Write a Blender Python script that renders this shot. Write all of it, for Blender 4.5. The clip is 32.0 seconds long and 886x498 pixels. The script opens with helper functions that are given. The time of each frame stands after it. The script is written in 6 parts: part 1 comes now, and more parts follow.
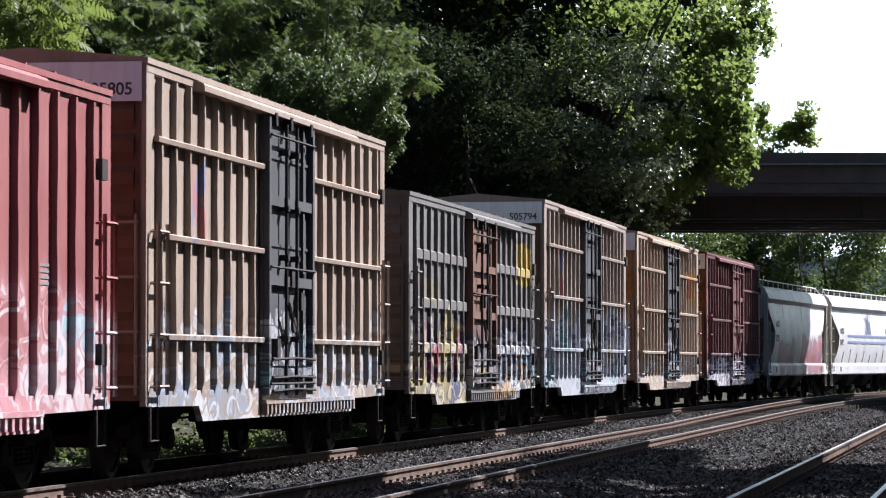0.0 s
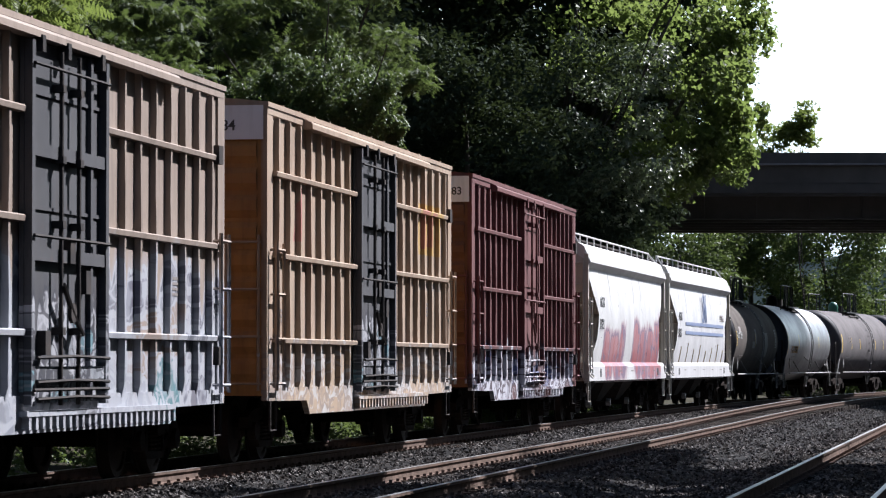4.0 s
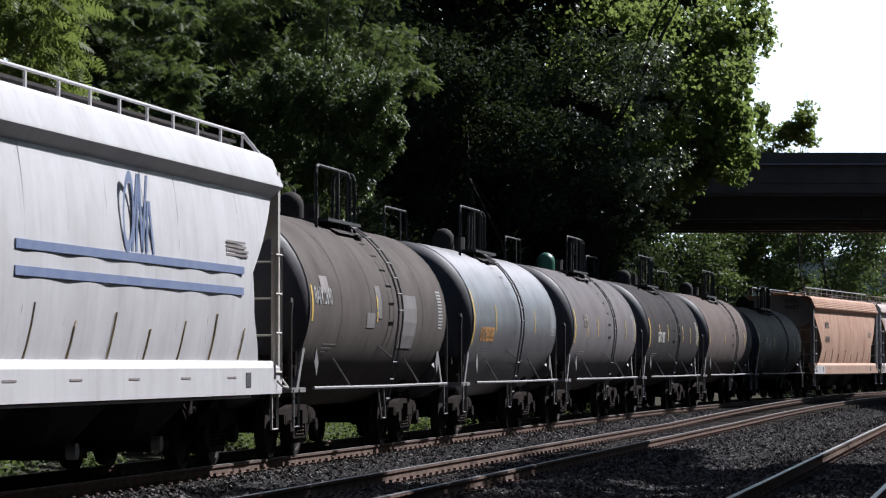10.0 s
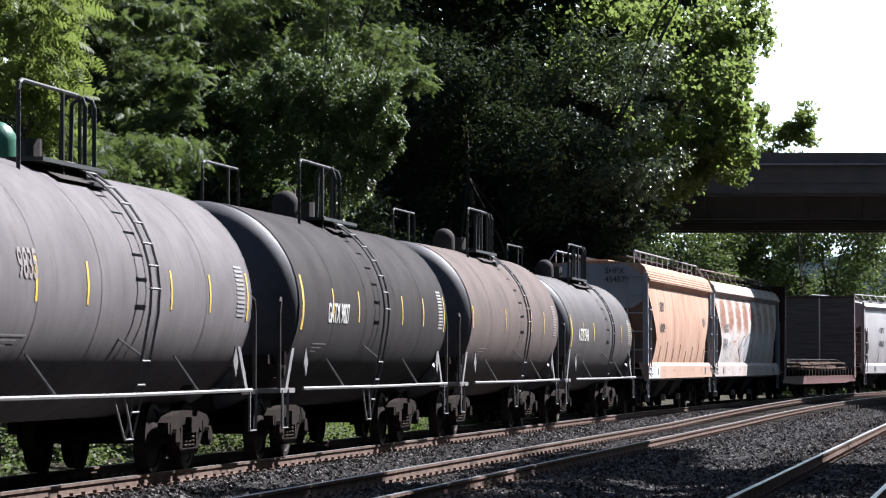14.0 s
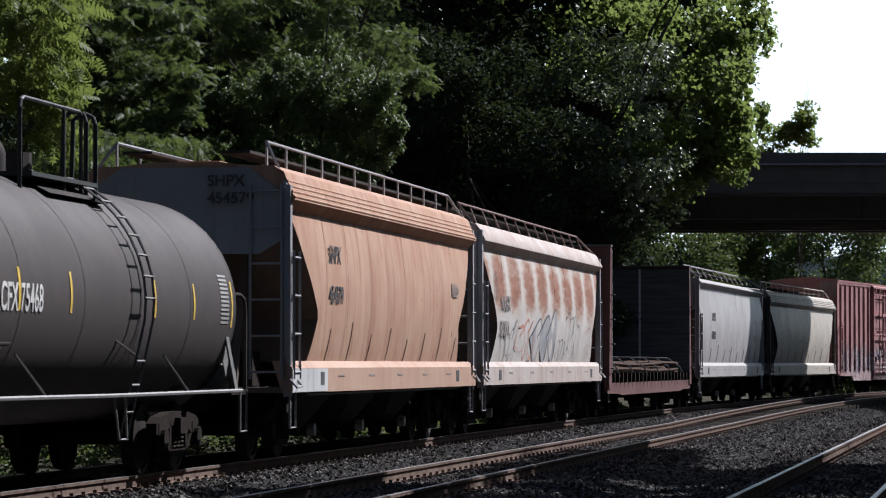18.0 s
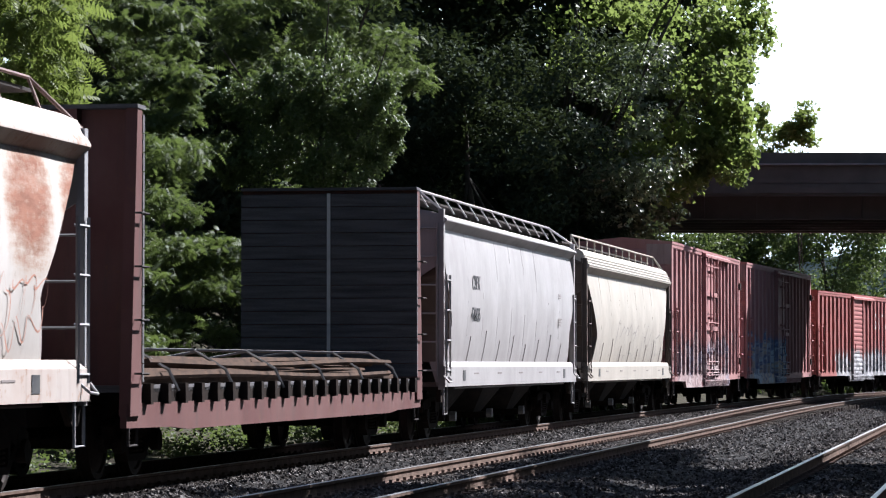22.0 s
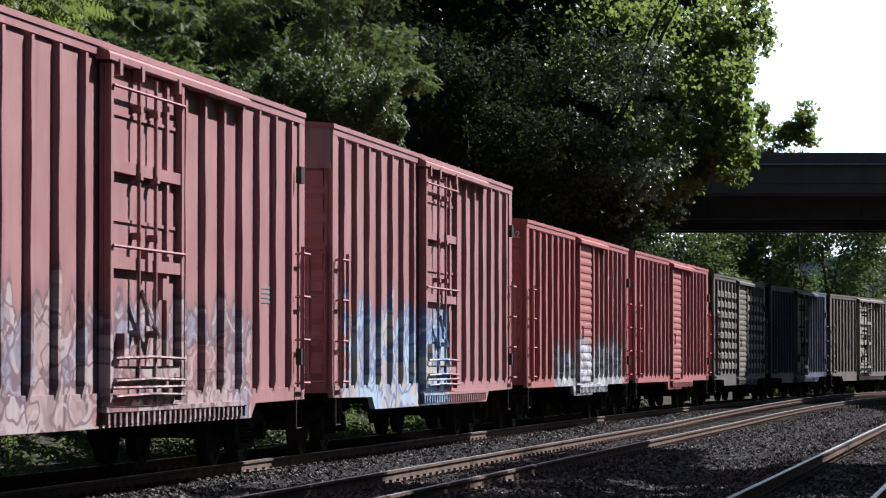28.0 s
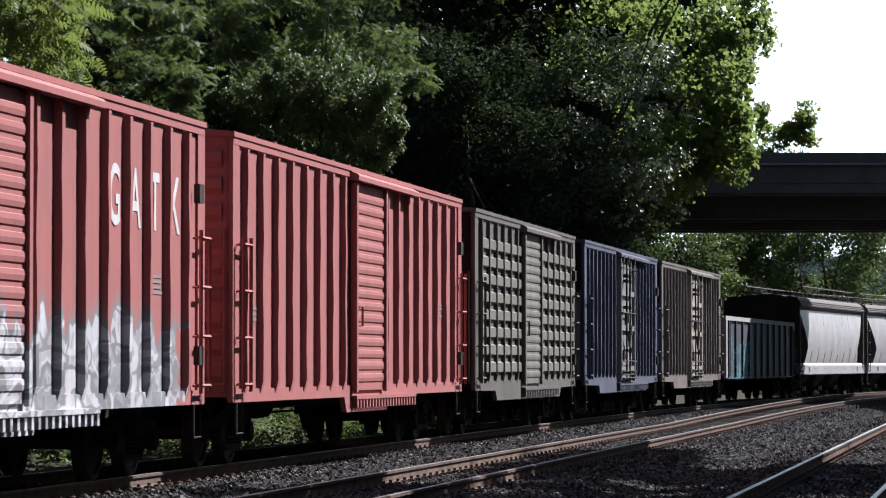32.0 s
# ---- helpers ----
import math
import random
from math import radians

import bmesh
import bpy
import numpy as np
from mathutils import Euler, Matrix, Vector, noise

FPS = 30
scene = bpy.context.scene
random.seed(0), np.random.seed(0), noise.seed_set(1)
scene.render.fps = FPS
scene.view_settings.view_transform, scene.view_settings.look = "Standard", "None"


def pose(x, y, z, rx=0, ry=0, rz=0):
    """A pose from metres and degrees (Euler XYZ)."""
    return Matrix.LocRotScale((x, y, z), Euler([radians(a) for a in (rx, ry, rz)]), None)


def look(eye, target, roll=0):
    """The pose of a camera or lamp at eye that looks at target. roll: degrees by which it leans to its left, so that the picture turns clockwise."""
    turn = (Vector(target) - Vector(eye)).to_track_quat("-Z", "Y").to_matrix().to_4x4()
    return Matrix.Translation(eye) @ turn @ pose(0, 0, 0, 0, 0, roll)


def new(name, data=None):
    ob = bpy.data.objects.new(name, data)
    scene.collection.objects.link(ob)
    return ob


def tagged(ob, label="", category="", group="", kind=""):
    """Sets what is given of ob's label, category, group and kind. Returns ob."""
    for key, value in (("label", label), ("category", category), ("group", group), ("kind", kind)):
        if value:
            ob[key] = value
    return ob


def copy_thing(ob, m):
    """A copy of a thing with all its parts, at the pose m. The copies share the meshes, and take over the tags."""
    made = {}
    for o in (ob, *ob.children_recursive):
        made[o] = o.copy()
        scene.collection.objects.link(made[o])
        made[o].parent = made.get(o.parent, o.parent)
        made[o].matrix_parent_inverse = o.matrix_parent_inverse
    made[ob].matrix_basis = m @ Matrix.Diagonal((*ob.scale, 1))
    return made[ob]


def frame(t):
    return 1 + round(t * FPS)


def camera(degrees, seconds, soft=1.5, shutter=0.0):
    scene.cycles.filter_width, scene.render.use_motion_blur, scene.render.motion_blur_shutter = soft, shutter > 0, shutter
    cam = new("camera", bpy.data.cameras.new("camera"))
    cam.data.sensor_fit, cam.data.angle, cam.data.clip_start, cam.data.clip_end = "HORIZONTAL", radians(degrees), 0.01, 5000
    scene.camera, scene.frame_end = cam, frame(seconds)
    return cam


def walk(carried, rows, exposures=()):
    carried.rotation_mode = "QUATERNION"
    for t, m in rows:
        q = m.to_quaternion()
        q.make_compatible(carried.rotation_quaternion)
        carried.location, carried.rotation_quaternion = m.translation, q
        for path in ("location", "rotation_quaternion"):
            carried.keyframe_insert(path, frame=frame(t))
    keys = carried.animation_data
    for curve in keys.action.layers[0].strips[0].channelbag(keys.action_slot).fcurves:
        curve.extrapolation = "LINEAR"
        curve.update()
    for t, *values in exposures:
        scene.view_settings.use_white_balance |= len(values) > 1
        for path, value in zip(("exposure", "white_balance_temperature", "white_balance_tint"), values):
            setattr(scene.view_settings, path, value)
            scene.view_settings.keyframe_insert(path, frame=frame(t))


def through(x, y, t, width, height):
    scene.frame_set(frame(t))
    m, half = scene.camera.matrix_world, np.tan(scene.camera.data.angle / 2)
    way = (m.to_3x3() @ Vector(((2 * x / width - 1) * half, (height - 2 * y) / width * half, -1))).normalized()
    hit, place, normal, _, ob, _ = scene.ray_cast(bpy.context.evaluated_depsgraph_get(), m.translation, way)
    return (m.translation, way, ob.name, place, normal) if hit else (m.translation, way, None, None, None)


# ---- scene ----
# A long freight train runs round a bend towards a camera on a tripod beside three tracks,
# past a wooded bank and under a road bridge. Rail tops of the train's track are at z = 0.
cam = camera(14.889, 32.0, soft=1.15, shutter=0.08)
EYE = pose(0, 0, 1.413, 91.946, 0, 0)
EXPOSURES = [(0, 1.42), (2, 1.44), (3, 1.34), (4.5, 1.0), (6, 0.5), (7, 0.15), (8, 0.05), (9, 0.15), (10, 0.6), (10.7, 1.25), (11, 1.5), (14, 1.55), (17, 1), (18, 0.55), (19, 0.25), (20, 0.42), (21, 0.92), (22, 1.42), (23, 0.95), (24, 0.28), (25, 0.33), (26.5, 0.75), (28, 0.95), (30, 1.0), (32, 1.1)]
walk(cam, [(0, EYE), (32, EYE)], [(t, stops, 6150, 12) for t, stops in EXPOSURES])

# ---- the line ----
S0, X0, Y0 = 0.0, -5.527, 38.2


def heading(s):
    """The track's direction at s metres along it, in radians to the right of +y."""
    q = s / 95.5
    c = min(q, 1.32)
    h = 0.16579 + 0.00212 * c - 0.03109 * c * c + 0.09287 * c ** 3
    return h + 0.4055 * (min(max(q - 1.32, 0), 0.4) + 0.35 * (1 - math.exp(-max(q - 1.72, 0) / 0.35)))


LINE_S = np.arange(-450.0, 580.0, 0.25)
LINE_H = np.array([heading(max(s, -35.0)) for s in LINE_S])
LINE_X = np.concatenate([[0], np.cumsum((np.sin(LINE_H[1:]) + np.sin(LINE_H[:-1])) * 0.125)])
LINE_Y = np.concatenate([[0], np.cumsum((np.cos(LINE_H[1:]) + np.cos(LINE_H[:-1])) * 0.125)])
LINE_X += X0 - np.interp(0, LINE_S, LINE_X)
LINE_Y += Y0 - np.interp(0, LINE_S, LINE_Y)


def on_line(s, off=0.0):
    """The plan place s metres along the track and off metres to its right."""
    h = np.interp(s, LINE_S, LINE_H)
    return np.interp(s, LINE_S, LINE_X) + off * np.cos(h), np.interp(s, LINE_S, LINE_Y) - off * np.sin(h)


def advance(t):
    """How far the train has come at t seconds."""
    return 11.677 * t + 0.734 * (t / 10) ** 2


# ---- daylight ----
SUN_AZ, SUN_EL = radians(47), radians(44)
world = bpy.data.worlds.new("sky")
scene.world = world
world.use_nodes = True
wn = world.node_tree
sky = wn.nodes.new("ShaderNodeTexSky")
sky.sky_type, sky.sun_disc = "NISHITA", False
sky.sun_elevation, sky.sun_rotation = SUN_EL, SUN_AZ
sky.air_density, sky.dust_density = 1.0, 1.0
wn.links.new(sky.outputs[0], wn.nodes["Background"].inputs[0])
wn.nodes["Background"].inputs[1].default_value = 0.045
sun = new("sun", bpy.data.lights.new("sun", "SUN"))
sun.data.energy, sun.data.angle, sun.data.color = 5.6, radians(0.53), (1.0, 0.98, 0.985)
SUN_WAY = Vector((math.sin(SUN_AZ) * math.cos(SUN_EL), math.cos(SUN_AZ) * math.cos(SUN_EL), math.sin(SUN_EL)))
sun.matrix_world = look(SUN_WAY * 300, (0, 0, 0))


# ---- materials ----
def shader(name):
    m = bpy.data.materials.new(name)
    m.use_nodes = True
    t = m.node_tree
    return m, t, t.nodes["Principled BSDF"]


def node(t, kind, links=(), **values):
    n = t.nodes.new(kind)
    for k, v in values.items():
        n.inputs[k.replace("_", " ")].default_value = v
    for a, b in links:
        t.links.new(a, n.inputs[b])
    return n


def maths(t, op, a, b=None, clamp=False):
    n = t.nodes.new("ShaderNodeMath")
    n.operation, n.use_clamp = op, clamp
    for i, v in enumerate((a, b)):
        if v is None:
            continue
        if isinstance(v, (int, float)):
            n.inputs[i].default_value = v
        else:
            t.links.new(v, n.inputs[i])
    return n.outputs[0]


def mixed(t, fac, a, b):
    n = t.nodes.new("ShaderNodeMix")
    n.data_type = "RGBA"
    for i, v in ((0, fac), (6, a), (7, b)):
        if isinstance(v, (int, float)):
            n.inputs[i].default_value = v
        elif isinstance(v, tuple):
            n.inputs[i].default_value = (*v, 1)
        else:
            t.links.new(v, n.inputs[i])
    return n.outputs[2]


def noise_tex(t, scale, detail=4.0, rough=0.6, stretch=None, coord="Object"):
    tc = t.nodes.new("ShaderNodeTexCoord")
    src = tc.outputs[coord]
    if stretch:
        mp = t.nodes.new("ShaderNodeMapping")
        mp.inputs["Scale"].default_value = stretch
        t.links.new(src, mp.inputs[0])
        src = mp.outputs[0]
    n = t.nodes.new("ShaderNodeTexNoise")
    n.inputs["Scale"].default_value, n.inputs["Detail"].default_value, n.inputs["Roughness"].default_value = scale, detail, rough
    t.links.new(src, n.inputs["Vector"])
    return n.outputs["Fac"]


def ramp(t, fac, lo, hi):
    n = t.nodes.new("ShaderNodeMapRange")
    n.clamp = True
    n.inputs["From Min"].default_value, n.inputs["From Max"].default_value = lo, hi
    t.links.new(fac, n.inputs["Value"])
    return n.outputs["Result"]


def bumped(t, bsdf, height, strength, distance=0.01):
    b = t.nodes.new("ShaderNodeBump")
    b.inputs["Strength"].default_value, b.inputs["Distance"].default_value = strength, distance
    t.links.new(height, b.inputs["Height"])
    t.links.new(b.outputs[0], bsdf.inputs["Normal"])


def surface(name, colour, second=None, rough=0.7, metal=0.0, scale=3.0, fine=40.0, bump=0.2, stretch=None, lo=0.4, hi=0.65, spec=0.5):
    """A plain worn surface: two tones mottled at two scales, with fine relief."""
    m, t, b = shader(name)
    second = second or tuple(c * 0.7 for c in colour)
    big, small = noise_tex(t, scale, stretch=stretch), noise_tex(t, fine, 3.0)
    fac = ramp(t, maths(t, "ADD", maths(t, "MULTIPLY", big, 0.75), maths(t, "MULTIPLY", small, 0.25)), lo, hi)
    t.links.new(mixed(t, fac, colour, second), b.inputs["Base Color"])
    t.links.new(maths(t, "ADD", maths(t, "MULTIPLY", small, 0.25), rough - 0.12), b.inputs["Roughness"])
    b.inputs["Metallic"].default_value = metal
    b.inputs["Specular IOR Level"].default_value = spec
    bumped(t, b, small, bump)
    return m


def leaf_material(name, colour, second, through=0.45, gloss=0.45, spec=0.3):
    """A leaf: coloured leaf by leaf, lets light through."""
    m, t, b = shader(name)
    geo = t.nodes.new("ShaderNodeNewGeometry")
    patch = noise_tex(t, 0.6, 2.0)
    fac = maths(t, "ADD", maths(t, "MULTIPLY", geo.outputs["Random Per Island"], 0.6), maths(t, "MULTIPLY", patch, 0.4))
    col = mixed(t, fac, colour, second)
    t.links.new(col, b.inputs["Base Color"])
    b.inputs["Roughness"].default_value = gloss
    b.inputs["Specular IOR Level"].default_value = spec
    tr = t.nodes.new("ShaderNodeBsdfTranslucent")
    t.links.new(mixed(t, 0.35, col, (0.18, 0.24, 0.05)), tr.inputs[0])
    mx = t.nodes.new("ShaderNodeMixShader")
    mx.inputs[0].default_value = through
    out = t.nodes["Material Output"]
    t.links.new(b.outputs[0], mx.inputs[1])
    t.links.new(tr.outputs[0], mx.inputs[2])
    t.links.new(mx.outputs[0], out.inputs[0])
    return m


# ---- mesh helpers ----
class Solid:
    """Collects the faces of one part."""

    def __init__(self):
        self.v, self.f = [], []

    def box(self, x0, x1, y0, y1, z0, z1):
        return self.prism([(x0, y0), (x1, y0), (x1, y1), (x0, y1)], z0, z1)

    def prism(self, ring, z0, z1, axis="z", shift=None):
        """A prism over a ring of points; axis z: (x, y) rings, x: (y, z) rings, y: (x, z) rings."""
        n, k = len(ring), len(self.v)
        put = {"z": lambda a, b, c: (a, b, c), "x": lambda a, b, c: (c, a, b), "y": lambda a, b, c: (a, c, b)}[axis]
        self.v += [put(a, b, z0) for a, b in ring] + [put(a, b, z1) for a, b in ring]
        self.f += [tuple(range(k + n - 1, k - 1, -1)), tuple(range(k + n, k + 2 * n))]
        self.f += [(k + i, k + (i + 1) % n, k + n + (i + 1) % n, k + n + i) for i in range(n)]
        return self

    def loft(self, rings, closed=True, caps=True):
        """Skin over rings of equal numbers of points."""
        n, k = len(rings[0]), len(self.v)
        for r in rings:
            self.v += [tuple(p) for p in r]
        for j in range(len(rings) - 1):
            for i in range(n if closed else n - 1):
                a, b = k + j * n + i, k + j * n + (i + 1) % n
                self.f.append((a, b, b + n, a + n))
        if caps:
            self.f += [tuple(range(k + n - 1, k - 1, -1)), tuple(range(k + (len(rings) - 1) * n, k + len(rings) * n))]
        return self

    def tube(self, points, r=0.015, sides=6, tip=1.0):
        """A bent bar along the points, narrowing to a share of its girth at the tip."""
        pts = [Vector(p) for p in points]
        rings = []
        for i, p in enumerate(pts):
            d = (pts[min(i + 1, len(pts) - 1)] - pts[max(i - 1, 0)]).normalized()
            a = d.orthogonal().normalized() if not rings else (last - d * last.dot(d)).normalized()
            last = a
            b = d.cross(a)
            q = r * (1 + (tip - 1) * i / (len(pts) - 1))
            rings.append([p + (a * math.cos(w) + b * math.sin(w)) * q for w in (2 * math.pi * j / sides for j in range(sides))])
        return self.loft(rings)

    def disc(self, centre, r, half, axis="y", sides=20, hub=0.0):
        """A short cylinder round an axis."""
        k = len(self.v)
        x, y, z = centre
        ring = [(math.cos(2 * math.pi * j / sides) * r, math.sin(2 * math.pi * j / sides) * r) for j in range(sides)]
        rings = []
        for s in (-half, half):
            if axis == "y":
                rings.append([(x + a, y + s, z + b) for a, b in ring])
            elif axis == "x":
                rings.append([(x + s, y + a, z + b) for a, b in ring])
            else:
                rings.append([(x + a, y + b, z + s) for a, b in ring])
        return self.loft(rings)

    def mesh(self, name, material, smooth=False):
        me = bpy.data.meshes.new(name)
        me.from_pydata(self.v, [], self.f)
        bm = bmesh.new()
        bm.from_mesh(me)
        bmesh.ops.recalc_face_normals(bm, faces=bm.faces)
        bm.to_mesh(me)
        bm.free()
        if smooth:
            me.polygons.foreach_set("use_smooth", [True] * len(me.polygons))
            me.set_sharp_from_angle(angle=radians(35))
        me.materials.append(material)
        return me


def part(name, solid, material, parent, label="", smooth=False, at=None):
    """Links a solid as one mesh object under a thing or a part."""
    me = solid if isinstance(solid, bpy.types.Mesh) else solid.mesh(name, material, smooth)
    ob = new(name, me)
    ob.parent = parent
    if at is not None:
        ob.matrix_basis = at
    if label:
        ob["label"] = label
    return ob


def thing(name, solid, material, label, category, group="", kind="", smooth=False, m=None):
    ob = new(name, solid.mesh(name, material, smooth))
    if m is not None:
        ob.matrix_basis = m
    return tagged(ob, label, category, group, kind)


def paint(name, colour, second=None, rust=(0.16, 0.07, 0.035), grime=0.35, rust_amount=0.3, rough=0.74, tags=(), letters=(), patches=(), blotch=None, spec=0.2, streak=(2.2, 2.2, 0.22), metal=0.0, cap=None, run=(0.055, 0.045, 0.04), fade=0.6, rust_lo=0.58):
    """Weathered car paint: faded tone, vertical streaks, rust, sooty grime towards nothing in particular, and sprayed
    pieces.
    tags: (x0, x1, z0, z1, colours, outline, size), a piece of interlocking sprayed shapes, in the car's own metres;
    letters: (x0, x1, z0, z1, fill, fill, outline, size), a row of rounded letters; cap: (z, colour) repaints all above
    z."""
    m, t, b = shader(name)
    second = second or tuple(c * 0.72 + 0.02 for c in colour)
    wide, streaks, fine = noise_tex(t, 0.9, 4), noise_tex(t, 2.4, 5, 0.65, streak), noise_tex(t, 60, 3)
    col = mixed(t, ramp(t, wide, 0.35, 0.68), colour, second)
    tc = t.nodes.new("ShaderNodeTexCoord")
    xyz = t.nodes.new("ShaderNodeSeparateXYZ")
    t.links.new(tc.outputs["Object"], xyz.inputs[0])
    if cap:
        col = mixed(t, maths(t, "GREATER_THAN", xyz.outputs[2], cap[0]), col, cap[1])
    col = mixed(t, maths(t, "MULTIPLY", ramp(t, streaks, 0.48, 0.75), grime), col, run)
    if blotch:
        # oval rust blooms, one to a panel: (pitch, z0, z1, colour)
        pitch, z0, z1, rc = blotch
        ragged = maths(t, "MULTIPLY", maths(t, "SUBTRACT", noise_tex(t, 2.2, 6, 0.7, (0.5, 1, 2.2)), 0.5), 3.4)
        ragged = maths(t, "ADD", ragged, maths(t, "MULTIPLY", maths(t, "SUBTRACT", noise_tex(t, 9, 5, 0.75), 0.5), 1.6))
        across = maths(t, "MULTIPLY", maths(t, "SUBTRACT", maths(t, "FRACT", maths(t, "DIVIDE", xyz.outputs[0], pitch)), 0.5), 2.6)
        across = maths(t, "POWER", maths(t, "ABSOLUTE", across), 3.0)
        above = maths(t, "POWER", maths(t, "ABSOLUTE", maths(t, "MULTIPLY", maths(t, "SUBTRACT", xyz.outputs[2], (z0 + z1) / 2), 2.0 / (z1 - z0))), 2.5)
        away = maths(t, "ADD", maths(t, "ADD", across, above), ragged)
        stain = mixed(t, ramp(t, noise_tex(t, 3.0, 5, 0.7, (0.6, 1, 2.5)), 0.4, 0.62), rc, tuple(1.35 * a + 0.02 for a in rc))
        col = mixed(t, maths(t, "MULTIPLY", ramp(t, away, 2.2, 0.6), 0.55), col, tuple(0.6 * a + 0.2 * b for a, b in zip(rc, (1.0, 0.75, 0.45))))
        col = mixed(t, maths(t, "MULTIPLY", ramp(t, away, 1.2, 0.1), 0.92), col, stain)
    for x0, x1, z0, z1, slope, c in patches:
        # a worn painted block, its sides leaning by slope metres for each metre of height
        at = maths(t, "SUBTRACT", xyz.outputs[0], maths(t, "MULTIPLY", maths(t, "SUBTRACT", xyz.outputs[2], (z0 + z1) / 2), slope))
        inside = maths(t, "MULTIPLY", maths(t, "MULTIPLY", maths(t, "GREATER_THAN", at, x0), maths(t, "LESS_THAN", at, x1)), maths(t, "MULTIPLY", maths(t, "GREATER_THAN", xyz.outputs[2], z0), maths(t, "LESS_THAN", xyz.outputs[2], z1)))
        col = mixed(t, maths(t, "MULTIPLY", inside, maths(t, "ADD", maths(t, "MULTIPLY", ramp(t, streaks, 0.42, 0.7), -0.55), 0.85)), col, c)
    for x0, x1, z0, z1, colours, line, size in tags:
        bend = maths(t, "SUBTRACT", noise_tex(t, 0.8 / size, 2, 0.5, (1, 0.01, 0.7)), 0.5)
        kink = maths(t, "SUBTRACT", noise_tex(t, 1.7 / size, 2, 0.5, (0.8, 0.01, 1)), 0.5)
        u = maths(t, "ADD", maths(t, "DIVIDE", xyz.outputs[0], size * 1.9), maths(t, "MULTIPLY", bend, 1.3))
        v = maths(t, "ADD", maths(t, "DIVIDE", xyz.outputs[2], size), maths(t, "MULTIPLY", kink, 1.3))
        flat = t.nodes.new("ShaderNodeCombineXYZ")
        t.links.new(u, flat.inputs[0])
        t.links.new(v, flat.inputs[1])
        cells, seams = t.nodes.new("ShaderNodeTexVoronoi"), t.nodes.new("ShaderNodeTexVoronoi")
        seams.feature = "DISTANCE_TO_EDGE"
        for n in (cells, seams):
            n.voronoi_dimensions = "2D"
            n.inputs["Scale"].default_value = 1.0
            t.links.new(flat.outputs[0], n.inputs["Vector"])
        lot = t.nodes.new("ShaderNodeSeparateColor")
        t.links.new(cells.outputs["Color"], lot.inputs[0])
        fill = t.nodes.new("ShaderNodeValToRGB")
        fill.color_ramp.interpolation = "CONSTANT"
        while len(fill.color_ramp.elements) < len(colours):
            fill.color_ramp.elements.new(0.5)
        for i, c in enumerate(colours):
            fill.color_ramp.elements[i].position = i / len(colours)
            fill.color_ramp.elements[i].color = (*c, 1)
        t.links.new(lot.outputs[0], fill.inputs[0])
        inner = mixed(t, maths(t, "MULTIPLY", ramp(t, kink, 0.0, 0.06), 0.45), fill.outputs[0], line)
        inner = mixed(t, ramp(t, seams.outputs["Distance"], 0.075, 0.05), inner, line)
        inner = mixed(t, maths(t, "MULTIPLY", ramp(t, maths(t, "ABSOLUTE", maths(t, "SUBTRACT", seams.outputs["Distance"], 0.16)), 0.03, 0.015), 0.55), inner, colours[0])
        for q, c in ((0.9, colours[0]), (1.5, line)):
            sweep = maths(t, "ABSOLUTE", maths(t, "SUBTRACT", noise_tex(t, q / size, 1, 0.4, (0.55, 0.01, 1)), 0.5))
            inner = mixed(t, maths(t, "MULTIPLY", ramp(t, sweep, 0.026, 0.016), 0.85), inner, c)
        crest = maths(t, "MULTIPLY", ramp(t, noise_tex(t, 0.9 / size, 2, 0.6, (1, 0.01, 0.01)), 0.32, 0.7), (z1 - z0) * 0.5)
        depth = maths(t, "SUBTRACT", maths(t, "SUBTRACT", z1 + 0.15 * size, maths(t, "ADD", crest, maths(t, "MULTIPLY", bend, 0.3))), xyz.outputs[2])
        ends = maths(t, "ADD", xyz.outputs[0], maths(t, "MULTIPLY", kink, 1.5))
        span = maths(t, "MULTIPLY", maths(t, "GREATER_THAN", ends, x0), maths(t, "LESS_THAN", ends, x1))
        span = maths(t, "MULTIPLY", span, maths(t, "GREATER_THAN", xyz.outputs[2], z0))
        worn = maths(t, "ADD", maths(t, "MULTIPLY", ramp(t, streaks, 0.45, 0.7), -0.35), 0.97)
        halo = maths(t, "MULTIPLY", maths(t, "MULTIPLY", ramp(t, depth, -0.22, 0.0), span), 0.45)
        col = mixed(t, halo, col, line)
        inner = mixed(t, ramp(t, depth, 0.08, 0.05), inner, line)
        col = mixed(t, maths(t, "MULTIPLY", maths(t, "MULTIPLY", maths(t, "GREATER_THAN", depth, 0.0), span), worn), col, inner)
    for x0, x1, z0, z1, fa, fb, line, size in letters:
        fa, fb, line = (tuple(c * fade for c in k) for k in (fa, fb, line))
        # a row of rounded sprayed letters with an outline, inner strokes and a soft halo
        bend = maths(t, "SUBTRACT", noise_tex(t, 1.1, 2, 0.5), 0.5)
        kink = maths(t, "SUBTRACT", noise_tex(t, 2.3, 2, 0.5, (1, 0.01, 0.6)), 0.5)
        u = maths(t, "ADD", maths(t, "DIVIDE", maths(t, "SUBTRACT", xyz.outputs[0], x0), size * 1.25), bend)
        chance = t.nodes.new("ShaderNodeTexWhiteNoise")
        chance.noise_dimensions = "1D"
        t.links.new(maths(t, "ADD", maths(t, "FLOOR", u), x0 + 7.3), chance.inputs["W"])
        lot = chance.outputs["Value"]
        tall = maths(t, "MULTIPLY", maths(t, "ADD", maths(t, "MULTIPLY", lot, -0.35), 1.1), z1 - z0)
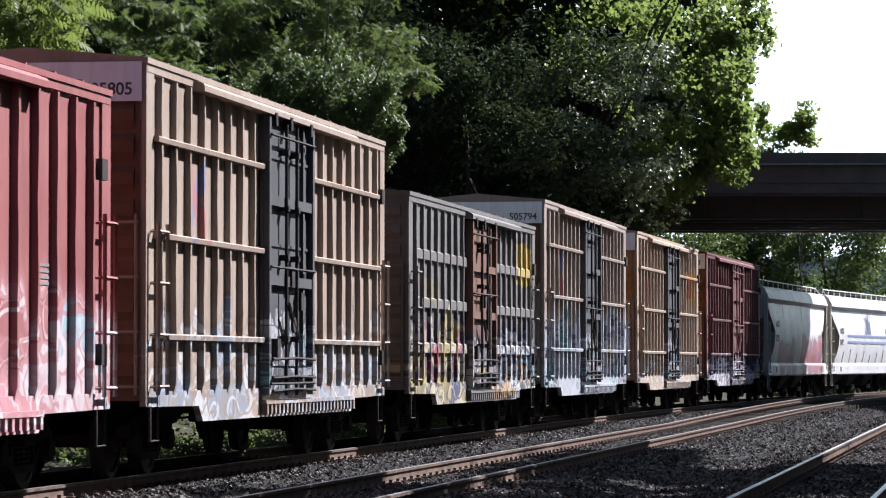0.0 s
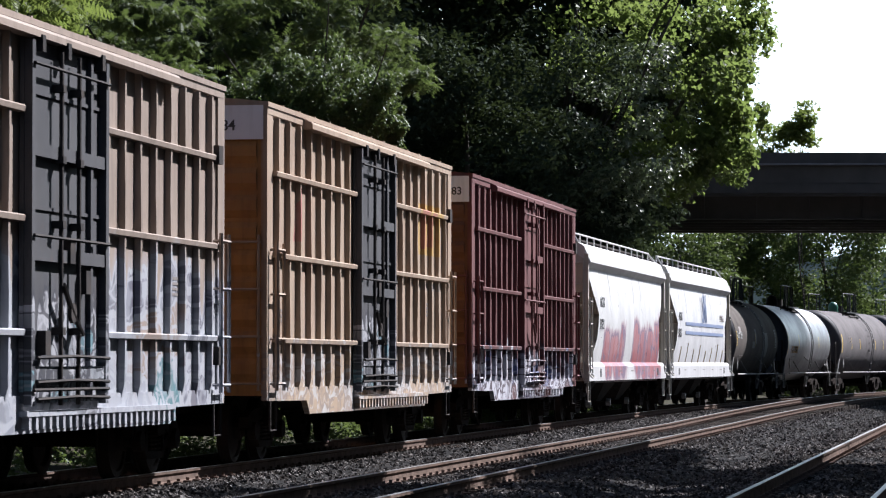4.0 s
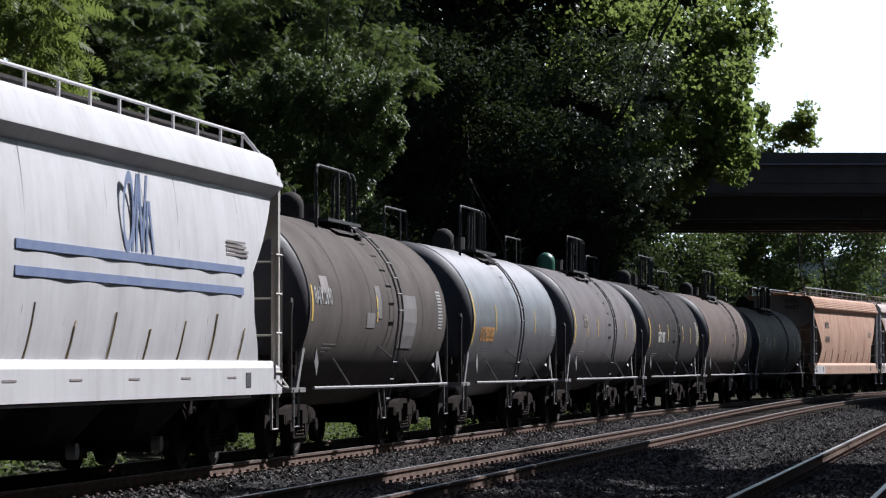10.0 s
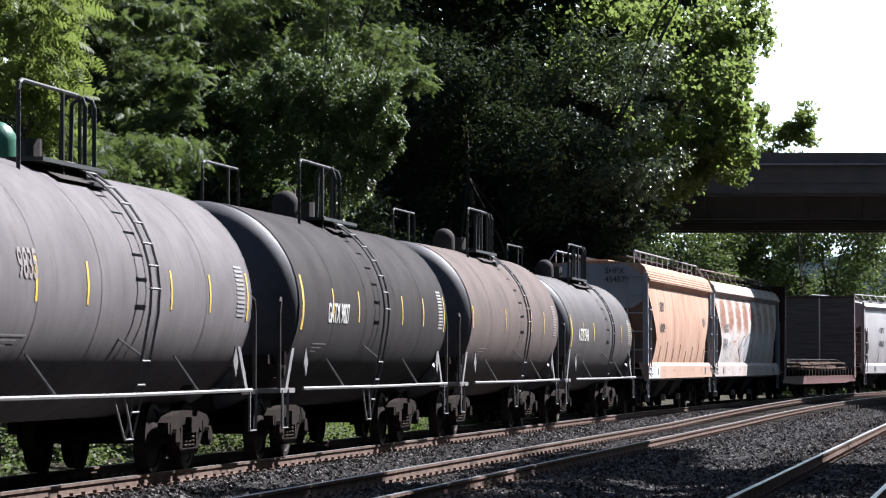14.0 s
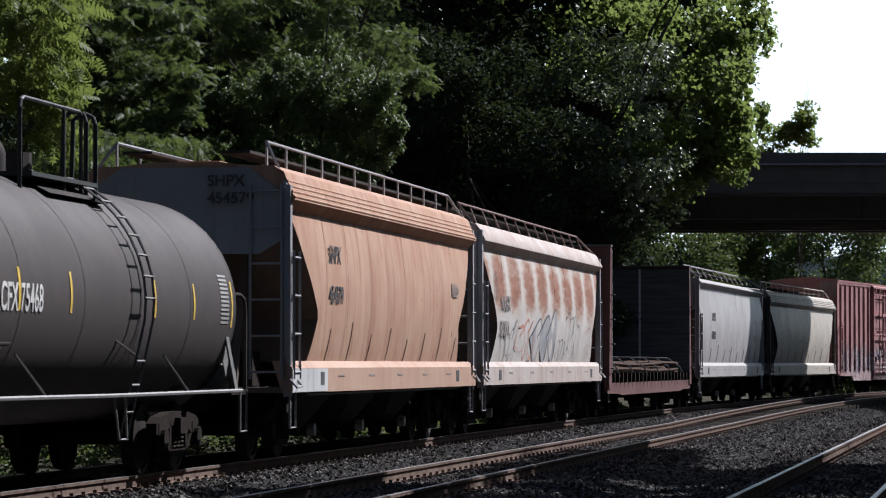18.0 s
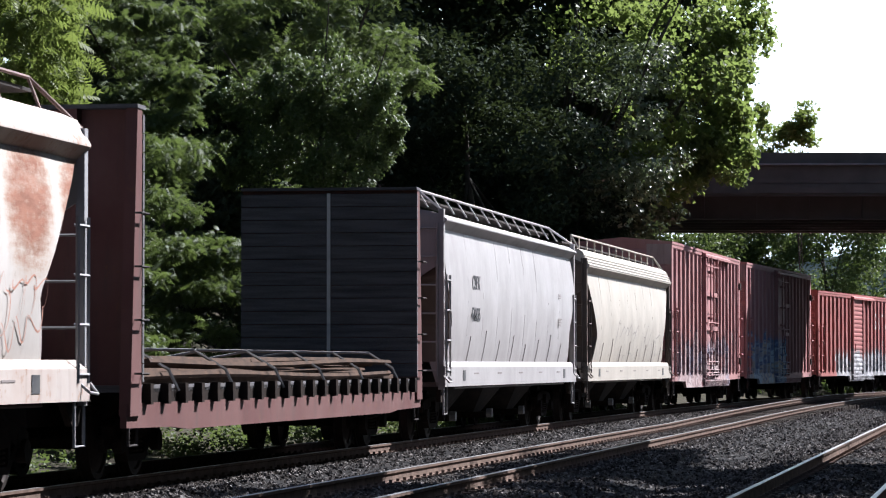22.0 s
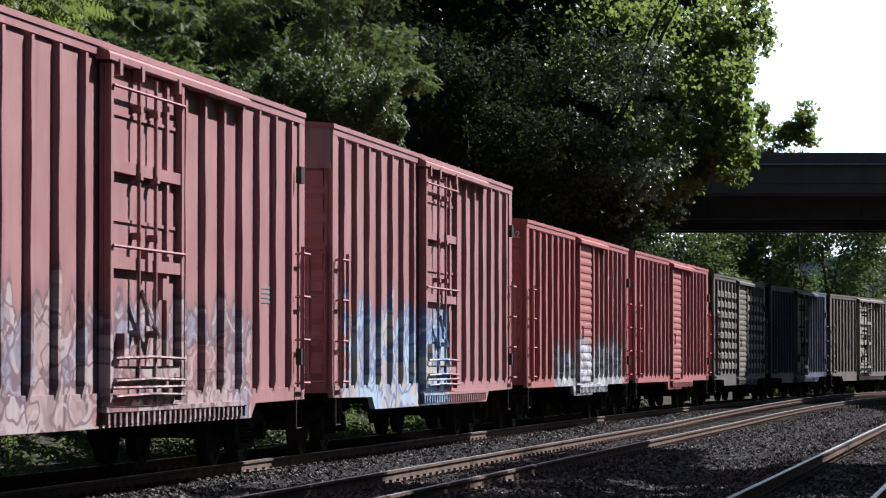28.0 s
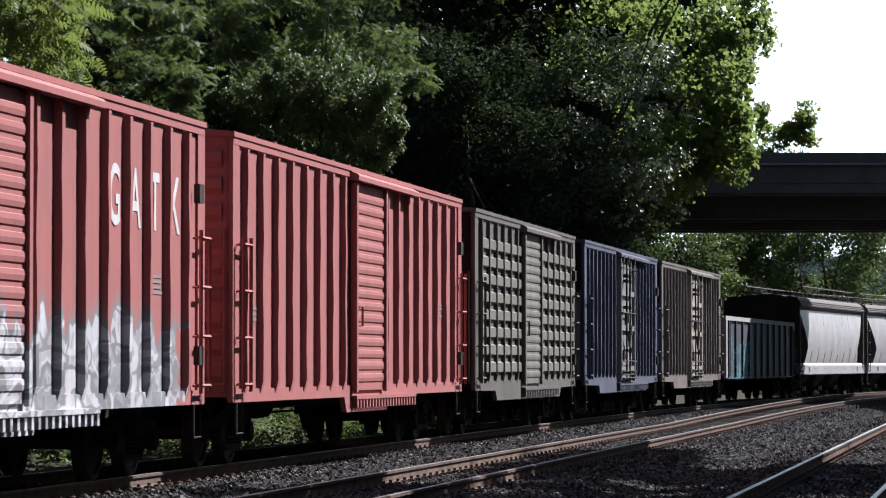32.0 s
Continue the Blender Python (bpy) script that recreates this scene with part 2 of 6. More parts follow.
        v = maths(t, "SUBTRACT", maths(t, "DIVIDE", maths(t, "SUBTRACT", xyz.outputs[2], z0), tall), 0.5)
        fu = maths(t, "ABSOLUTE", maths(t, "ADD", maths(t, "SUBTRACT", maths(t, "FRACT", u), 0.5), maths(t, "MULTIPLY", kink, 0.3)))
        fv = maths(t, "ABSOLUTE", maths(t, "ADD", v, maths(t, "MULTIPLY", kink, 0.5)))
        far = maths(t, "ADD", maths(t, "POWER", maths(t, "MULTIPLY", fu, 2.1), 3.0), maths(t, "POWER", maths(t, "MULTIPLY", fv, 1.95), 4.0))
        span = maths(t, "MULTIPLY", maths(t, "GREATER_THAN", xyz.outputs[0], x0), maths(t, "LESS_THAN", xyz.outputs[0], x1))
        halo = tuple(0.55 * c + 0.45 * d for c, d in zip(fa, line))
        col = mixed(t, maths(t, "MULTIPLY", maths(t, "MULTIPLY", ramp(t, far, 2.1, 1.2), span), 0.6), col, halo)
        stroke = maths(t, "ABSOLUTE", maths(t, "SUBTRACT", noise_tex(t, 1.5 / size, 1, 0.4, (1, 0.01, 0.7)), 0.5))
        fill = mixed(t, maths(t, "GREATER_THAN", maths(t, "ADD", maths(t, "MULTIPLY", v, 0.6), maths(t, "MULTIPLY", kink, 1.6)), 0.06), fa, fb)
        fill = mixed(t, maths(t, "MULTIPLY", ramp(t, streaks, 0.5, 0.75), 0.3), fill, line)
        fill = mixed(t, ramp(t, stroke, 0.035, 0.022), fill, line)
        fill = mixed(t, ramp(t, far, 0.62, 0.70), fill, line)
        worn = maths(t, "ADD", maths(t, "MULTIPLY", ramp(t, fine, 0.35, 0.6), -0.25), 0.95)
        col = mixed(t, maths(t, "MULTIPLY", maths(t, "MULTIPLY", maths(t, "LESS_THAN", far, 1.0), span), worn), col, fill)
    specks = ramp(t, maths(t, "ADD", maths(t, "MULTIPLY", noise_tex(t, 5, 6, 0.75), 0.8), maths(t, "MULTIPLY", streaks, 0.2)), rust_lo, rust_lo + 0.1)
    col = mixed(t, maths(t, "MULTIPLY", specks, rust_amount), col, rust)
    t.links.new(col, b.inputs["Base Color"])
    t.links.new(maths(t, "ADD", maths(t, "MULTIPLY", wide, 0.3), rough - 0.15), b.inputs["Roughness"])
    b.inputs["Specular IOR Level"].default_value = spec
    b.inputs["Metallic"].default_value = metal
    bumped(t, b, maths(t, "ADD", maths(t, "MULTIPLY", noise_tex(t, 1.2, 2), 3.0), fine), 0.25, 0.006)
    return m


# Bed darker than its stones: shaded gaps between them are in its colour.
BALLAST = surface("ballast", (0.028, 0.0265, 0.026), (0.012, 0.0115, 0.0115), rough=0.9, scale=2.0, fine=26.0, bump=1.0, lo=0.35, hi=0.62, spec=0.04)
RUST = surface("rusty_rail", (0.15, 0.108, 0.088), (0.085, 0.062, 0.052), rough=0.95, scale=4.0, bump=0.3, spec=0.02)
SHINE = surface("polished_rail", (0.42, 0.41, 0.40), (0.30, 0.29, 0.28), rough=0.4, metal=1.0, scale=6.0, bump=0.05)
TIE = surface("weathered_tie", (0.065, 0.054, 0.047), (0.03, 0.026, 0.023), rough=0.9, scale=5.0, stretch=(1, 6, 6), bump=0.5, spec=0.04)
EARTH = surface("earth", (0.05, 0.043, 0.033), (0.027, 0.03, 0.016), rough=0.95, scale=1.2, bump=0.8, spec=0.04)
BRIDGE = surface("bridge_steel", (0.095, 0.082, 0.079), (0.062, 0.054, 0.052), rough=0.7, scale=0.8, bump=0.2)
CONCRETE = surface("concrete", (0.30, 0.285, 0.265), (0.19, 0.18, 0.165), rough=0.9, scale=0.7, bump=0.4)
BARK = surface("bark", (0.05, 0.042, 0.034), (0.03, 0.026, 0.022), rough=0.95, scale=4.0, bump=0.9, stretch=(3, 3, 0.6))
STEEL = surface("blackened_steel", (0.017, 0.0138, 0.0125), (0.03, 0.022, 0.018), rough=0.95, scale=3.0, bump=0.3, spec=0.04)
WHEEL = surface("wheel_steel", (0.035, 0.028, 0.025), (0.022, 0.019, 0.018), rough=0.7, metal=0.2, scale=5.0, bump=0.1, spec=0.04)
BRIGHT = surface("worn_bright_steel", (0.26, 0.255, 0.25), (0.18, 0.175, 0.17), rough=0.6, scale=8.0, bump=0.1)

# ---- ground ----
PROFILE = [(-400, 60), (-120, 42), (-60, 26), (-25, 10), (-12, 2.6), (-7.5, 0.5), (-5.2, -0.35), (-3.6, -0.45), (-2.7, -0.32), (-1.9, -0.17), (1.8, -0.17), (2.2, -0.24),
           (2.7, -0.17), (6.1, -0.17), (6.9, -0.34), (7.7, -0.30), (8.3, -0.17), (11.0, -0.17), (12.0, -0.42), (15, -0.8), (60, -0.9), (400, -1.0)]


def ground_height(x, y):
    """The ground's height and the distance to the right of the train's track."""
    k = 6
    lx, ly, lh = LINE_X[::k], LINE_Y[::k], LINE_H[::k]
    j = np.argmin((lx[None, :] - x[:, None]) ** 2 + (ly[None, :] - y[:, None]) ** 2, axis=1)
    off = (x - lx[j]) * np.cos(lh[j]) - (y - ly[j]) * np.sin(lh[j])
    d = np.hypot(x - lx[j], y - ly[j]) * np.sign(off)
    z = np.interp(d, [a for a, _ in PROFILE], [b for _, b in PROFILE])
    z = np.where(z > 0.5, 0.5 + (np.minimum(z, 20) - 0.5) * np.clip((175 - y) / 45, 0, 1), z)
    return z, d


def build_ground():
    xs = np.unique(np.concatenate([[-2500, -1200, -600, -300, -150, -90, -60, -40, -30, -24, -20], np.arange(-16, 34, 0.35), [38, 45, 60, 90, 150, 300, 600, 1200, 2500]]))
    ys = np.unique(np.concatenate([[-600, -200, -60, -20, 0, 10, 18, 24], np.arange(28, 90, 0.8), np.arange(90, 190, 1.6), [200, 220, 250, 300, 380, 500, 800, 1500, 3000]]))
    gx, gy = np.meshgrid(xs, ys)
    x, y = gx.ravel(), gy.ravel()
    z, d = ground_height(x, y)
    lumps = np.sin(x * 5.1 + y * 2.3) * np.sin(y * 4.3 - x * 1.7) * 0.02 + np.sin(x * 1.1) * np.sin(y * 0.7) * 0.03
    z = z + lumps * 0.35
    n, m = len(xs), len(ys)
    idx = np.arange(n * m).reshape(m, n)
    f = np.stack([idx[:-1, :-1], idx[:-1, 1:], idx[1:, 1:], idx[1:, :-1]], -1).reshape(-1, 4)
    me = bpy.data.meshes.new("ground")
    me.from_pydata(np.stack([x, y, z], 1).tolist(), [], f.tolist())
    me.materials.append(BALLAST)
    me.materials.append(EARTH)
    fd = d[f].mean(1)
    me.polygons.foreach_set("material_index", ((fd < -3.4) | (fd > 13)).astype(np.int32))
    me.polygons.foreach_set("use_smooth", np.ones(len(f), bool))
    tagged(new("ground", me), "grey crushed-stone ballast beside an earthen wooded bank", "ground", kind="structure")


def build_stones():
    """Loose ballast stones over the beds and between the tracks."""
    rng = np.random.default_rng(5)
    n = 90000
    s = -8 + 120 * rng.random(n) ** 1.7
    off = rng.choice([0, 1, 2, 3, 4], n, p=[0.30, 0.12, 0.34, 0.12, 0.12])
    lo, hi = np.array([0.95, 3.8, 5.25, 9.0, -3.2])[off], np.array([3.45, 5.0, 8.7, 10.1, -0.9])[off]
    o = lo + (hi - lo) * rng.random(n)
    x, y = on_line(s, o)
    z, _ = ground_height(x, y)
    size = rng.uniform(0.016, 0.042, n)
    base = np.array([(1, 0, 0), (-1, 0, 0), (0, 1, 0), (0, -1, 0), (0, 0, 1)], float) - (0, 0, 0.3)
    v = base[None] * rng.uniform(0.6, 1.3, (n, 5, 1)) + rng.normal(0, 0.3, (n, 5, 3))
    a = rng.random(n) * 6.28
    c, w = np.cos(a)[:, None], np.sin(a)[:, None]
    vx, vy = v[..., 0] * c - v[..., 1] * w, v[..., 0] * w + v[..., 1] * c
    v = np.stack([vx, vy, v[..., 2] * 0.8], -1) * size[:, None, None] + np.stack([x, y, z + size * 0.35], -1)[:, None]
    tri = np.array([(0, 2, 4), (2, 1, 4), (1, 3, 4), (3, 0, 4)])
    f = (tri[None] + (np.arange(n) * 5)[:, None, None]).reshape(-1, 3)
    me = bpy.data.meshes.new("ballast_stones")
    me.from_pydata(v.reshape(-1, 3).tolist(), [], f.tolist())
    me.materials.append(stone_material())
    tagged(new("ballast_stones", me), "loose grey and brown crushed stones of the track bed", "gravel", kind="stuff")


def stone_material():
    m, t, b = shader("loose_stone")
    geo = t.nodes.new("ShaderNodeNewGeometry")
    col = mixed(t, maths(t, "POWER", geo.outputs["Random Per Island"], 2.4), (0.012, 0.011, 0.011), (0.29, 0.272, 0.262))
    t.links.new(mixed(t, ramp(t, noise_tex(t, 70, 3), 0.4, 0.7), col, (0.055, 0.047, 0.042)), b.inputs["Base Color"])
    b.inputs["Roughness"].default_value = 1.0
    b.inputs["Specular IOR Level"].default_value = 0.03
    return m


# ---- tracks ----
RAIL = [(-0.07, -0.165), (0.07, -0.165), (0.07, -0.152), (0.018, -0.135), (0.010, -0.05), (0.036, -0.035), (0.036, -0.004), (-0.036, -0.004), (-0.036, -0.035), (-0.010, -0.05), (-0.018, -0.135), (-0.07, -0.152)]


def lift(s, rail, raised):
    """The bend's cant: how far a rail lies above the level."""
    return raised * min(max((s - 45) / 50, 0), 1.0)


def build_track(name, off, label, raise_far, raise_near, s0, s1):
    bed = new(name)
    tagged(bed, label, "railway track", "railway tracks", "structure")
    for o, up in ((off - 0.7525, raise_far), (off + 0.7525, raise_near)):
        rings, heads = [], []
        for s in np.concatenate([np.arange(s0, -45, 15.0), np.arange(-45, 200, 1.5), np.arange(200, s1, 10.0)]):
            h = np.interp(s, LINE_S, LINE_H)
            x, y = on_line(s, o)
            z = lift(s, o, up)
            rings.append([(x + a * math.cos(h), y - a * math.sin(h), z + b) for a, b in RAIL])
            heads.append([(x + a * math.cos(h), y - a * math.sin(h), z + b) for a, b in ((-0.031, -0.006), (0.031, -0.006), (0.031, 0.0), (-0.031, 0.0))])
        rail = part("rail", Solid().loft(rings), RUST, bed, "rust-brown steel rail with a bright worn head", True)
        part("running_surface", Solid().loft(heads), SHINE, rail, "bright polished rail head")
    tie = Solid().prism([(-1.27, -0.115), (1.27, -0.115), (1.30, -0.10), (1.30, 0.10), (1.27, 0.115), (-1.27, 0.115), (-1.30, 0.10), (-1.30, -0.10)], -0.33, -0.158).mesh("tie", TIE)
    clip = Solid()
    for i, s in enumerate(np.arange(max(s0, -8.0), min(s1, 135.0), 0.52)):
        h = np.interp(s, LINE_S, LINE_H)
        x, y = on_line(s, off + random.uniform(-0.04, 0.04))
        z = (lift(s, 0, raise_far) + lift(s, 0, raise_near)) / 2
        if i < 240:
            part("tie", tie, TIE, bed, at=pose(x, y, z + random.uniform(-0.012, 0.0), 0, 0, -math.degrees(h) + random.uniform(-1, 1)))
        for o in (-0.7525, 0.7525):
            for w in (-0.105, 0.105):
                cx, cy = on_line(s, off + o + w)
                zz = lift(s, 0, raise_far if o < 0 else raise_near)
                clip.box(cx - 0.05, cx + 0.05, cy - 0.09, cy + 0.09, zz - 0.165, zz - 0.142)
                clip.box(cx - 0.022, cx + 0.022, cy + 0.03, cy + 0.075, zz - 0.145, zz - 0.105)
    me = bpy.data.meshes.new("tie_plates")
    me.from_pydata(clip.v, [], clip.f)
    me.materials.append(RUST)
    tagged(part("tie_plates", me, RUST, bed, "rusty tie plates and spikes"), kind="stuff")


# ---- road bridge ----
def build_bridge():
    b = new("road_bridge")
    tagged(b, "dark steel girder road bridge across the tracks on concrete abutments", "bridge", kind="structure")
    x0, x1 = -14.0, 75.0
    part("parapet", Solid().box(x0, x1, 127.5, 127.85, 8.2, 9.38), BRIDGE, b, "dark parapet of the bridge")
    part("parapet", Solid().box(x0, x1, 143.3, 143.65, 8.2, 9.3), BRIDGE, b)
    part("ledge", Solid().box(x0, x1, 127.3, 127.8, 8.90, 8.97), surface("pale_ledge", (0.22, 0.21, 0.22), rough=0.6), b, "pale ledge along the parapet")
    part("fascia_beam", Solid().box(x0, x1, 127.6, 127.95, 7.75, 8.2), BRIDGE, b, "dark edge beam")
    part("deck", Solid().box(x0, x1, 127.5, 143.6, 7.85, 8.22), BRIDGE, b, "dark edge of the road deck")
    for i in range(6):
        y = 129.6 + i * 2.6
        g = part("girder", Solid().box(x0, x1, y - 0.03, y + 0.03, 7.0, 7.85), BRIDGE, b, "dark riveted steel girder")
        part("flange", Solid().box(x0, x1, y - 0.2, y + 0.2, 6.94, 7.0), BRIDGE, g)
        if i == 0:
            for j in range(40):
                part("stiffener", Solid().box(x0 + j * 2.0, x0 + j * 2.0 + 0.03, y - 0.16, y - 0.03, 7.0, 7.85), BRIDGE, g)
    part("abutment", Solid().box(-7.0, 6.4, 127.1, 144.2, -1.0, 7.8), CONCRETE, b, "concrete abutment in deep shade")
    part("abutment", Solid().box(44.0, 60.0, 127.1, 144.2, -1.5, 7.8), CONCRETE, b)


def build_car():
    """A pale hatchback that crosses the road bridge; only its roof shows over the parapet."""
    car = new("passenger_car")
    tagged(car, "pale silver passenger car driving across the road bridge", "car")
    silver = surface("silver_car_paint", (0.45, 0.46, 0.47), (0.40, 0.41, 0.42), rough=0.35, metal=0.5, scale=2.0, bump=0.02)
    glass = surface("dark_car_glass", (0.02, 0.025, 0.028), (0.03, 0.033, 0.035), rough=0.1, scale=2.0, bump=0.0)
    rubber = surface("tyre_rubber", (0.025, 0.025, 0.025), (0.04, 0.04, 0.04), rough=0.9)
    lower = [(-2.1, 0.35), (-2.15, 0.75), (-1.9, 0.92), (1.0, 0.95), (1.95, 0.78), (2.12, 0.6), (2.1, 0.35)]
    part("body", Solid().prism(lower, -0.85, 0.85, "y"), silver, car)
    cabin = [[(-1.95, w, 0.92), (-1.45, w * 0.86, 1.45), (0.1, w * 0.86, 1.47), (1.05, w, 0.94)] for w in (-0.82, 0.82)]
    part("windows", Solid().loft(cabin), glass, car, "dark tinted windows")
    part("roof", Solid().loft([[(-1.5, w, 1.44), (-1.35, w * 0.95, 1.52), (-0.1, w * 0.95, 1.54), (0.18, w, 1.46)] for w in (-0.72, 0.72)]), silver, car)
    for y in (-0.62, 0.62):
        part("roof_bar", Solid().tube([(-1.3, y, 1.52), (-1.2, y, 1.58), (-0.2, y, 1.59), (0.0, y, 1.52)], 0.018, 6), rubber, car, "dark roof bar")
    for x in (-1.35, 1.3):
        for y in (-0.8, 0.8):
            tyre = part("wheel", Solid().disc((x, y, 0.32), 0.32, 0.1, "y", 20), rubber, car, "black tyre on a bright rim")
            part("rim", Solid().disc((x, y * 1.02, 0.32), 0.2, 0.1, "y", 14), BRIGHT, tyre)
    for y in (-0.6, 0.6):
        part("headlight", Solid().box(2.0, 2.13, y - 0.18, y + 0.18, 0.6, 0.72), BRIGHT, car, "clear headlight")
    return car


# ---- trees ----
SYCAMORE = leaf_material("broad_leaf", (0.078, 0.116, 0.034), (0.15, 0.182, 0.057), 0.62, 0.48)
GLOSSY = leaf_material("glossy_leaf", (0.07, 0.095, 0.052), (0.12, 0.145, 0.082), 0.36, 0.42, 0.65)
LOCUST = leaf_material("small_leaf", (0.040, 0.064, 0.022), (0.072, 0.10, 0.034), 0.38, 0.6)
SUNNY = leaf_material("sunny_leaf", (0.095, 0.13, 0.032), (0.15, 0.18, 0.045), 0.5, 0.6)
VINE = leaf_material("vine_leaf", (0.048, 0.078, 0.027), (0.088, 0.122, 0.044), 0.36, 0.48, 0.25)
# Leaf for shaded trees: the wood's deep shade is put into its colour.
SHADE = leaf_material("shade_dark_leaf", (0.024, 0.036, 0.025), (0.044, 0.060, 0.038), 0.1, 0.85, 0.06)
WEED = leaf_material("weed_leaf", (0.05, 0.078, 0.025), (0.10, 0.125, 0.05), 0.4, 0.6, 0.2)
# leaf outlines: rings of (across, along) with a fold
BROAD = [(0, 0, 0), (0.42, 0.18, 0.06), (0.55, 0.55, 0.10), (0.22, 0.62, 0.04), (0, 1.05, -0.08), (-0.22, 0.62, 0.04), (-0.55, 0.55, 0.10), (-0.42, 0.18, 0.06)]
OVAL = [(0, 0, 0), (0.26, 0.4, 0.06), (0, 1.0, -0.06), (-0.26, 0.4, 0.06)]
# a feathered leaf: pairs of leaflets along a drooping stalk
FROND = []
for k in range(5):
    a, w = 0.10 + 0.19 * k, 0.34 - 0.05 * abs(k - 1.5)
    for side in (1, -1):
        FROND += [(0.01 * side, a - 0.02, -0.10 * a * a), (side * w, a + 0.10, -0.10 * a * a - 0.06), (0.01 * side, a + 0.15, -0.10 * a * a)]
FROND += [(-0.05, 0.98, -0.1), (0.05, 0.98, -0.1), (0.0, 1.2, -0.16)]


def lumpy(p, f, ph=0.0):
    return (np.sin(p[:, 0] * f + ph + 1.3 * np.sin(p[:, 2] * f * 0.7)) * np.sin(p[:, 1] * f * 1.1 + 2 * ph) * np.sin(p[:, 2] * f * 0.9 + 0.7 * ph)
            + 0.6 * np.sin(p[:, 0] * f * 2.3 + 1.7) * np.sin(p[:, 1] * f * 2.1 + ph) * np.sin(p[:, 2] * f * 2.6 + 0.4))


def leaves(name, blobs, size, outline, material, seed, droop=0.5, gap=0.05, freq=1.4, face=0.3, lean=None):
    """A crown: leaves strewn over lumps (x, y, z, rx, ry, rz, count), thinned into clumps."""
    rng = np.random.default_rng(seed)
    pts = []
    for bx, by, bz, rx, ry, rz, n in blobs:
        d = rng.normal(size=(n, 3))
        d /= np.linalg.norm(d, axis=1)[:, None]
        r = 1 - rng.random(n) ** 1.3 * 0.55
        q = d * r[:, None] * np.array([rx, ry, rz])
        q *= (1 + 0.22 * lumpy(d * 2.2 + bx, 1.9, bz))[:, None]
        pts.append(q + np.array([bx, by, bz]))
    p = np.concatenate(pts)
    keep = lumpy(p, freq, seed * 0.37) > gap - 0.35
    p = p[keep]
    n = len(p)
    sz = size * rng.uniform(0.6, 1.25, n)
    # the leaf's own axes: it hangs outward and down, turned at random
    a = rng.random(n) * 2 * np.pi
    along = np.stack([np.cos(a), np.sin(a), -droop + rng.normal(0, 0.45, n)], 1)
    along /= np.linalg.norm(along, axis=1)[:, None]
    up = rng.normal(0, 0.45, (n, 3)) + np.array(lean or [face, face, 1.1 - face])
    across = np.cross(along, up)
    across /= np.linalg.norm(across, axis=1)[:, None] + 1e-9
    nor = np.cross(across, along)
    o = np.array(outline)
    v = p[:, None] + sz[:, None, None] * (o[None, :, 0, None] * across[:, None] + o[None, :, 1, None] * along[:, None] + o[None, :, 2, None] * nor[:, None])
    k = len(outline)
    me = bpy.data.meshes.new(name)
    me.vertices.add(n * k)
    me.vertices.foreach_set("co", v.reshape(-1).astype(np.float32))
    if k == 4:
        tri = np.array([(0, 1, 2), (0, 2, 3)])
    elif k == len(FROND):
        tri = np.arange(k).reshape(-1, 3)
    else:
        tri = np.array([(0, 1, 2), (0, 2, 3), (0, 3, 4), (0, 4, 5), (0, 5, 6), (0, 6, 7)])
    f = (tri[None] + (np.arange(n) * k)[:, None, None]).reshape(-1)
    me.loops.add(len(f))
    me.loops.foreach_set("vertex_index", f.astype(np.int32))
    me.polygons.add(len(f) // 3)
    me.polygons.foreach_set("loop_start", np.arange(0, len(f), 3, dtype=np.int32))
    me.update()
    me.validate()
    me.materials.append(material)
    return me


def tree(name, base, limbs, blobs, size, outline, material, label, seed, girth=0.22, group="", droop=0.5, gap=0.05, freq=1.4, face=0.3, rise=1.0, lean=None):
    """A tree: tapered trunk, a limb to each of the first lumps, and its crown."""
    root = new(name)
    tagged(root, label, "tree", group)
    rng = random.Random(seed)
    bx, by, bz = base
    top = max(b[2] for b in blobs)
    wood = Solid()
    pts = [(bx + rng.uniform(-0.1, 0.1) * i, by + rng.uniform(-0.1, 0.1) * i, bz - 0.4 + (top - bz) * rise * i / 6) for i in range(7)]
    rings = []
    for i, (x, y, z) in enumerate(pts):
        r = girth * (1.15 - 0.17 * i)
        rings.append([(x + r * math.cos(w), y + r * math.sin(w), z) for w in (2 * math.pi * j / 10 for j in range(10))])
    wood.loft(rings)
    part("trunk", wood, BARK, root, smooth=True)
    for bl in blobs[:limbs]:
        a = pts[2 + rng.randrange(3)]
        c = Vector(bl[:3])
        mid = (Vector(a) + c) / 2 + Vector((rng.uniform(-0.3, 0.3), rng.uniform(-0.3, 0.3), 0.4))
        s = Solid()
        s.tube([a, mid, c, c + (c - mid) * 0.5], girth * 0.34, 7, 0.25)
        part("limb", s, BARK, root, smooth=True)
    part("crown", leaves("crown", blobs, size, outline, material, seed, droop, gap, freq, face, lean), material, root)
    return root


def at_px(px, py, y):
    """Plan helper: x and height of a spot seen at that share of the view, y metres ahead."""
    return (px - 784) / 6000 * y, 1.413 + (645.0 - py) / 6000 * y


def clumps(seed, px0, px1, py0, py1, y0, y1, r, count, n, flat=0.8):
    """Leaf lumps strewn over a window of the view between two distances."""
    rng = random.Random(seed)
    out = []
    for _ in range(count):
        y = rng.uniform(y0, y1)
        x, z = at_px(rng.uniform(px0, px1), rng.uniform(py0, py1), y)
        q = r * rng.uniform(0.6, 1.4)
        out.append((x, y, z, q * 1.15, q, q * flat, int(n * (q / r) ** 2)))
    return out


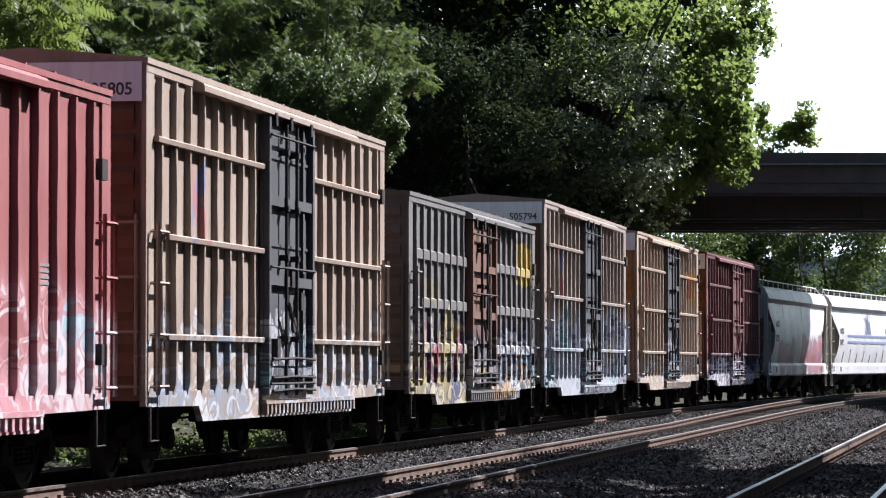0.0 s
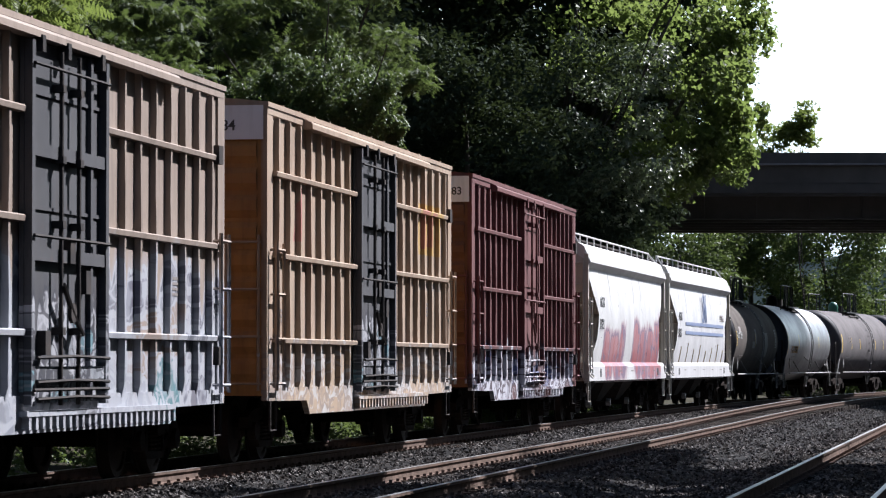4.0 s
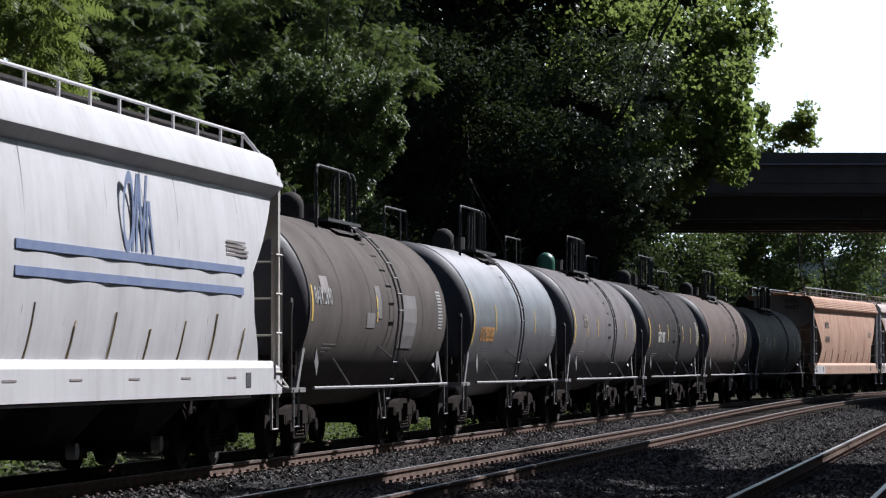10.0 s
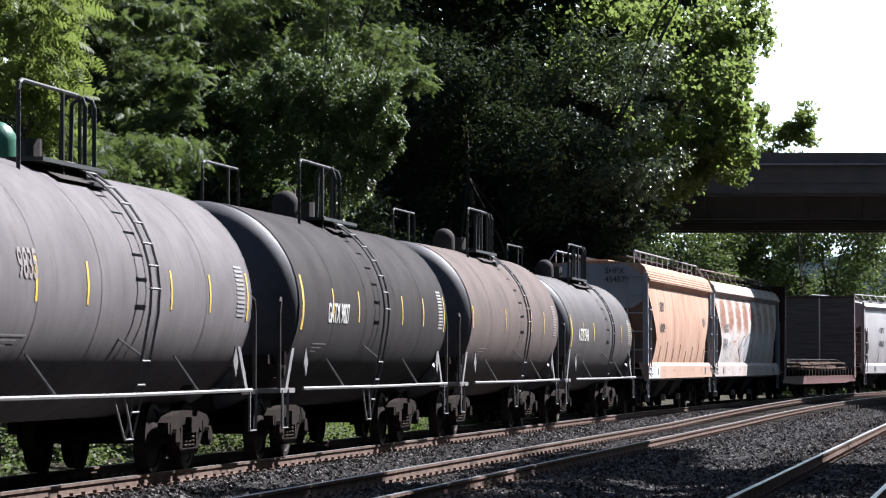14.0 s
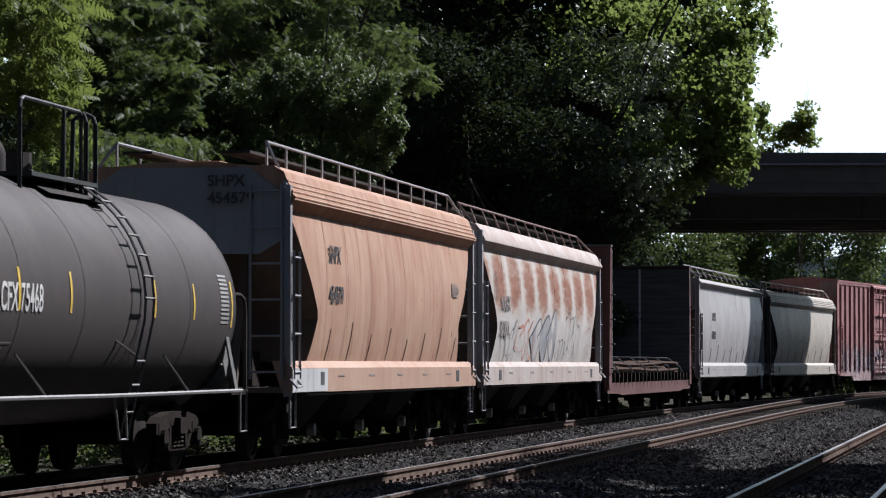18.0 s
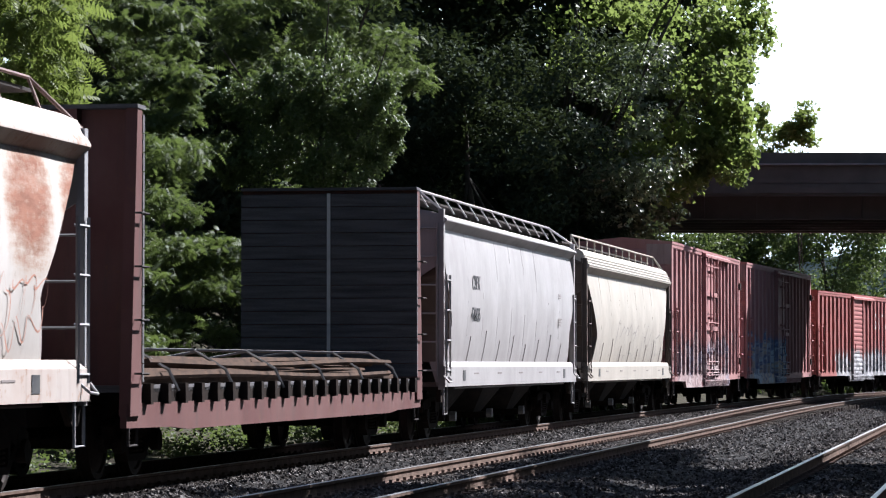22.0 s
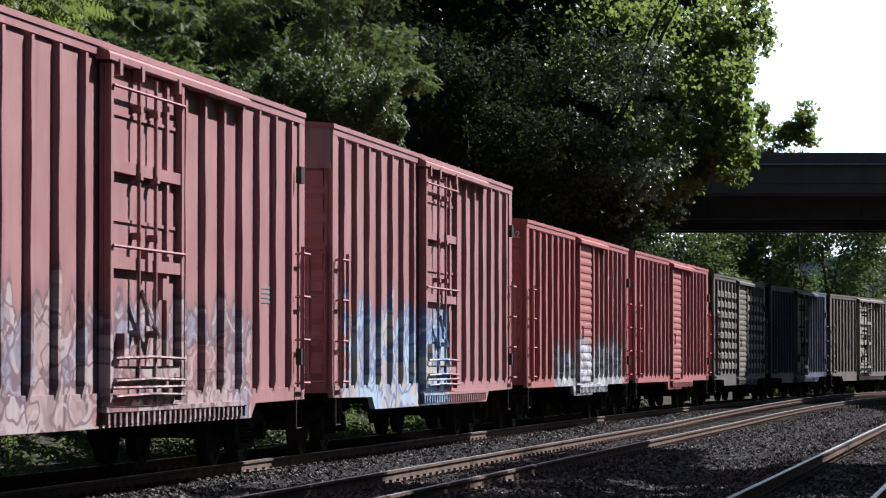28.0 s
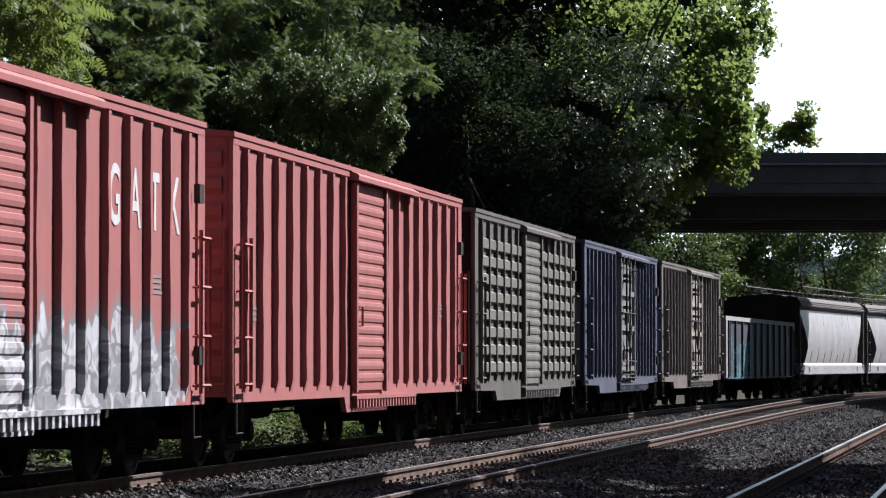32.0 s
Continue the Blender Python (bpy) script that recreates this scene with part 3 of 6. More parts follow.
def build_woods():
    # the broad-leaved tree that hangs over the line before the bridge
    b = clumps(3, 1000, 1310, -40, 140, 106, 112, 0.6, 48, 110) + clumps(4, 1060, 1300, 100, 290, 106, 112, 0.55, 48, 110) + clumps(64, 1230, 1318, 180, 315, 107.5, 109.5, 0.4, 26, 90) + clumps(50, 1080, 1240, 260, 350, 107, 110, 0.45, 16, 90)
    # Crown lumps above the view, added so that they shade the bank.
    b += clumps(5, 850, 1100, -520, -60, 108, 116, 1.3, 26, 300) + clumps(53, 960, 1250, -760, -120, 94, 104, 1.6, 60, 400) + clumps(54, 1080, 1200, -700, -150, 112, 124, 1.3, 40, 300) + clumps(63, 1290, 1325, 80, 210, 108, 110, 0.35, 12, 60)
    b += clumps(51, 1290, 1352, -40, 80, 108, 111, 0.45, 20, 70) + clumps(52, 1270, 1312, 90, 300, 108, 110, 0.4, 24, 62) + clumps(55, 1150, 1185, 310, 372, 107, 109, 0.28, 5, 60) + clumps(56, 1255, 1310, 250, 318, 108, 109, 0.3, 8, 70) + clumps(57, 1180, 1310, 230, 315, 107.5, 109.5, 0.45, 13, 80)
    tree("broadleaf_tree", (4.0, 112, 1.0), 8, b, 0.18, BROAD, SYCAMORE, "tall broad-leaved tree leaning over the line beside the bridge", 11, 0.3, freq=1.9, gap=0.05, face=0.55, rise=0.35)
    # its shaded neighbour, whose glossy leaves glint
    b = clumps(60, 1000, 1200, 90, 330, 103, 107, 0.45, 56, 120) + clumps(61, 1040, 1150, 300, 410, 103, 106, 0.38, 20, 70)
    tree("broadleaf_tree", (3.0, 108, 1.0), 5, b, 0.125, BROAD, GLOSSY, "dark broad-leaved tree with glossy glinting leaves", 26, 0.2, freq=1.7, gap=0.0, lean=(0.42, -0.40, 0.62), rise=0.5)
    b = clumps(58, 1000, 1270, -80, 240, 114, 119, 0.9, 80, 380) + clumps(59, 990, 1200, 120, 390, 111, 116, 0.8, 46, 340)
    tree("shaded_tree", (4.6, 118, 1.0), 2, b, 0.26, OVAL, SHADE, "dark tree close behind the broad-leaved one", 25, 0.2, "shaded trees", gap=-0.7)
    # left: feathery small-leaved trees on the bank
    b = clumps(6, -60, 140, -80, 120, 60, 66, 0.45, 28, 48, 0.6) + clumps(66, 20, 110, 90, 240, 61, 64, 0.35, 12, 45, 0.7)
    tree("small_leaved_tree", (-8.6, 66, 1.5), 2, b, 0.42, FROND, SUNNY, "feathery yellow-green compound-leaved tree on the bank", 12, 0.14, "trees on the bank", 0.55, freq=1.6, gap=-0.1, face=0.45, rise=0.6)
    b = clumps(7, 120, 330, -100, 120, 70, 76, 0.5, 44, 300, 0.5) + clumps(67, 200, 350, 130, 330, 68, 71, 0.42, 30, 330, 0.6) + clumps(68, 110, 220, 180, 330, 66, 69, 0.4, 16, 260, 0.6)
    tree("small_leaved_tree", (-5.8, 74, 1.5), 2, b, 0.23, FROND, LOCUST, "feathery light green small-leaved tree on the bank", 13, 0.14, "trees on the bank", 0.5, freq=1.9, gap=0.36, rise=0.55)
    b = clumps(8, 330, 700, -120, 130, 76, 83, 0.6, 60, 330, 0.5) + clumps(69, 640, 740, 40, 190, 78, 82, 0.42, 16, 240, 0.6)
    tree("small_leaved_tree", (-3.4, 80, 2.2), 2, b, 0.23, FROND, LOCUST, "feathery green small-leaved tree behind a vine-grown thicket", 14, 0.15, "trees on the bank", 0.5, freq=1.7, gap=0.38, rise=0.55)
    # vine-grown thicket with a rounded crest
    b = []
    for px, py, r in ((600, 145, 1.0), (655, 175, 0.75), (530, 165, 0.85), (455, 165, 0.62), (400, 170, 0.45), (560, 240, 1.05), (470, 260, 0.8), (640, 235, 0.8), (600, 320, 0.9), (695, 225, 0.3), (410, 280, 0.6), (350, 190, 0.25)):
        x, z = at_px(px, py, 70)
        b.append((x, 70.5, z, r * 0.82, r * 0.82, r * 0.78, 2200))
        rng = random.Random(int(px + py))
        for _ in range(18):
            d = Vector((rng.gauss(0, 1), rng.gauss(0, 1) - 0.3, rng.gauss(0, 1))).normalized() * r * 0.9
            q = r * rng.uniform(0.14, 0.3)
            b.append((x + d.x, 70.5 + d.y, z + d.z, q, q, q, 170))
    tree("vine_grown_thicket", (-2.6, 71, 1.5), 4, b, 0.095, OVAL, VINE, "dark rounded thicket smothered in vines", 15, 0.12, droop=0.8, gap=-0.3, freq=2.6, rise=0.8, lean=(0.12, -0.08, 0.85))
    b = clumps(9, -80, 330, 260, 700, 60, 70, 0.5, 60, 260, 0.55) + clumps(90, 250, 620, 330, 700, 62, 69, 0.5, 50, 250, 0.55)
    tree("undergrowth", (-6.0, 67, 0.8), 3, b, 0.21, FROND, LOCUST, "green leafy undergrowth along the foot of the bank", 16, 0.06, droop=0.5, freq=1.6, gap=0.1, rise=0.5)
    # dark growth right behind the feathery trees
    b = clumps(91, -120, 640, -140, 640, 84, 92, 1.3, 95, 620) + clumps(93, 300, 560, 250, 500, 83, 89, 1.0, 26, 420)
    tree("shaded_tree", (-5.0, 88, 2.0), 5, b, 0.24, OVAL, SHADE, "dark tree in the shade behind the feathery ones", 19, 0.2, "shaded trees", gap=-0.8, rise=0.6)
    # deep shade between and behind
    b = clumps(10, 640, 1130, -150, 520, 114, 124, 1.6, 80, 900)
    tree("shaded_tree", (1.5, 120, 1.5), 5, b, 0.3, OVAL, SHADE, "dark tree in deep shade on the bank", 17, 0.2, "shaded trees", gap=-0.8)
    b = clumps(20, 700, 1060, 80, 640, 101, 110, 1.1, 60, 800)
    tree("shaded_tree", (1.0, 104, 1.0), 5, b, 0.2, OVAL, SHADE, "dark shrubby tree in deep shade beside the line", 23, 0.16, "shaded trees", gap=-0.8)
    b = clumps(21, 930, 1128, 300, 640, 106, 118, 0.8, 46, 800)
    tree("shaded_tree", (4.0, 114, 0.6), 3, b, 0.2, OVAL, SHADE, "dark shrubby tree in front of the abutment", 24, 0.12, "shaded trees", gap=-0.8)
    b = clumps(92, 1150, 1640, 596, 690, 168, 182, 1.0, 60, 300)
    tree("undergrowth", (14.0, 175, -0.4), 2, b, 0.3, OVAL, LOCUST, "green undergrowth behind the tracks beyond the bridge", 27, 0.06, gap=-0.5)
    # taller woodland up the bank, unseen tops added towards the sun for shade
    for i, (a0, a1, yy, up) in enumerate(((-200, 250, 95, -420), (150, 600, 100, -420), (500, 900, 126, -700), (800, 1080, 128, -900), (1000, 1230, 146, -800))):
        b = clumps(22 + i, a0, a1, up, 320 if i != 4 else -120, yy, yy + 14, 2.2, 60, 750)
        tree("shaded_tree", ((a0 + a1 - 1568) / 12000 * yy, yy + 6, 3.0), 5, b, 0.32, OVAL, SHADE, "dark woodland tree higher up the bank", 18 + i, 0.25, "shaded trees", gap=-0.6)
    # beyond the bridge
    for i, (a0, a1, p0, yy) in enumerate(((1120, 1300, 345, 205), (1260, 1420, 345, 215), (1390, 1560, 345, 210), (1500, 1700, 360, 225))):
        b = clumps(30 + i, a0, a1, p0, 640, yy, yy + 8, 1.2, 56, 500)
        tree("distant_tree", ((a0 + a1 - 1568) / 12000 * yy, yy + 5, -0.5), 3, b, 0.28, OVAL, LOCUST, "sunlit green tree beyond the bridge", 40 + i, 0.2, "trees beyond the bridge", gap=-0.1)
    b = clumps(36, 1408, 1432, 190, 250, 158, 160, 0.42, 9, 80) + clumps(38, 1345, 1352, 180, 240, 158, 160, 0.3, 5, 90) + clumps(39, 1385, 1410, 215, 262, 158, 160, 0.4, 6, 110) + clumps(37, 1318, 1440, 232, 330, 158, 163, 0.5, 18, 120)
    tree("slender_tree", (17.1, 160, -0.5), 5, b, 0.19, BROAD, SUNNY, "slender tree rising behind the bridge parapet", 47, 0.05, gap=-0.9)
    # the wood on the camera's side, whose shade falls across the nearer tracks
    # a ray from the shade towards the sun: lean across and along the line for each metre of height
    across, along = 0.631, 0.822
    for i, s0 in enumerate((-22.0, -15.0, -8.0, -1.0, 6.0, 13.0, 20.0)):
        rng = random.Random(60 + i)
        b = []
        while len(b) < 44:
            s, o = s0 + rng.uniform(0, 7.0), rng.uniform(4.9, 13.5)
            z = rng.uniform(11.0, 17.5)
            if o + across * z < 14.0 or s > np.interp(o, [4.9, 5.8, 8.5, 13.5], [25.5, 20.5, 16.5, 15.0]):
                if s0 >= 20 and s > 25.5 or s0 >= 13 and o > 6.5:
                    o = rng.uniform(4.9, 5.4)
                    s = s0 + rng.uniform(0, 5.0)
                    z = rng.uniform(15.0, 18.0)
                else:
                    continue
            x, y = on_line(s + along * z, o + across * z)
            if x < 0.1307 * y + 2.0:
                x = 0.1307 * y + 2.0
            b.append((x, y, z, 1.0, 1.0, 0.5, 190))
        x, y = on_line(s0 + 3.5 + 15.0, 19.0)
        tree("trackside_tree", (x, y, -0.6), 7, b, 0.48, OVAL, SHADE, "leafy tree beside the near track shading it", 60 + i, 0.22, "trackside trees", gap=-0.9)
    rng, b = random.Random(76), []
    for k in range(74):
        q, o, z = rng.uniform(-16, -2.2) if k < 60 else rng.uniform(-2.2, 7.0), rng.uniform(2.3, 4.9), rng.uniform(15.0, 18.5)
        x, y = on_line(q + along * z, o + across * z)
        b.append((max(x, 0.1307 * y + 1.6), y, z, 1.0, 1.0, 0.5, 190))
    x, y = on_line(6.0, 18.0)
    tree("trackside_tree", (x, y, -0.6), 7, b, 0.48, OVAL, SHADE, "leafy tree beside the near track shading it", 76, 0.22, "trackside trees", gap=-0.9)
    # Unseen trees right, behind and left, added to block light from the sky.
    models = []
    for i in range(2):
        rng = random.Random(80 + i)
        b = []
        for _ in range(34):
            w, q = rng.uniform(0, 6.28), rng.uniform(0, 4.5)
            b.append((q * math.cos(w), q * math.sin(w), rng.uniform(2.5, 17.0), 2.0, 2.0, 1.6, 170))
        models.append(tree("trackside_tree", (0, 0, -0.5), 5, b, 0.9, OVAL, SHADE, "tall leafy tree added out of view to hold off skylight", 80 + i, 0.3, "wood beside the line", gap=-0.9))
    spots = []
    for s in range(-60, 240, 9):
        for off in ((25, 33) if s < 15 else (36, 45)):
            x, y = on_line(s, off + random.uniform(-1.5, 1.5))
            if x > 0.1307 * y + 7.5 or y < 0:
                spots.append((x, y))
    for x in range(-30, 24, 9):
        spots.append((x + random.uniform(-2, 2), -26 + random.uniform(-3, 3)))
    for s in range(-62, 24, 8):
        for off in (-17, -27):
            x, y = on_line(s, off + random.uniform(-1.5, 1.5))
            spots.append((float(x), float(y)))
    for i, (x, y) in enumerate(spots):
        high = float(ground_height(np.array([x]), np.array([y]))[0][0])
        m = pose(x, y, min(high, 6.0) - 0.1, 0, 0, random.uniform(0, 360))
        if i < 2:
            models[i].matrix_basis = m
        else:
            copy_thing(models[i % 2], m)
    # weeds behind the train
    rng = random.Random(9)
    b = []
    for _ in range(420):
        q, off = rng.uniform(-14, 95), rng.uniform(-7.5, -3.3)
        x, y = on_line(q, off)
        z, _ = ground_height(np.array([x]), np.array([y]))
        r = rng.uniform(0.2, 0.42)
        b.append((x, y, z[0] + r * 0.5, r * 1.3, r * 1.3, r, int(500 * r)))
    me = leaves("weeds", b, 0.11, OVAL, WEED, 9, 0.2, -0.4, 2.0, 0.35)
    tagged(new("weeds", me), "low green broad-leaved weeds along the ditch", "weeds", kind="stuff")
    # glowing backdrop added to brighten the sky along the horizon ahead
    a = np.linspace(radians(-14), radians(34), 17)
    haze = Solid().loft([[(4000 * math.sin(w), 4000 * math.cos(w), z) for w in a] for z in (-60.0, 900.0)], closed=False, caps=False)
    m, t, b = shader("sky_backdrop_glow")
    b.inputs["Base Color"].default_value = (0, 0, 0, 1)
    b.inputs["Emission Color"].default_value, b.inputs["Emission Strength"].default_value = (0.80, 0.945, 1.0, 1), 0.98
    thing("backdrop", haze, m, "hazy white summer sky above the horizon", "sky", kind="structure")
    # a wooded ridge far off
    x = np.linspace(-500, 900, 60)
    ridge = Solid()
    prof = 20 + 14 * np.sin(x * 0.011 + 0.6) + 4 * np.sin(x * 0.05)
    ridge.loft([[(a, 900.0, -5.0) for a in x], [(a, 930.0, h) for a, h in zip(x, prof)], [(a, 1100.0, -5.0) for a in x]], closed=False, caps=False)
    thing("far_ridge", ridge, surface("far_woods", (0.09, 0.13, 0.12), (0.06, 0.09, 0.09), rough=1.0, scale=0.05), "hazy blue-green wooded ridge far off", "hill", kind="structure", smooth=True)


build_ground()
build_stones()
build_track("track_main", 0.0, "rusty railway track under the train on ballast", 0.0, 0.0, -430, 560)
build_track("track_middle", 4.37, "empty railway track with bright rail heads on ballast", 0.23, 0.11, -430, 560)
build_track("track_near", 9.56, "empty siding track on dark ballast", 0.0, 0.0, -430, 420)
build_bridge()
ROAD_CAR = build_car()
build_woods()

# ---- rolling stock: x along the car towards its far end, the camera's side at -y, rail top at z = 0 ----
CARS = []
FADED_RED, FADED_BLUE, OLD_YELLOW = (0.36, 0.13, 0.12), (0.15, 0.17, 0.30), (0.46, 0.33, 0.06)
CROSS = ((-5.42, -5.12, 2.95, 4.05, 0.75, FADED_BLUE), (-5.42, -5.12, 2.95, 4.05, -0.75, FADED_RED))
DARKTRIM = surface("dark_trim", (0.035, 0.033, 0.033), (0.06, 0.05, 0.045), rough=0.8, scale=4, spec=0.08)
WHITEPAINT = surface("lettering_white", (0.55, 0.54, 0.52), (0.45, 0.44, 0.42), rough=0.6, scale=6)
BLACKPAINT = surface("lettering_black", (0.03, 0.03, 0.035), (0.06, 0.06, 0.06), rough=0.6, scale=6)
YELLOWPAINT = surface("reflector_yellow", (0.62, 0.42, 0.05), (0.45, 0.3, 0.05), rough=0.5, scale=6)
FADED = surface("faded_stencil", (0.17, 0.145, 0.135), (0.22, 0.19, 0.18), rough=0.7, scale=5)
PANELGREY = surface("panel_grey", (0.30, 0.30, 0.29), (0.22, 0.22, 0.21), rough=0.7)
RAILGREY = surface("worn_grey_rail", (0.19, 0.185, 0.18), (0.12, 0.115, 0.11), rough=0.6, scale=8.0, bump=0.1)
LADDER = surface("ladder_iron", (0.16, 0.155, 0.15), (0.10, 0.09, 0.085), rough=0.6, scale=8.0, bump=0.1)
CAGE = surface("cage_iron", (0.014, 0.017, 0.017), (0.026, 0.027, 0.025), rough=0.6, scale=6.0, bump=0.1)
HOSE = surface("rubber_hose", (0.03, 0.03, 0.03), (0.05, 0.05, 0.05), rough=0.8)


def frame_mesh():
    """A cast truck side frame with its two pedestals and spring window."""
    s = Solid()
    top = [(-1.15, 0.52), (-1.15, 0.66), (-0.95, 0.74), (-0.4, 0.80), (0.4, 0.80), (0.95, 0.74), (1.15, 0.66), (1.15, 0.52), (0.72, 0.50), (0.42, 0.62), (-0.42, 0.62), (-0.72, 0.50)]
    s.prism(top, -0.07, 0.07, "y")
    s.prism([(-0.74, 0.50), (-0.40, 0.22), (0.40, 0.22), (0.74, 0.50), (0.60, 0.50), (0.34, 0.31), (-0.34, 0.31), (-0.60, 0.50)], -0.07, 0.07, "y")
    for a in (-1, 1):
        s.prism([(a * 0.38, 0.3), (a * 0.46, 0.3), (a * 0.46, 0.66), (a * 0.38, 0.66)], -0.07, 0.07, "y")
        s.disc((a * 0.89, -0.08, 0.46), 0.13, 0.06, "y", 12)
        s.box(a * 0.89 - 0.16, a * 0.89 + 0.16, -0.08, 0.08, 0.50, 0.66)
    return s.mesh("side_frame", STEEL)


def wheel_mesh(side):
    """A flanged wheel turned in one piece: hub, plate, tread and flange."""
    prof = [(0.0, 0.17), (0.12, 0.17), (0.13, 0.08), (0.36, 0.05), (0.38, 0.075), (0.45, 0.07), (0.458, -0.05), (0.485, -0.062), (0.485, -0.085), (0.38, -0.09), (0.36, -0.03), (0.13, -0.03), (0.12, -0.1), (0.0, -0.1)]
    n = 28
    return Solid().loft([[(max(r, 0.002) * math.cos(2 * math.pi * k / n), side * (0.745 + w), max(r, 0.002) * math.sin(2 * math.pi * k / n)) for k in range(n)] for r, w in prof]).mesh("wheel", WHEEL, True)


def spring_mesh():
    s = Solid()
    for dx in (-0.2, 0.0, 0.2):
        pts = [(dx + 0.075 * math.cos(a), 0.075 * math.sin(a), 0.31 + a * 0.0085) for a in np.arange(0, 33, 0.7)]
        s.tube(pts, 0.017, 5)
    return s.mesh("spring_nest", BRIGHT_RUST)


BRIGHT_RUST = surface("spring_steel", (0.05, 0.04, 0.034), (0.03, 0.024, 0.02), rough=0.95, spec=0.05)
FRAME, WHEELS, SPRINGS = frame_mesh(), (wheel_mesh(-1), wheel_mesh(1)), spring_mesh()
AXLE = Solid().disc((0, 0, 0), 0.08, 0.98, "y", 10).mesh("axle", WHEEL, True)
BOLSTER = Solid().box(-0.2, 0.2, -1.15, 1.15, 0.52, 0.72).box(-0.35, 0.35, -0.4, 0.4, 0.70, 0.80).mesh("bolster", STEEL)
COUPLER = Solid().box(-0.1, 0.75, -0.08, 0.08, 0.78, 0.96).prism([(0.7, -0.17), (0.98, -0.2), (1.06, -0.05), (0.98, 0.17), (0.7, 0.15)], 0.74, 1.0).mesh("coupler", STEEL)


def trucks(car, reach):
    for x in (-reach, reach):
        b = part("truck", BOLSTER, STEEL, car, "dark cast steel two-axle truck", at=pose(x, 0, 0))
        for y in (-1.0, 1.0):
            part("side_frame", FRAME, STEEL, b, at=pose(0, y, 0))
            part("spring_nest", SPRINGS, BRIGHT_RUST, b, at=pose(0, y, 0))
        for dx in (-0.89, 0.89):
            part("axle", AXLE, WHEEL, b, at=pose(dx, 0, 0.46))
            for wheel in WHEELS:
                part("wheel", wheel, WHEEL, b, at=pose(dx, 0, 0.46))


def couplers(car, half):
    for a in (0, 180):
        part("coupler", COUPLER, STEEL, car, at=pose(half * (1 if a == 0 else -1) * 0.985, 0, 0, 0, 0, a))
        s = Solid()
        k = 1 if a == 0 else -1
        s.tube([(k * (half - 0.1), -0.35 * k, 0.8), (k * (half + 0.15), -0.35 * k, 0.55), (k * (half + 0.4), -0.2 * k, 0.42), (k * (half + 0.6), -0.1 * k, 0.5)], 0.025, 6)
        part("air_hose", s, HOSE, car)


def ladder(name, parent, material, x, y, z0, z1, width=0.46, rungs=6, stand=0.09, rail=True, r=0.014, along="x", label=""):
    """A ladder standing off a wall at y (towards -y), or across it: a stile, and the other stile and the rungs under it."""
    put = (lambda a, d, z: (x + a, y - d, z)) if along == "x" else (lambda a, d, z: (x - d, y + a, z))
    steps = []
    for i in range(rungs):
        z = z0 + (z1 - z0) * i / (rungs - 1)
        steps.append(("rung", Solid().tube([put(-width / 2, 0, z), put(-width / 2, stand, z), put(width / 2, stand, z), put(width / 2, 0, z)], r, 5)))
    if rail:
        steps = [("stile", Solid().tube([put(a, stand * 0.9, z0 - 0.1), put(a, stand * 0.9, z1 + 0.1)], r * 1.2, 5)) for a in (-width / 2, width / 2)] + steps
    root = part(name, steps[0][1], material, parent, label)
    for kind, solid in steps[1:]:
        part(kind, solid, material, root)
    return root


def stirrup(x, y, z0, z1):
    return Solid().tube([(x - 0.2, y, z1), (x - 0.2, y, z0), (x + 0.2, y, z0), (x + 0.2, y, z1)], 0.02, 5)


def lettering(text, x, z, size, material, parent, y=-1.56, name="lettering", end=False, width=None, label=""):
    """Raised paint letters on the car's near side, or on its near end."""
    c = bpy.data.curves.new("text", "FONT")
    c.body, c.size, c.extrude, c.offset = text, size, 0.003, size * 0.014
    o = bpy.data.objects.new("text", c)
    scene.collection.objects.link(o)
    me = bpy.data.meshes.new_from_object(o.evaluated_get(bpy.context.evaluated_depsgraph_get()))
    bpy.data.objects.remove(o)
    me.materials.clear()
    me.materials.append(material)
    m = pose(x, y, z, 90, 0, 0) if not end else pose(x, y, z, 90, 0, -90)
    if width:
        m = m @ Matrix.Diagonal((width, 1, 1, 1))
    return part(name, me, material, parent, label or "painted letters", at=m)


def sheet_y(z, eave, bulge=0.12):
    """How far the hopper's bulging side sheet stands out at a height, as a place for paint."""
    f = (z - 1.45) / (eave - 1.45)
    return -(1.46 + bulge * math.sin(math.pi * min(f * 1.02, 1)) ** 0.8 + 0.0265)


def bars(x, z, w, rows, height, material, parent, y=-1.56, gap=1.9):
    """Small unreadable data lines."""
    rng = random.Random(int(x * 100) + rows)
    for i in range(rows):
        part("data_line", Solid().box(x, x + w * rng.uniform(0.6, 1.0), y - 0.004, y + 0.002, z - i * height * gap - height, z - i * height * gap), material, parent, "small unreadable stencilled line")


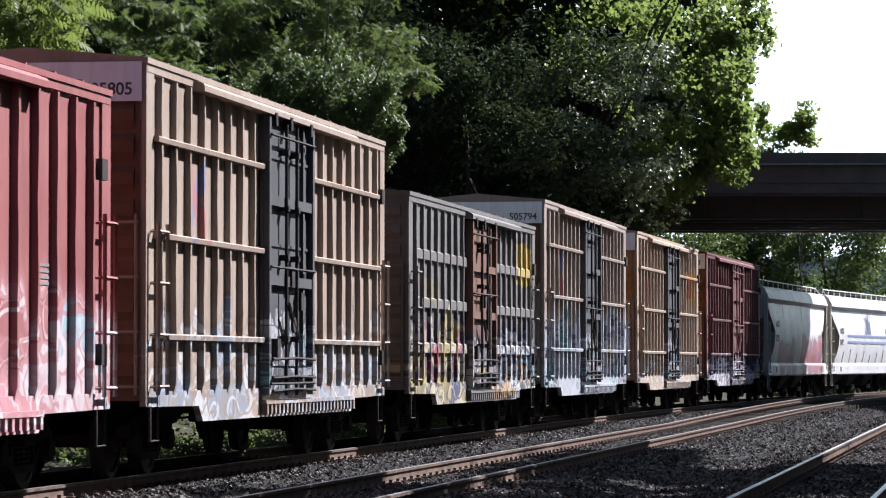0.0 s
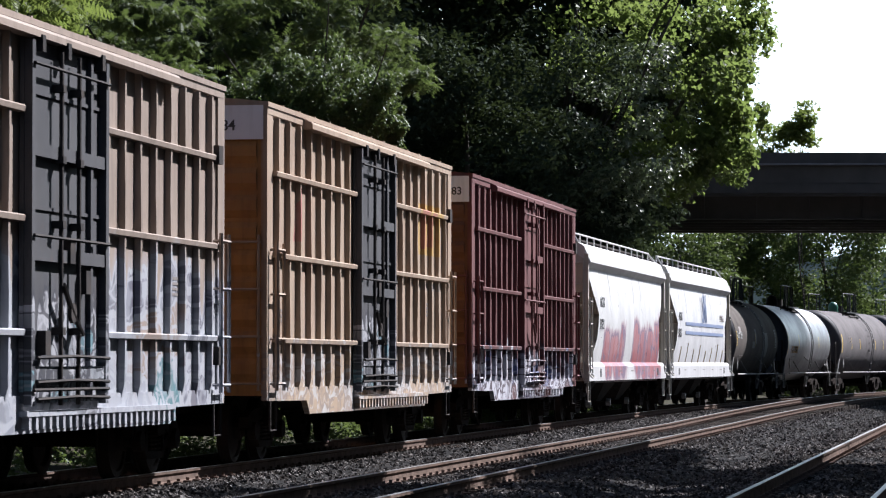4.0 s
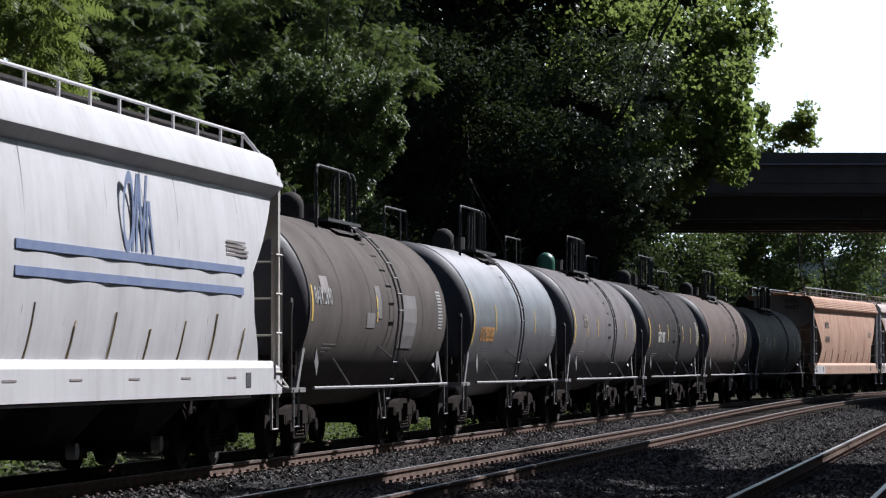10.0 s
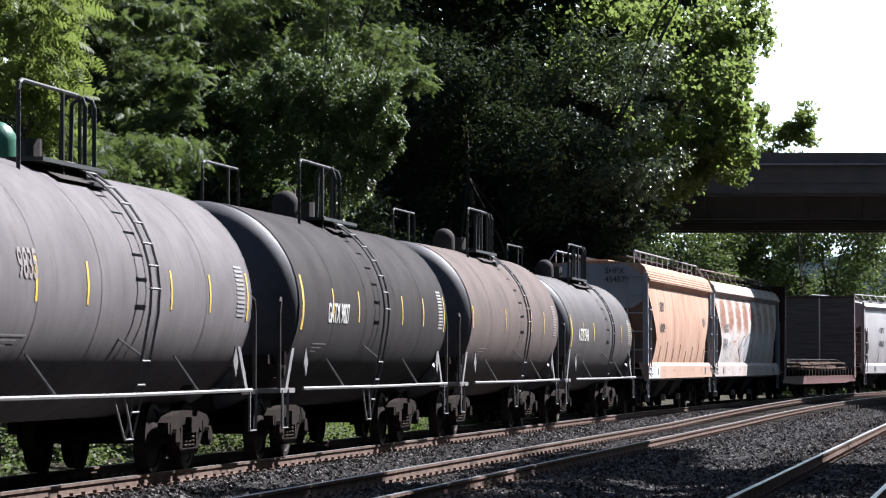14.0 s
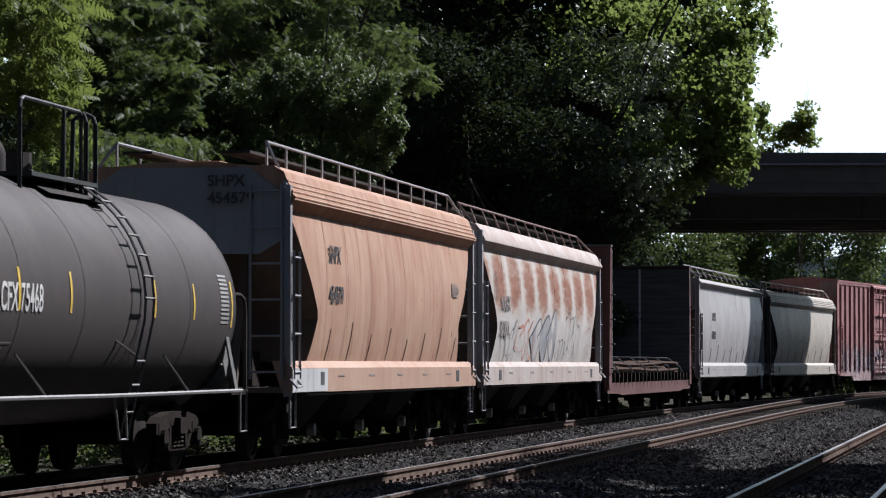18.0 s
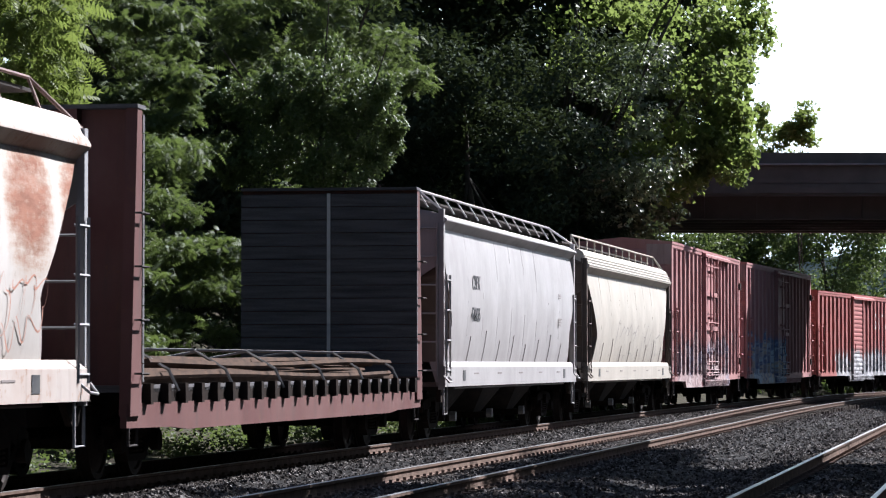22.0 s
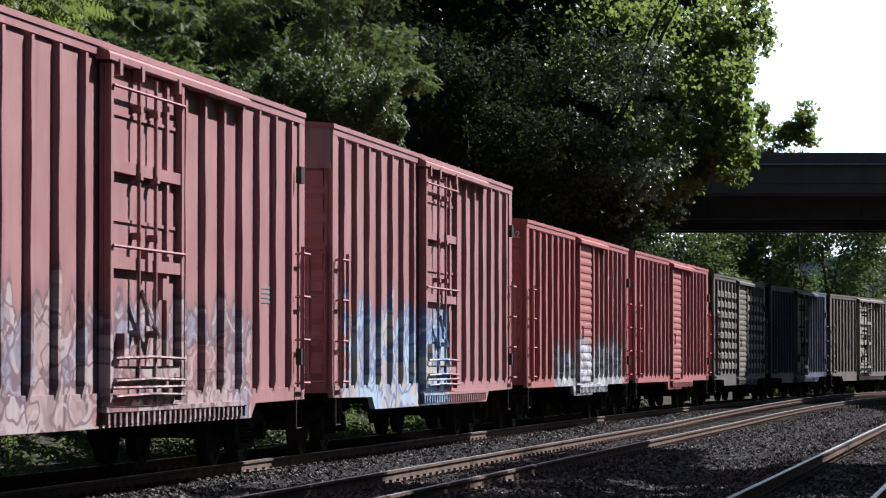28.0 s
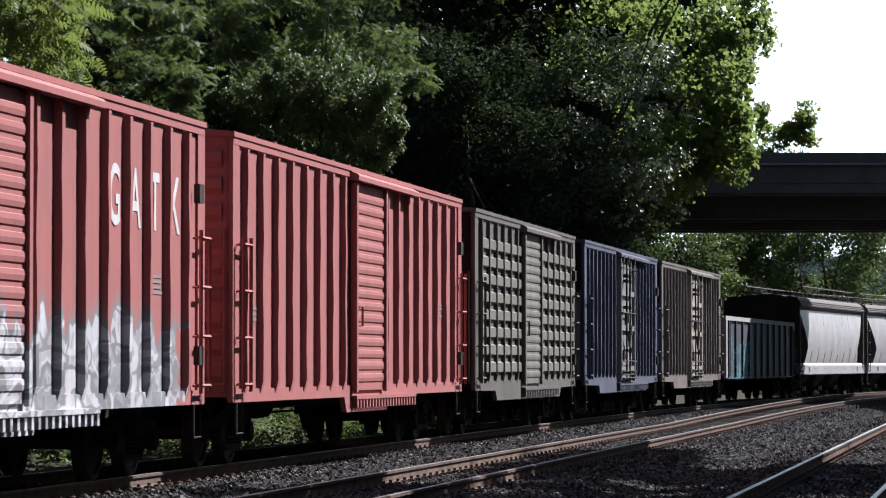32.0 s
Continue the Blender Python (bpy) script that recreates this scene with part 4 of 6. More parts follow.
def scribble(car, x0, x1, z0, z1, eave, material, seed, count, width=0.03, fill=None, bulge=0.12):
    """A row of looping sprayed letters on a hopper's side sheet: ribbons of paint, with filled shapes behind."""
    rng = random.Random(seed)
    step = (x1 - x0) / count
    for i in range(count):
        cx, cz = x0 + step * (i + 0.5), (z0 + z1) / 2 + rng.uniform(-0.1, 0.1) * (z1 - z0)
        a, b, q, n = step * rng.uniform(0.5, 0.72), (z1 - z0) * rng.uniform(0.38, 0.55), rng.uniform(0, 6.28), rng.choice((2, 3))
        ring = []
        for k in range(33):
            w = 2 * math.pi * k / 32
            ring.append((cx + a * (math.cos(w) + 0.35 * math.cos(n * w + q)) + 0.2 * b * math.sin(w), cz + b * (math.sin(w) + 0.28 * math.sin((n + 1) * w + q))))
        lay = lambda x, z, up: (x, sheet_y(min(max(z, 1.47), eave - 0.05), eave, bulge) + 0.006 - up, z)
        if fill:
            me = Solid()
            me.v = [lay(cx, cz, 0)] + [lay(x, z, 0) for x, z in ring[:-1]]
            me.f = [(0, k + 1, (k + 1) % 32 + 1) for k in range(32)]
            part("sprayed_fill", me, fill, car, "sprayed letter fill")
        left, right = [], []
        for k, (x, z) in enumerate(ring):
            dx, dz = ring[(k + 1) % 32][0] - ring[k - 1 if k else 31][0], ring[(k + 1) % 32][1] - ring[k - 1 if k else 31][1]
            d = math.hypot(dx, dz) + 1e-6
            e = width * (0.6 + 0.5 * math.sin(k * 0.4 + q)) / 2
            left.append(lay(x - dz / d * e, z + dx / d * e, 0.004))
            right.append(lay(x + dz / d * e, z - dx / d * e, 0.004))
        part("sprayed_line", Solid().loft([left, right], closed=False, caps=False), material, car, "sprayed graffiti line")


def car_root(name, label, category="freight car", group="cars of the train"):
    root = new(name)
    tagged(root, label, category, group)
    return root


def boxcar(u, length, top, mats, label, ribs=8, belts=(), door=1.6, door_mat=None, door_style="plug", door_x=0.0, sill_drop=1.0, end_mat=None, end_band=None, end_text=None, roof_mat=None, number=None, rib_deep=0.074, rib_wide=0.11, edge_post=0.35, short_ladder=True, half=1.48, belt_round=False, plate=0.16, plate_paint=None):
    """A ribbed steel boxcar with sliding doors, seen on its -y side and near end."""
    body, rib_mat = mats
    end_mat, door_mat, roof_mat = end_mat or body, door_mat or body, roof_mat or body
    car = car_root("boxcar", label)
    h, z0 = length / 2, 1.02
    # walls
    for side in (-1, 1):
        part("side_wall", Solid().box(-h, h, min(side * half, side * (half - 0.06)), max(side * half, side * (half - 0.06)), z0 - 0.02, top - 0.12), body, car)
    # side sill with its deepened middle
    for side in (-1, 1):
        y0, y1 = sorted((side * (half + 0.035), side * (half - 0.05)))
        ring = [(-h, z0 + 0.06), (-h, z0 - 0.12), (-h * 0.66, z0 - 0.14), (-h * 0.63, z0 - 0.14 - 0.2 * sill_drop), (h * 0.63, z0 - 0.14 - 0.2 * sill_drop), (h * 0.66, z0 - 0.14), (h, z0 - 0.12), (h, z0 + 0.06)]
        if sill_drop < 0:
            ring = [(-h, z0 + 0.06), (-h, z0 - 0.12), (-1.9, z0 - 0.12), (-1.7, z0 - 0.36), (1.7, z0 - 0.36), (1.9, z0 - 0.12), (h, z0 - 0.12), (h, z0 + 0.06)]
        part("side_sill", Solid().prism(ring, y0, y1, "y"), body, car)
        part("top_chord", Solid().box(-h, h, y0, y1, top - 0.22, top - 0.06), body, car)
    part("underframe", Solid().box(-h, h, -0.25, 0.25, 0.72, 1.0).box(-h + 0.3, h - 0.3, -half + 0.08, half - 0.08, 0.98, 1.06), STEEL, car, "dark underframe")
    # near and far ends with pressed corrugations
    for k in (-1, 1):
        s = Solid().box(*sorted((k * h, k * (h - 0.05))), -half, half, z0 - 0.05, top - 0.1)
        wall = part("end_wall", s, end_mat, car)
        n = 9 if k < 0 else 0
        for i in range(n):
            z = z0 + 0.15 + (top - 1.5 - 0.2) * i / n if end_band else z0 + 0.15 + (top - 1.35) * i / n
            dz = (top - 1.5) / n
            part("corrugation", Solid().prism([(k * h, z), (k * (h + 0.055), z + dz * 0.25), (k * (h + 0.055), z + dz * 0.6), (k * h, z + dz * 0.8)], -half + 0.12, half - 0.12, "y"), end_mat, wall)
        for side in (-1, 1):
            part("corner_post", Solid().box(*sorted((k * (h + 0.02), k * (h - edge_post))), *sorted((side * (half + 0.03), side * (half - 0.03))), z0 - 0.1, top - 0.1), body, car)
    if end_band:
        part("end_band", Solid().box(-h - 0.062, -h - 0.05, -half + 0.02, half + 0.02, top - end_band[0], top - 0.1), end_band[1], car, "white painted band across the end")
    # roof, low-pitched, with cross seams
    s = Solid().prism([(-half - 0.05, top - 0.12), (half + 0.05, top - 0.12), (half + 0.05, top - 0.05), (0, top + 0.09), (-half - 0.05, top - 0.05)], -h - 0.03, h + 0.03, "x")
    roof = part("roof", s, roof_mat, car)
    seam = Solid().prism([(-half - 0.02, top - 0.05), (0, top + 0.09), (half + 0.02, top - 0.05), (half + 0.02, top - 0.02), (0, top + 0.125), (-half - 0.02, top - 0.02)], -0.03, 0.03, "x").mesh("roof_seam", roof_mat)
    for i in range(1, 14):
        part("roof_seam", seam, roof_mat, roof, at=pose(-h + length * i / 14, 0, 0))
    # ribs
    d0, d1 = door_x - door, door_x + door
    rb, rt = z0 + 0.02, top - 0.25
    w, d = rib_wide / 2, rib_deep
    def rib_at(x, y):
        """A pressed hat-shaped post that tapers into the sill."""
        ring = [(x - w, y), (x - w * 0.62, y - d), (x + w * 0.62, y - d), (x + w, y)]
        foot = [(x - w, y, rb - 0.12), (x - w * 0.62, y - 0.01, rb - 0.12), (x + w * 0.62, y - 0.01, rb - 0.12), (x + w, y, rb - 0.12)]
        rows = [foot]
        for k in range(9):
            z, q = rb + 0.14 + (rt - rb - 0.14) * k / 8, 0.07 * d * math.sin(1.7 * k + 9.7 * x) if 0 < k < 8 else 0.0
            rows.append([(a + (0.35 * q if 0 < i < 3 else 0), b - (q if 0 < i < 3 else 0), z) for i, (a, b) in enumerate(ring)])
        return Solid().loft(rows)

    spans = ((-h + edge_post, d0), (d1, h - edge_post))
    for a, b in spans:
        for i in range(ribs):
            x = a + (b - a) * (i + 0.35) / ribs
            part("rib", rib_at(x, -half), rib_mat, car, smooth=True)
    far = Solid()
    for a, b in spans:
        for i in range(ribs):
            x = a + (b - a) * (i + 0.35) / ribs
            far.prism([(x - w, half), (x - w * 0.6, half + d), (x + w * 0.6, half + d), (x + w, half)], rb, rt, "z")
    part("far_ribs", far, rib_mat, car)
    for z in belts:
        for a1, b1 in spans:
            a, b = a1, b1
            if belt_round:
                for i in range(ribs):
                    x = a + (b - a) * (i + 0.35) / ribs
                    part("tie_plate", Solid().loft([[(x + a * e, -half - b, z + c * f) for a, c, e, f in ((w + 0.02, -1, 1, plate), (w + 0.02, 1, 1, plate), ((b1 - a1) / ribs - w - 0.02, 1, 1, plate), ((b1 - a1) / ribs - w - 0.02, -1, 1, plate))] for b, plate in ((0, plate), (0.05, plate - 0.03))]), plate_paint or rib_mat, car)
            else:
                part("belt_rail", Solid().prism([(-half, z - 0.04), (-half - d - 0.02, z - 0.035), (-half - d - 0.03, z + 0.02), (-half - d - 0.02, z + 0.035), (-half, z + 0.04)], a - 0.02, b + 0.02, "x"), rib_mat, car, "belt rail across the ribs")
    # door
    for side in (-1, 1):
        yy = side * (half + 0.02)
        z1 = top - 0.3
        s = Solid().box(d0 + 0.04, d1 - 0.04, *sorted((yy, yy + side * 0.05)), z0 - 0.02, z1)
        leaf = part("door", s, door_mat, car, "closed sliding door")
        if side > 0:
            continue
        y = yy - 0.05
        rod = body if door_mat is body else DARKTRIM
        if door_style == "plug":
            for z in (z0 + 0.3, z0 + 0.3 + (z1 - z0) * 0.33, z0 + 0.3 + (z1 - z0) * 0.62):
                part("door_beam", Solid().box(d0 + 0.05, d1 - 0.05, y - 0.07, y, z - 0.07, z + 0.07), door_mat, leaf)
            for x in (d0 + 0.12, d1 - 0.12):
                part("door_post", Solid().box(x - 0.06, x + 0.06, y - 0.085, y, z0 - 0.05, z1), door_mat, leaf)
            for f in (0.36, 0.58):
                x = d0 + (d1 - d0) * f
                part("lock_rod", Solid().tube([(x, y - 0.09, z0 - 0.05), (x, y - 0.09, z1 - 0.05)], 0.025, 6), rod, leaf, "dark locking rod")
            part("door_rib", Solid().box(d0 + (d1 - d0) * 0.78, d0 + (d1 - d0) * 0.81, y - 0.05, y, z0, z1), door_mat, leaf)
            part("crank", Solid().disc((d0 + (d1 - d0) * 0.47, y - 0.12, z0 + 0.95), 0.11, 0.02).tube([(d0 + (d1 - d0) * 0.36, y - 0.12, z0 + 1.25), (d0 + (d1 - d0) * 0.47, y - 0.12, z0 + 0.95), (d0 + (d1 - d0) * 0.6, y - 0.12, z0 + 0.72)], 0.03, 6), rod, leaf, "door crank and gear")
            for z in (z0 + 0.12, z0 + 1.75, z1 - 0.25):
                part("hinge_bar", Solid().tube([(d0 + 0.1, y - 0.1, z), (d1 - 0.1, y - 0.1, z)], 0.02, 5), rod, leaf)
            for z in (z0 + 0.02, z0 + 0.2, z0 + 0.46):
                part("latch_bar", Solid().tube([(d0 + 0.16, y - 0.12, z), (d0 + (d1 - d0) * 0.5, y - 0.14, z + 0.02), (d1 - 0.16, y - 0.12, z)], 0.02, 5), rod, leaf, "latch bar low on the door")
            for f, z in ((0.2, z0 + 0.62), (0.7, z0 + 1.3), (0.5, z0 + 1.62)):
                x = d0 + (d1 - d0) * f
                part("latch_box", Solid().box(x - 0.1, x + 0.1, y - 0.1, y, z - 0.13, z + 0.13), rod, leaf, "latch box")
            for f in (0.36, 0.58):
                x = d0 + (d1 - d0) * f
                for z in (z0 + 0.75, z0 + 1.9, z0 + 2.6, z1 - 0.45):
                    part("rod_guide", Solid().box(x - 0.06, x + 0.06, y - 0.13, y, z - 0.04, z + 0.04), rod, leaf, "locking rod guide")
            for z in (z0 + 0.3 + (z1 - z0) * 0.46, z0 + 0.3 + (z1 - z0) * 0.78):
                part("door_seam", Solid().box(d0 + 0.1, d1 - 0.1, y - 0.02, y, z - 0.02, z + 0.02), door_mat, leaf)
            for x in (d0 + 0.35, d0 + 1.35, d1 - 0.45):
                part("hanger", Solid().box(x - 0.06, x + 0.06, y - 0.13, y, z1 - 0.12, z1 + 0.06), rod, leaf, "door hanger")
        else:
            n = 16
            for i in range(n):
                z = z0 + 0.1 + (z1 - z0 - 0.2) * i / n
                dz = (z1 - z0 - 0.2) / n
                part("door_slat", Solid().prism([(y, z), (y - 0.014, z + dz * 0.1), (y - 0.022, z + dz * 0.4), (y - 0.016, z + dz * 0.7), (y, z + dz * 0.75)], d0 + 0.12, d1 - 0.12, "x"), door_mat, leaf)
            for x in (d0 + 0.07, d1 - 0.07):
                part("door_post", Solid().box(x - 0.06, x + 0.06, y - 0.06, y, z0 - 0.05, z1), door_mat, leaf)
            part("door_handle", Solid().tube([(d0 + 0.3, y, z0 + 1.0), (d0 + 0.3, y - 0.09, z0 + 1.0), (d0 + 0.3, y - 0.09, z0 + 1.3), (d0 + 0.3, y, z0 + 1.3)], 0.02, 5), rod, leaf)
    part("door_track", Solid().prism([(-half - 0.01, top - 0.11), (-half - 0.16, top - 0.17), (-half - 0.18, top - 0.20), (-half - 0.18, top - 0.27), (-half - 0.01, top - 0.27)], d0 - 0.1 if door_style != "plug" or belt_round or not belts else d0 - 3.9, min(d1 + 2 * door, h - 0.5), "x"), body, car, "upper door track under a sloping cover")
    s = Solid().box(d0, min(d1 + 2 * door, h - 0.6), -half - 0.13, -half, z0 - 0.16, z0 - 0.10)
    for x in np.arange(d0 + 0.1, min(d1 + 2 * door, h - 0.7), 0.26):
        s.box(x, x + 0.09, -half - 0.12, -half, z0 - 0.30, z0 - 0.14)
    part("lower_door_track", s, body, car, "lower door track with brackets")
    # ladders, steps, grabs
    zl = z0 + 2.0 if short_ladder else top - 0.5
    ladder("ladder", car, body, -h + 0.42, -half - 0.02, z0 + 0.12, zl, rungs=4 if short_ladder else 8, r=0.022, stand=0.12, label="side ladder")
    ladder("ladder", car, body, h - 0.35, -half - 0.02, z0 + 0.12, zl, rungs=4 if short_ladder else 8, r=0.022, stand=0.12)
    ladder("end_ladder", car, body, -h - 0.02, -half + 0.3, z0 + 0.12, zl + 0.1, rungs=4, stand=0.12, along="y", r=0.018)
    for x in (-h + 0.42, h - 0.35):
        part("stirrup_step", stirrup(x, -half - 0.02, 0.48, z0), DARKTRIM, car)
    for z in (z0 + 0.5, top - 1.0):
        x = spans[1][1] - 0.25
        part("route_board", Solid().box(x - 0.12, x + 0.12, -half - d - 0.06, -half - d + 0.02, z - 0.12, z + 0.12), DARKTRIM, car, "route card board on a bracket")
    for x, z, w, rows, hh in ((-h + 1.0, 2.2, 0.8, 3, 0.04), (h - 3.0, 2.5, 1.0, 4, 0.035)):
        bars(x, z, w, rows, hh, FADED, car, y=-half - 0.003)
    if end_text:
        lettering(end_text[0], -h - 0.066, top - (end_text[1] if len(end_text) > 1 else 0.42), 0.21, end_text[2] if len(end_text) > 2 else BLACKPAINT, car, y=end_text[3] if len(end_text) > 3 else -0.15, end=True, label="painted car number")
    trucks(car, h - 1.9)
    couplers(car, h)
    part("brake_gear", Solid().disc((0.8, 0.5, 0.72), 0.2, 0.45, "x", 12).box(-1.6, -0.9, 0.3, 0.8, 0.55, 0.85).tube([(-h + 1.5, 0.4, 0.62), (h - 1.5, 0.4, 0.62)], 0.02, 5), STEEL, car, "brake cylinder and rods")
    CARS.append((car, u, h - 1.9))
    return car


ACF_CUT = [(0, 1.0), (0.25, 1.65), (0.5, 1.85), (0.75, 0.9), (1, 0.1)]
LONG_CUT = [(0, 1.55), (0.3, 1.95), (0.64, 1.05), (1, 0.1)]
SHORT_CUT = [(0, 0.7), (0.3, 0.95), (0.62, 0.2), (1, 0.1)]


def hopper(u, length, mat, label, eave=3.87, crest=4.28, roof_mat=None, bulge=0.12, cuts=ACF_CUT, ribs_eave=0, hatch_rail=4.65, panels=9, sill_mat=None, end_mat=None, fascia=0.45, plate_mat=None, rail_mat=None, marks=True, mark_mat=None, slanted=False, posts=12):
    """A covered hopper: bulging side sheets, sloped ends, a deep sill, bays below and a railed roof walk."""
    roof_mat, sill_mat = roof_mat or mat, sill_mat or mat
    end_mat, rail_mat = end_mat or mat, rail_mat or mat
    plate_mat = plate_mat or end_mat
    car = car_root("covered_hopper", label)
    h, z0, z1 = length / 2, 1.45, eave
    n = 18
    side = []
    for i in range(n + 1):
        f = i / n
        side.append((1.46 + bulge * math.sin(math.pi * min(f * 1.02, 1)) ** 0.8, z0 + (z1 - z0) * f, np.interp(f, [c[0] for c in cuts], [c[1] for c in cuts])))
    stations = [-1 + 2 * i / 72 for i in range(73)]
    swell = lambda x: 0.019 * abs(math.sin(math.pi * panels * (x + h - 0.9) / (length - 1.8))) ** 0.6 + 0.005 * math.sin(x * 2.7 + u)
    ring = [(-y, z, c) for y, z, c in side]
    near = Solid().loft([[((h - c) * k, y - swell((h - c) * k) * (1 - ((z - z0) / (z1 - z0)) ** 4), z) for y, z, c in ring] for k in stations], closed=False, caps=False)
    far = Solid().loft([[((h - c) * k, -y, z) for y, z, c in ring] for k in stations], closed=False, caps=False)
    part("side_sheet", near, mat, car, smooth=True)
    part("side_sheet", far, mat, car, smooth=True)
    for k in (-1, 1):
        s = Solid().loft([[((h - c) * k, -y, z), ((h - c - 0.25) * k, 0, z), ((h - c) * k, y, z)] for y, z, c in side], closed=False, caps=False)
        part("slope_sheet", s, end_mat, car, "sloped end sheet in shade", smooth=True)
    for i in range(1, panels):
        x = -h + 0.9 + (length - 1.8) * i / panels
        keep = [(x, y - 0.001 - 0.005 * math.sin(x * 2.7 + u), z) for y, z, c in ring if abs(x) < h - c - 0.05]
        part("weld_seam", Solid().tube(keep, 0.005, 4), mat, car)
        if marks:
            lo = [(x + 0.25 + 0.05 * j, np.interp(z, [q[1] for q in ring], [q[0] for q in ring]) - 0.026, z) for j, z in enumerate((1.47, 1.65, 1.83, 1.83 + 0.3 * ((i * 7) % 5) / 5))]
            part("drip_mark", Solid().tube(lo, 0.007 if not mark_mat else 0.012, 5), mark_mat or FADED, car, "short dark streak")
    # roof with its fascia over a slanted soffit
    e = 1.62
    prof = [(-1.44, z1 - 0.15), (-e, z1 + 0.04), (-e, z1 + 0.07), (-e + 0.16, z1 + 0.05 + fascia * 0.86), (-e + 0.30, z1 + 0.07 + fascia), (-0.95, crest + 0.08), (-0.5, crest + 0.13)]
    prof = prof + [(-y, z) for y, z in reversed(prof)]
    s = Solid().loft([[(k * (h - 0.05), y, z) for y, z in prof] for k in (-1, -0.5, 0, 0.5, 1)])
    part("roof", s, roof_mat, car, smooth=True)
    for i in range(ribs_eave):
        z = z1 + 0.085 + 0.075 * i
        part("eave_rib", Solid().tube([(-h + 0.06, -e + 0.004 + 0.034 * i, z), (h - 0.06, -e + 0.004 + 0.034 * i, z)], 0.017, 6), roof_mat, car)
    for i in range(8):
        x = -h + 1.6 + (length - 3.2) * i / 7
        part("hatch", Solid().box(x - 0.7, x + 0.7, -0.32, 0.32, crest + 0.12, crest + 0.2), roof_mat, car)
    for side_y in (-1, 1):
        y0, y1 = sorted((side_y * 1.6, side_y * 1.5))
        s = Solid().loft([[(k * h, side_y * 1.45, 1.0), (k * h, side_y * 1.6, 1.0), (k * h, side_y * 1.6, 1.36), (k * h, side_y * 1.5, 1.46), (k * h, side_y * 1.3, 1.46)] for k in (-1, 0, 1)])
        part("side_sill", s, sill_mat, car, "deep side sill with a chamfered top")
    part("sill_pipe", Solid().tube([(-h + 1.6, -1.5, 0.97), (h - 1.6, -1.5, 0.97)], 0.02, 6), rail_mat, car)
    for x in (-h + 2.0, h - 2.3):
        part("placard", Solid().box(x, x + 0.3, -1.607, -1.598, 1.1, 1.3), BLACKPAINT, car, "small black placard")
    for i in range(5):
        x = -h + 3.4 + (length - 6.8) * i / 4
        part("data_line", Solid().box(x, x + 0.5, -1.606, -1.598, 1.225, 1.25), FADED, car)
    part("centre_sill", Solid().box(-h, h, -0.3, 0.3, 0.7, 1.05), STEEL, car)
    for k in (-1, 1):
        part("end_platform", Solid().box(*sorted((k * h, k * (h - 1.7))), -1.48, 1.48, 1.0, 1.08), end_mat, car, "end platform")
        plate = [(-1.5, z1 + 0.1), (-1.5, 3.25), (-1.1, 3.0), (1.1, 3.0), (1.5, 3.25), (1.5, z1 + 0.1), (0.95, crest + 0.05), (-0.95, crest + 0.05)]
        part("end_plate", Solid().prism(plate, *sorted((k * (h - 0.02), k * (h - 0.07))), "x"), plate_mat, car, "upper end plate")
        for side_y in (-1, 1):
            part("corner_post", Solid().box(*sorted((k * (h - 0.0), k * (h - 0.14))), *sorted((side_y * 1.57, side_y * 1.47)), 0.95, z1 + 0.25), plate_mat, car, "pale corner post")
            s = Solid().prism([(k * (h - 0.1), 1.1), (k * (h - 0.22), 1.1), (k * (h - 1.0), 3.2), (k * (h - 0.88), 3.2)], *sorted((side_y * 0.75, side_y * 0.66)), "y")
            part("end_brace", s, end_mat, car)
        ladder("ladder", car, plate_mat, k * (h - 0.3), -1.56, 1.3, 2.95, width=0.42, rungs=4, stand=0.05, r=0.018, label="corner ladder")
        ladder("end_ladder", car, plate_mat, k * h, -1.22, 1.3, 3.9, width=0.46, rungs=6, stand=-0.05 if k > 0 else 0.05, along="y", r=0.018)
        part("grab", Solid().tube([(k * (h - 0.35), -1.58, 1.2), (k * (h - 0.3), -1.68, 1.1), (k * (h + 0.05), -1.68, 1.08), (k * (h + 0.08), -1.58, 1.2)], 0.018, 5), plate_mat, car)
        part("stirrup_step", stirrup(k * (h - 0.27), -1.55, 0.5, 1.05), plate_mat, car)
        part("gusset", Solid().prism([(k * h, 1.0), (k * (h - 0.7), 1.0), (k * (h - 0.35), 0.72), (k * (h - 0.1), 0.72)], -1.5, -1.42, "y"), STEEL, car)
        part("brake_box", Solid().box(*sorted((k * (h - 0.5), k * (h - 1.0))), -0.9, -0.3, 1.1, 1.6), STEEL, car)
    walk_z = crest + 0.26
    part("roof_walk", Solid().box(-h + 0.1, h - 0.1, -0.95, -0.5, walk_z, walk_z + 0.04), DARKTRIM, car, "grated roof walk")
    part("roof_walk", Solid().box(-h + 0.1, h - 0.1, 0.5, 0.95, walk_z, walk_z + 0.04), DARKTRIM, car)
    for side_y in (-1, 1):
        y = side_y * (1.0 if slanted else 1.12)
        a, b = -h + 0.45, h - 0.45
        part("hand_rail", Solid().tube([(a - 0.42, side_y * 1.52, z1 - 0.05), (a - 0.42, side_y * 1.5, z1 + 0.25), (a, y, hatch_rail), (b, y, hatch_rail), (b + 0.42, side_y * 1.5, z1 + 0.25), (b + 0.42, side_y * 1.52, z1 - 0.05)], 0.026, 6), rail_mat, car, "hand rail along the roof")
